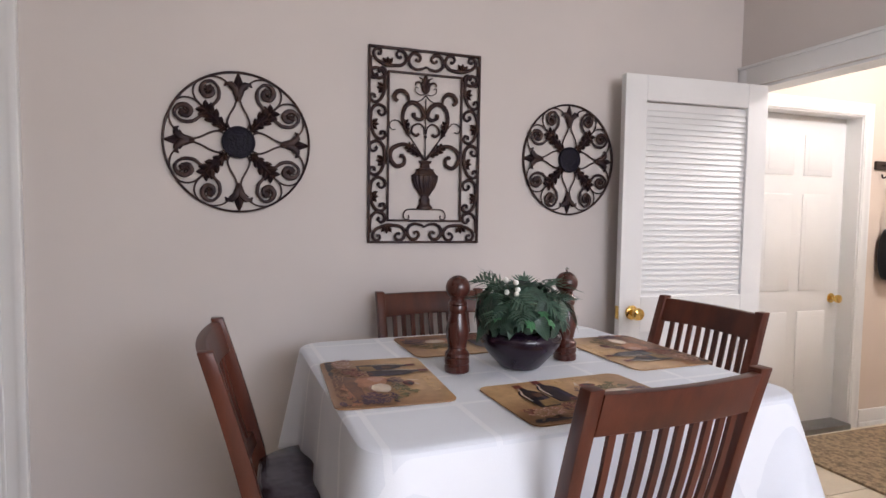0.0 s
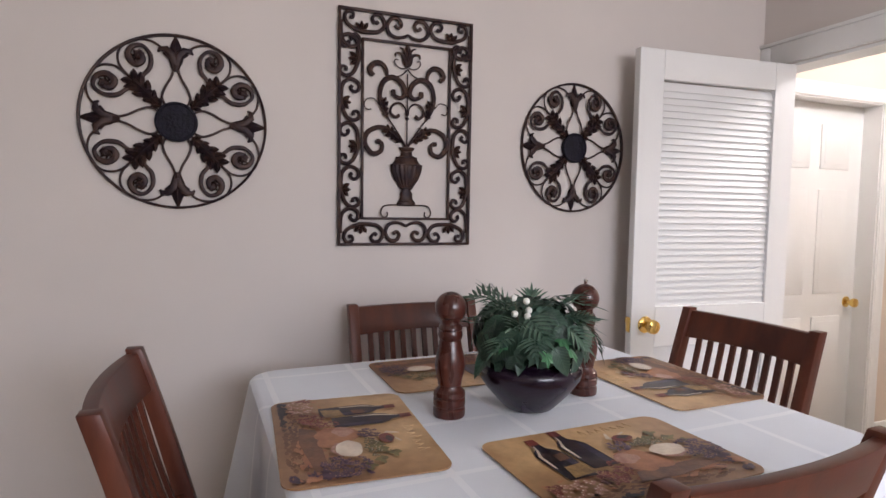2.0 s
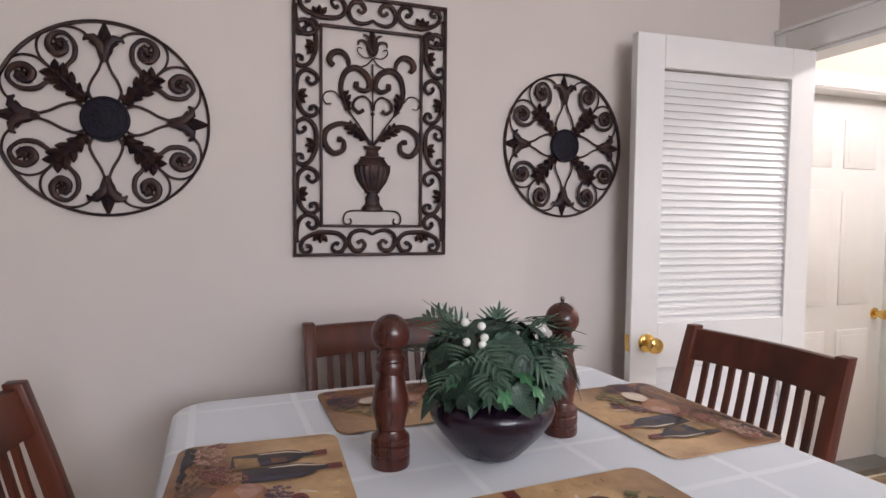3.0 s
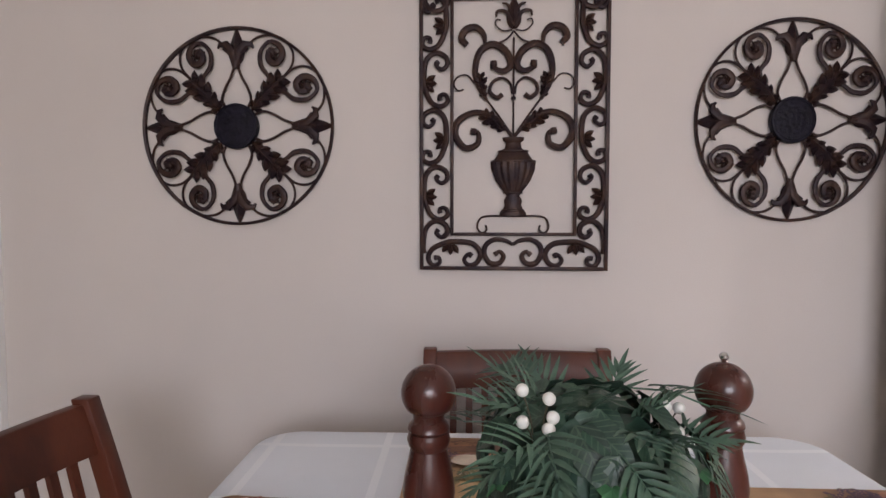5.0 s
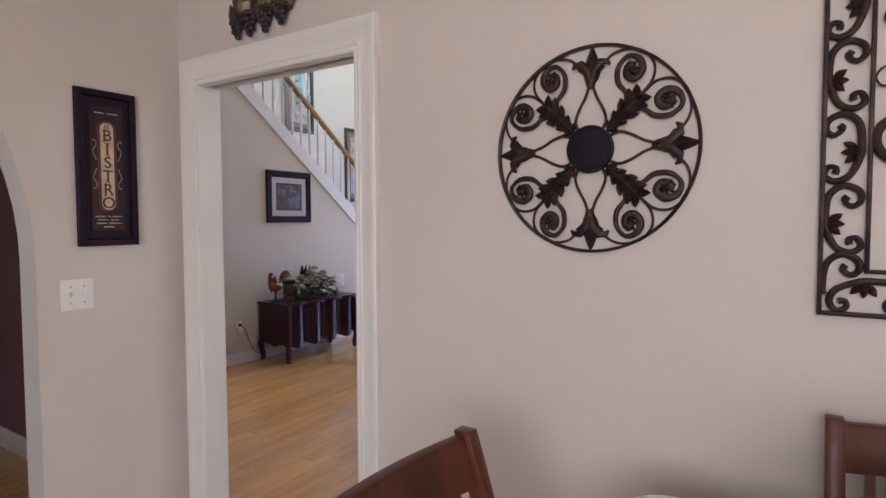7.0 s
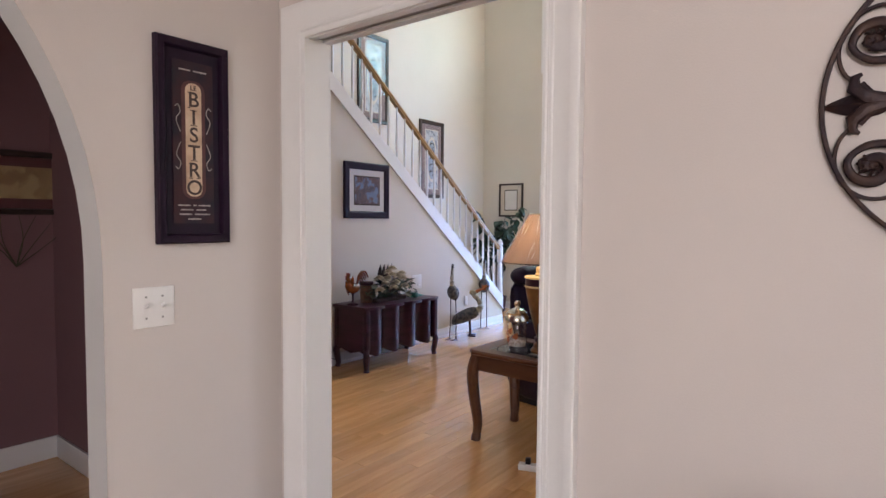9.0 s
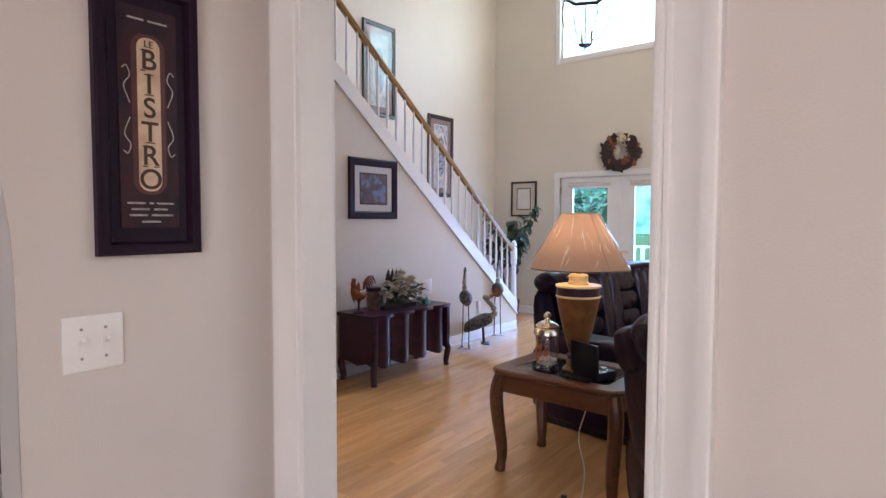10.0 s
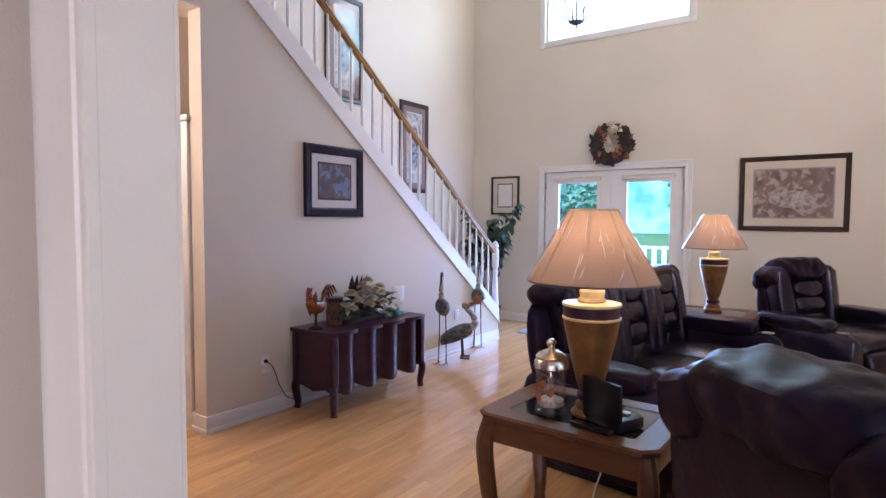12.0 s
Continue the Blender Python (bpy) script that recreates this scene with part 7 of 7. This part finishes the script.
def reclining_sofa():
    t = thing("reclining_sofa", "black leather reclining sofa with channelled backs", "sofa", pose(-2.12, 2.60, 0, 0, 0, -6))
    L = 2.15
    for k in range(3):
        y = 0.33 + 0.60 * k + 0.145
        back = pose(-0.20, y, 0.44, 0, -9, 0)
        for j in range(4):
            part("back_cushion", moved(puckered(cushion(0.19, 0.34, 0.16, 10, 0.45), 0.009, 0.07, k + j), back @ pose(-0.02, 0, 0.06 + 0.145 * j)), LEATHER, t)
        for s in (-1, 1):
            part("wing", moved(cushion(0.20, 0.16, 0.66, 7, 0.4), back @ pose(-0.01, s * 0.225, 0.27)), LEATHER, t)
        part("seat", moved(cushion(0.62, 0.60, 0.22, 8, 0.35), pose(0.16, y, 0.38)), LEATHER, t)
        part("footrest", moved(cushion(0.15, 0.58, 0.30, 7, 0.3), pose(0.46, y, 0.23)), LEATHER, t)
    part("shell", moved(cushion(0.12, L - 0.06, 0.62, 7, 0.2), pose(-0.355, L / 2, 0.68, 0, -9, 0)), LEATHER_BROWN, t)
    part("head_roll", moved(puckered(cushion(0.22, L - 0.08, 0.17, 24, 0.35), 0.009, 0.14), pose(-0.345, L / 2, 0.985)), LEATHER_BROWN, t)
    for y in (0.10, L - 0.03):
        part("arm", moved(cushion(0.92, 0.22, 0.52, 8, 0.16), pose(0.04, y, 0.31)), LEATHER_BROWN, t)
        part("arm_pad", moved(cushion(0.66, 0.23, 0.14, 8, 0.4), pose(0.0, y, 0.59)), LEATHER_BROWN, t)
        part("cup_holder", moved(lathe([(0.042, 0), (0.046, 0.007), (0.038, 0.009), (0.034, 0.002)], 20), pose(0.40, y, 0.567)), STEEL, t)
    part("base", box(-0.36, 0.42, 0.06, L - 0.06, 0, 0.10, 0.01), BLACK_PLASTIC, t)


reclining_sofa()


def end_table(m, label):
    t = thing("end_table", label, "table", m, "walnut end tables")
    W, D, H = 0.78, 0.57, 0.598
    ring = bmesh.new()
    def clipped(x, y, c, z):
        return [ring.verts.new((px, py, z)) for px, py in ((x - c, -y), (x, -y + c), (x, y - c), (x - c, y), (-x + c, y), (-x, y - c), (-x, -y + c), (-x + c, -y))]
    loops = [clipped(W / 2 - 0.115, D / 2 - 0.105, 0.012, H - 0.032), clipped(W / 2 - 0.012, D / 2 - 0.012, 0.045, H - 0.032), clipped(W / 2, D / 2, 0.050, H - 0.024),
             clipped(W / 2, D / 2, 0.050, H - 0.009), clipped(W / 2 - 0.009, D / 2 - 0.009, 0.047, H), clipped(W / 2 - 0.108, D / 2 - 0.098, 0.014, H), clipped(W / 2 - 0.115, D / 2 - 0.105, 0.012, H - 0.006)]
    for lo, hi in zip(loops, loops[1:] + loops[:1]):
        for k in range(8):
            ring.faces.new((lo[k], lo[(k + 1) % 8], hi[(k + 1) % 8], hi[k]))
    part("top_frame", ring, WALNUT, t)
    part("glass_inset", box(-W / 2 + 0.115, W / 2 - 0.115, -D / 2 + 0.105, D / 2 - 0.105, H - 0.012, H - 0.004), mat("smoked_glass", (0.012, 0.014, 0.016), 0.06, vary=0.05, coat=0.5, bump=0), t, "dark bevelled glass inset")
    b = bmesh.new()
    for a0, a1, b0, b1 in ((-W / 2 + 0.05, W / 2 - 0.05, -D / 2 + 0.035, -D / 2 + 0.06), (-W / 2 + 0.05, W / 2 - 0.05, D / 2 - 0.06, D / 2 - 0.035), (-W / 2 + 0.035, -W / 2 + 0.06, -D / 2 + 0.05, D / 2 - 0.05), (W / 2 - 0.06, W / 2 - 0.035, -D / 2 + 0.05, D / 2 - 0.05)):
        box(a0, a1, b0, b1, H - 0.135, H - 0.033, 0.003, bm=b)
    part("apron", b, WALNUT, t)
    for sx in (-1, 1):
        for sy in (-1, 1):
            leg = cabriole(H - 0.034, 0.036, 0.046, 0.022, 0.022)
            part("leg", moved(leg, pose(sx * (W / 2 - 0.055), sy * (D / 2 - 0.055), 0, 0, 0, {(1, 1): 0, (-1, 1): 90, (-1, -1): 180, (1, -1): 270}[(sx, sy)])), WALNUT, t)


end_table(pose(-1.905, 2.06, 0, 0, 0, -1.5), "walnut end table with a dark glass inset and curved legs")
end_table(pose(-2.03, 5.36, 0, 0, 0, 0), "walnut end table between the sofa and recliner")
EZ = 0.598

SHADE = bpy.data.materials.new("pleated_shade_fabric")
SHADE.use_nodes = True
sn, sl = SHADE.node_tree.nodes, SHADE.node_tree.links
sb = sn["Principled BSDF"]
stc, swv, smx = sn.new("ShaderNodeTexCoord"), sn.new("ShaderNodeTexNoise"), sn.new("ShaderNodeMix")
smx.data_type = "RGBA"
smx.inputs[6].default_value, smx.inputs[7].default_value = (0.35, 0.235, 0.17, 1), (0.45, 0.315, 0.24, 1)
swv.inputs["Scale"].default_value = 30
sl.new(stc.outputs["Object"], swv.inputs[0])
sl.new(swv.outputs[0], smx.inputs[0])
sl.new(smx.outputs[2], sb.inputs["Base Color"])
sb.inputs["Roughness"].default_value = 0.8
strn, sadd = sn.new("ShaderNodeBsdfTranslucent"), sn.new("ShaderNodeMixShader")
sl.new(smx.outputs[2], strn.inputs[0])
sadd.inputs[0].default_value = 0.25
sl.new(sb.outputs[0], sadd.inputs[1])
sl.new(strn.outputs[0], sadd.inputs[2])
sl.new(sadd.outputs[0], sn["Material Output"].inputs[0])
# near-white colour carries the glints along the wrap's creases
CREASE_GLINT = mat("crease_glint_white", (0.80, 0.78, 0.76), 0.15, vary=0.05, coat=0.5, bump=0)
WRAP = thin_glass("clear_plastic_wrap", 0.05, base=0.09)
BRONZE_URN = mat("lamp_bronze_gold", (0.24, 0.12, 0.045), 0.36, metal=0.45, second=(0.12, 0.05, 0.02), vary=0.15, scale=10, bump=0.08)
IVORY = mat("lamp_ivory", (0.72, 0.62, 0.36), 0.4, vary=0.05)


def table_lamp(x, y, power):
    t = thing("table_lamp", "bronze urn table lamp with a plastic-wrapped pleated shade", "lamp", pose(x, y, EZ), "table lamps")
    part("foot", lathe([(0.078, 0), (0.080, 0.012), (0.070, 0.022), (0.062, 0.030), (0.060, 0.050), (0.048, 0.058), (0.044, 0.066)], 36), BRONZE_URN, t)
    part("collar", lathe([(0.044, 0.066), (0.055, 0.070), (0.057, 0.092), (0.046, 0.100)], 36), ESPRESSO, t)
    part("urn", lathe([(0.042, 0.100), (0.054, 0.130), (0.083, 0.24), (0.105, 0.34), (0.117, 0.405), (0.118, 0.412)], 48), BRONZE_URN, t)
    part("bead", lathe([(0.118, 0.412), (0.123, 0.415), (0.123, 0.421), (0.118, 0.424)], 48), IVORY, t)
    part("band", lathe([(0.117, 0.424), (0.118, 0.468)], 48), ESPRESSO, t, "dark band below the rim")
    part("rim", lathe([(0.118, 0.468), (0.124, 0.471), (0.123, 0.480), (0.060, 0.484)], 48), IVORY, t, "ivory rim")
    part("neck", lathe([(0.055, 0.484), (0.060, 0.490), (0.050, 0.505), (0.054, 0.530), (0.046, 0.540)], 32), IVORY, t)
    part("socket", lathe([(0.016, 0.540), (0.016, 0.60)], 14), BRASS, t)
    part("bulb", lathe([(0.014, 0.60), (0.028, 0.635), (0.030, 0.655), (0.018, 0.68), (0.004, 0.688)], 18), glow("bulb_glow", (1.0, 0.80, 0.50), 3.0), t, "lit bulb")
    part("harp", tube(curve_points([(0.0, 0.03, 0.55), (0.0, 0.065, 0.66), (0.0, 0.05, 0.80), (0.0, 0.0, 0.885)], 14), 0.0025, 6), BRASS, t)
    own = bmesh.new()
    seg = 144
    lo, hi = [], []
    for i in range(seg):
        a = 2 * math.pi * i / seg
        rip = 0.0016 * math.cos(a * 72)
        lo.append(own.verts.new(((0.268 + rip) * math.cos(a), (0.268 + rip) * math.sin(a), 0.572)))
        hi.append(own.verts.new(((0.094 + rip * 0.4) * math.cos(a), (0.094 + rip * 0.4) * math.sin(a), 0.872)))
    for i in range(seg):
        own.faces.new((lo[i], lo[(i + 1) % seg], hi[(i + 1) % seg], hi[i]))
    shade = part("shade", own, SHADE, t, "dusty pink pleated shade")
    for k in range(8):
        a = 2 * math.pi * (k + 0.35) / 8
        part("shade_rib", tube([(0.270 * math.cos(a), 0.270 * math.sin(a), 0.572), (0.096 * math.cos(a), 0.096 * math.sin(a), 0.872)], 0.0016, 5), SHADE, shade)
    for r, z in ((0.268, 0.572), (0.094, 0.872)):
        part("shade_trim", tube([(r * math.cos(2 * math.pi * i / 64), r * math.sin(2 * math.pi * i / 64), z) for i in range(65)], 0.004, 6), IVORY if z > 0.7 else FRAME_BROWN, shade)
    own = bmesh.new()
    rings = []
    def crinkle(i, j):
        return 0.007 * noise.noise(Vector((i * 0.6, j * 0.35, 3.0))) + 0.004 * noise.noise(Vector((i * 1.3, j * 0.6, 9.0)))
    for j in range(7):
        f = j / 6
        rings.append([own.verts.new(((0.277 - 0.174 * f + crinkle(i, j)) * math.cos(2 * math.pi * i / 60), (0.277 - 0.174 * f + crinkle(i, j)) * math.sin(2 * math.pi * i / 60), 0.565 + 0.311 * f)) for i in range(60)])
    for a, b in zip(rings, rings[1:]):
        for i in range(60):
            own.faces.new((a[i], a[(i + 1) % 60], b[(i + 1) % 60], b[i]))
    wrap = part("plastic_wrap", own, WRAP, shade, "crinkled clear plastic wrap")
    wrap.visible_shadow = False
    # folded film edges as raised rods, their highlights put in as white
    rnd = random.Random(14)
    for k in range(44):
        a, f0 = rnd.uniform(0, 6.283), rnd.uniform(0.04, 0.6)
        f1, turn = f0 + rnd.uniform(0.10, 0.42), rnd.uniform(-0.10, 0.10)
        line = []
        for i in range(7):
            f = f0 + (f1 - f0) * i / 6
            r, b = 0.281 - 0.174 * f, a + turn * i / 6 + rnd.uniform(-0.006, 0.006)
            line.append((r * math.cos(b), r * math.sin(b), 0.565 + 0.311 * f))
        part("wrap_crease", tube(line, lambda u: 0.0003 + 0.0017 * math.sin(math.pi * u), 5), CREASE_GLINT, shade, "crease of the plastic wrap with its highlight put in as white")
    lamp("lamp_bulb", "POINT", pose(x, y, EZ + 0.70), power, (1.0, 0.76, 0.46), radius=0.035)


table_lamp(-1.875, 2.035, 4.0)
table_lamp(-2.03, 5.40, 4.0)


def candy_jar():
    t = thing("candy_jar", "glass jar with a silver lid and maple leaf print", "jar", pose(-2.02, 1.955, EZ))
    g = thin_glass("clear_jar_glass", 0.03, base=0.10)
    part("jar", lathe([(0.060, 0.0), (0.066, 0.006), (0.066, 0.02), (0.062, 0.03), (0.064, 0.17), (0.066, 0.185), (0.060, 0.19), (0.057, 0.185), (0.058, 0.04), (0.02, 0.035)], 36), g, t)
    part("filling", lathe([(0.054, 0.036), (0.055, 0.06), (0.03, 0.07)], 24), mat("candy_mix", (0.5, 0.42, 0.34), 0.5, second=(0.2, 0.1, 0.06), vary=0.3, scale=60), t)
    part("lid", lathe([(0.068, 0.192), (0.074, 0.200), (0.073, 0.222), (0.064, 0.236), (0.066, 0.246), (0.050, 0.262), (0.030, 0.272), (0.018, 0.276), (0.012, 0.284), (0.020, 0.294), (0.022, 0.306), (0.012, 0.320), (0.003, 0.323)], 36), mat("silver_gold_lid", (0.74, 0.69, 0.58), 0.24, metal=1.0, vary=0.1, scale=12), t, "silver domed lid")
    lf = mat("maple_print", (0.42, 0.11, 0.03), 0.5, vary=0.2, scale=30)
    for az, z in ((225, 0.12), (255, 0.14), (285, 0.11), (240, 0.085)):
        a = radians(az)
        own = moved(ridge_leaf(0.045, 0.018, 2.5, 0.001), pose(0.0655 * math.cos(a), 0.0655 * math.sin(a), z - 0.02, 0, 0, az + 90) @ pose(0, 0, 0, 90, 0, 0) @ Matrix.Rotation(radians(60), 4, "Z"))
        part("maple_leaf", own, lf, t, "orange maple leaf print")


candy_jar()


def digital_frame():
    t = thing("digital_device", "black tabletop device with a tilted screen", "electronics", pose(-1.765, 1.975, EZ, 0, 0, -24))
    part("base", box(-0.10, 0.10, -0.055, 0.085, 0.0, 0.045, 0.006), BLACK_PLASTIC, t)
    part("screen", moved(box(-0.10, 0.10, -0.010, 0.010, 0, 0.165, 0.004), pose(0, -0.045, 0.022, 2)), BLACK_PLASTIC, t)
    part("button", moved(lathe([(0.018, 0), (0.018, 0.010), (0.010, 0.013)], 20), pose(0.05, 0.04, 0.045)), STEEL, t)
    t = thing("remote_control", "flat black remote control on the table", "remote control", pose(-1.80, 1.865, EZ, 0, 0, -12))
    part("body", box(-0.09, 0.09, -0.022, 0.022, 0, 0.018, 0.006), BLACK_PLASTIC, t)
    c = thing("lamp_cord", "pale lamp cord hanging below the end table", "cord", pose(-1.80, 1.99, 0))
    part("cord", tube(curve_points([(0, 0.1, 0.56), (0.0, 0.0, 0.40), (-0.03, -0.02, 0.25), (0.02, -0.05, 0.10), (0.06, -0.16, 0.012), (0.10, -0.30, 0.008)], 30), 0.0035, 6), MAT_CREAM, c)
    s = thing("power_strip", "white power strip on the oak floor", "power strip", pose(-1.72, 1.66, 0.002, 0, 0, 20))
    part("strip", box(-0.09, 0.09, -0.025, 0.025, 0, 0.035, 0.006), PLASTIC_WHITE, s)
    part("plug", box(-0.05, -0.02, -0.014, 0.014, 0.035, 0.07, 0.004), BLACK_PLASTIC, s)


digital_frame()


def tall_plant():
    t = thing("corner_tree", "tall leafy artificial fig tree in the corner", "plant", pose(-5.0, 6.38, 0))
    rnd = random.Random(17)
    part("pot", lathe([(0.11, 0), (0.13, 0.02), (0.15, 0.22), (0.16, 0.24), (0.14, 0.24), (0.135, 0.2)], 28), ESPRESSO, t)
    lf = finish(blade(0.15, 0.038, 0.45, 0.2), "leaf", LEAF_DARK)
    for k in range(7):
        a = rnd.uniform(0, 6.28)
        top = Vector((0.42 * math.cos(a), 0.20 * math.sin(a), 1.15 + 0.085 * k))
        line = curve_points([(0.02 * math.cos(a), 0.02 * math.sin(a), 0.2), tuple(top * 0.5 + Vector((0, 0, 0.28))), tuple(top)], 10)
        part("branch", tube(line, lambda u: 0.010 * (1 - 0.7 * u), 6), BARK, t)
        for j in range(35):
            p = line[4 + j // 6]
            o = new("leaf", lf)
            o.parent = t
            o.matrix_basis = pose(p.x, p.y, p.z + rnd.uniform(-0.05, 0.08), 0, 0, rnd.uniform(0, 360)) @ pose(0, 0, 0, rnd.uniform(-30, 30), rnd.uniform(-20, 50), 0)


tall_plant()
b = thing("entry_mat", "blue-grey door mat on the oak floor", "doormat", pose(-3.95, 6.32, 0.001))
part("pile", prism(rounded(-0.45, 0.45, -0.28, 0.28, 0.02), 0, 0.010, bevel=0.003), mat("mat_blue_grey", (0.30, 0.34, 0.42), 0.95, vary=0.25, scale=30, bump=0.7, grain=200), b)


def lantern():
    t = thing("pendant_lantern", "dark iron foyer pendant lantern with curved ribs", "pendant lamp", pose(-3.35, 5.27, 3.34))
    part("finial", lathe([(0.003, 0), (0.012, 0.015), (0.006, 0.03), (0.045, 0.045), (0.075, 0.062), (0.070, 0.070), (0.015, 0.075)], 24), IRON, t)
    for k in range(6):
        a = 2 * math.pi * k / 6 + 0.4
        part("rib", tube(curve_points([(0.05 * math.cos(a), 0.05 * math.sin(a), 0.06), (0.20 * math.cos(a), 0.20 * math.sin(a), 0.20), (0.26 * math.cos(a), 0.26 * math.sin(a), 0.42), (0.23 * math.cos(a), 0.23 * math.sin(a), 0.60)], 16), 0.006, 6), IRON, t)
        part("candle", lathe([(0.012, 0), (0.012, 0.10), (0.004, 0.13)], 10), IVORY, t, m=pose(0.07 * math.cos(a), 0.07 * math.sin(a), 0.10)) if k % 2 == 0 else None
    ring = [(0.235 * math.cos(2 * math.pi * i / 6 + 0.4), 0.235 * math.sin(2 * math.pi * i / 6 + 0.4), 0.60) for i in range(7)]
    part("top_ring", tube(ring, 0.022, 6), IRON, t)
    part("stem", lathe([(0.008, 0.07), (0.008, 2.26)], 10), IRON, t)


lantern()

t, iw, ih = picture("parlour_picture", "wide dark framed print in the plum parlour", pose(-4.048, -0.20, 1.622) @ STAIRFACE, 0.86, 0.36, 0.035, mat("parlour_mat_red", (0.10, 0.03, 0.03), 0.8, vary=0.1),
                    painting("print_ochre", (0.34, 0.22, 0.10), (0.22, 0.13, 0.06), (0.42, 0.30, 0.15), 6), 0.055, FRAME_BROWN, None)


# ---- floors: boards and tiles ----
def oak_floor():
    rnd = random.Random(2)
    floor = bpy.data.objects["floor_living"]
    W = 0.083
    lengths = [0.62, 0.78, 0.95, 1.15, 1.4]
    meshes = {}
    for L in lengths:
        own = box(0.0006, W - 0.0006, 0.0008, L - 0.0008, -0.004, 0.0, 0.0)
        meshes[L] = finish(own, "plank", OAK, False)
    rest_v, rest_f = [], []
    count = 0
    rows = int((2.2 + 5.4) / W)
    for r in range(rows):
        x = -5.5 + r * W
        y = 0.101 - rnd.uniform(0, 0.6)
        while y < 6.9:
            L = rnd.choice(lengths)
            y0, y1 = max(y, 0.101), min(y + L, 6.919)
            near = -4.4 < x < -1.1 and y0 < 4.9 and y >= 0.101 and y + L < 6.9
            if near and count < 300:
                o = new("plank", meshes[L])
                o.parent = floor
                o.location = (x, y, 0)
                count += 1
            elif y1 - y0 > 0.02:
                n0 = len(rest_v)
                rest_v += [(x + 0.0006, y0, 0), (x + W - 0.0006, y0, 0), (x + W - 0.0006, y1 - 0.0015, 0), (x + 0.0006, y1 - 0.0015, 0)]
                rest_f.append((n0, n0 + 1, n0 + 2, n0 + 3))
            y += L
    me = bpy.data.meshes.new("planks")
    me.from_pydata(rest_v, [], rest_f)
    me.materials.append(OAK_FAR)
    o = new("plank_field", me)
    o.parent = floor
    o["kind"] = "stuff"


OAK_FAR = OAK.copy()
fn, fl_ = OAK_FAR.node_tree.nodes, OAK_FAR.node_tree.links
geo = fn.new("ShaderNodeNewGeometry")
for nd in fn:
    if nd.bl_idname == "ShaderNodeObjectInfo":
        for lk in list(nd.outputs["Random"].links):
            fl_.new(geo.outputs["Random Per Island"], lk.to_socket)
oak_floor()


def tile_floor():
    floor = bpy.data.objects["floor_dining"]
    S = 0.325
    me = finish(box(0.003, S - 0.003, 0.003, S - 0.003, -0.004, 0.0, 0.0), "tile", TILE, False)
    for i in range(int(6.4 / S)):
        for j in range(int(4.5 / S)):
            x, y = -1.795 + i * S, 0.295 - (j + 1) * S
            if x < 2.2 and y + S > 0.0:
                continue
            o = new("tile", me)
            o.parent = floor
            o.location = (x, y, 0)


tile_floor()


def dried_branches():
    t = thing("dried_branches", "dried twig spray hanging on the plum wall", "wall decor", pose(-4.03, -0.14, 1.15) @ STAIRFACE)
    rnd = random.Random(9)
    for k in range(7):
        a = radians(40 + 16 * k)
        e = Vector((0.30 * math.cos(a), 0.30 * math.sin(a), 0.03))
        part("twig", tube(curve_points([(0, 0, 0.01), tuple(e * 0.5 + Vector((rnd.uniform(-0.03, 0.03), 0, 0.02))), tuple(e)], 8), lambda u: 0.004 * (1 - 0.6 * u), 5), STALK, t)


dried_branches()
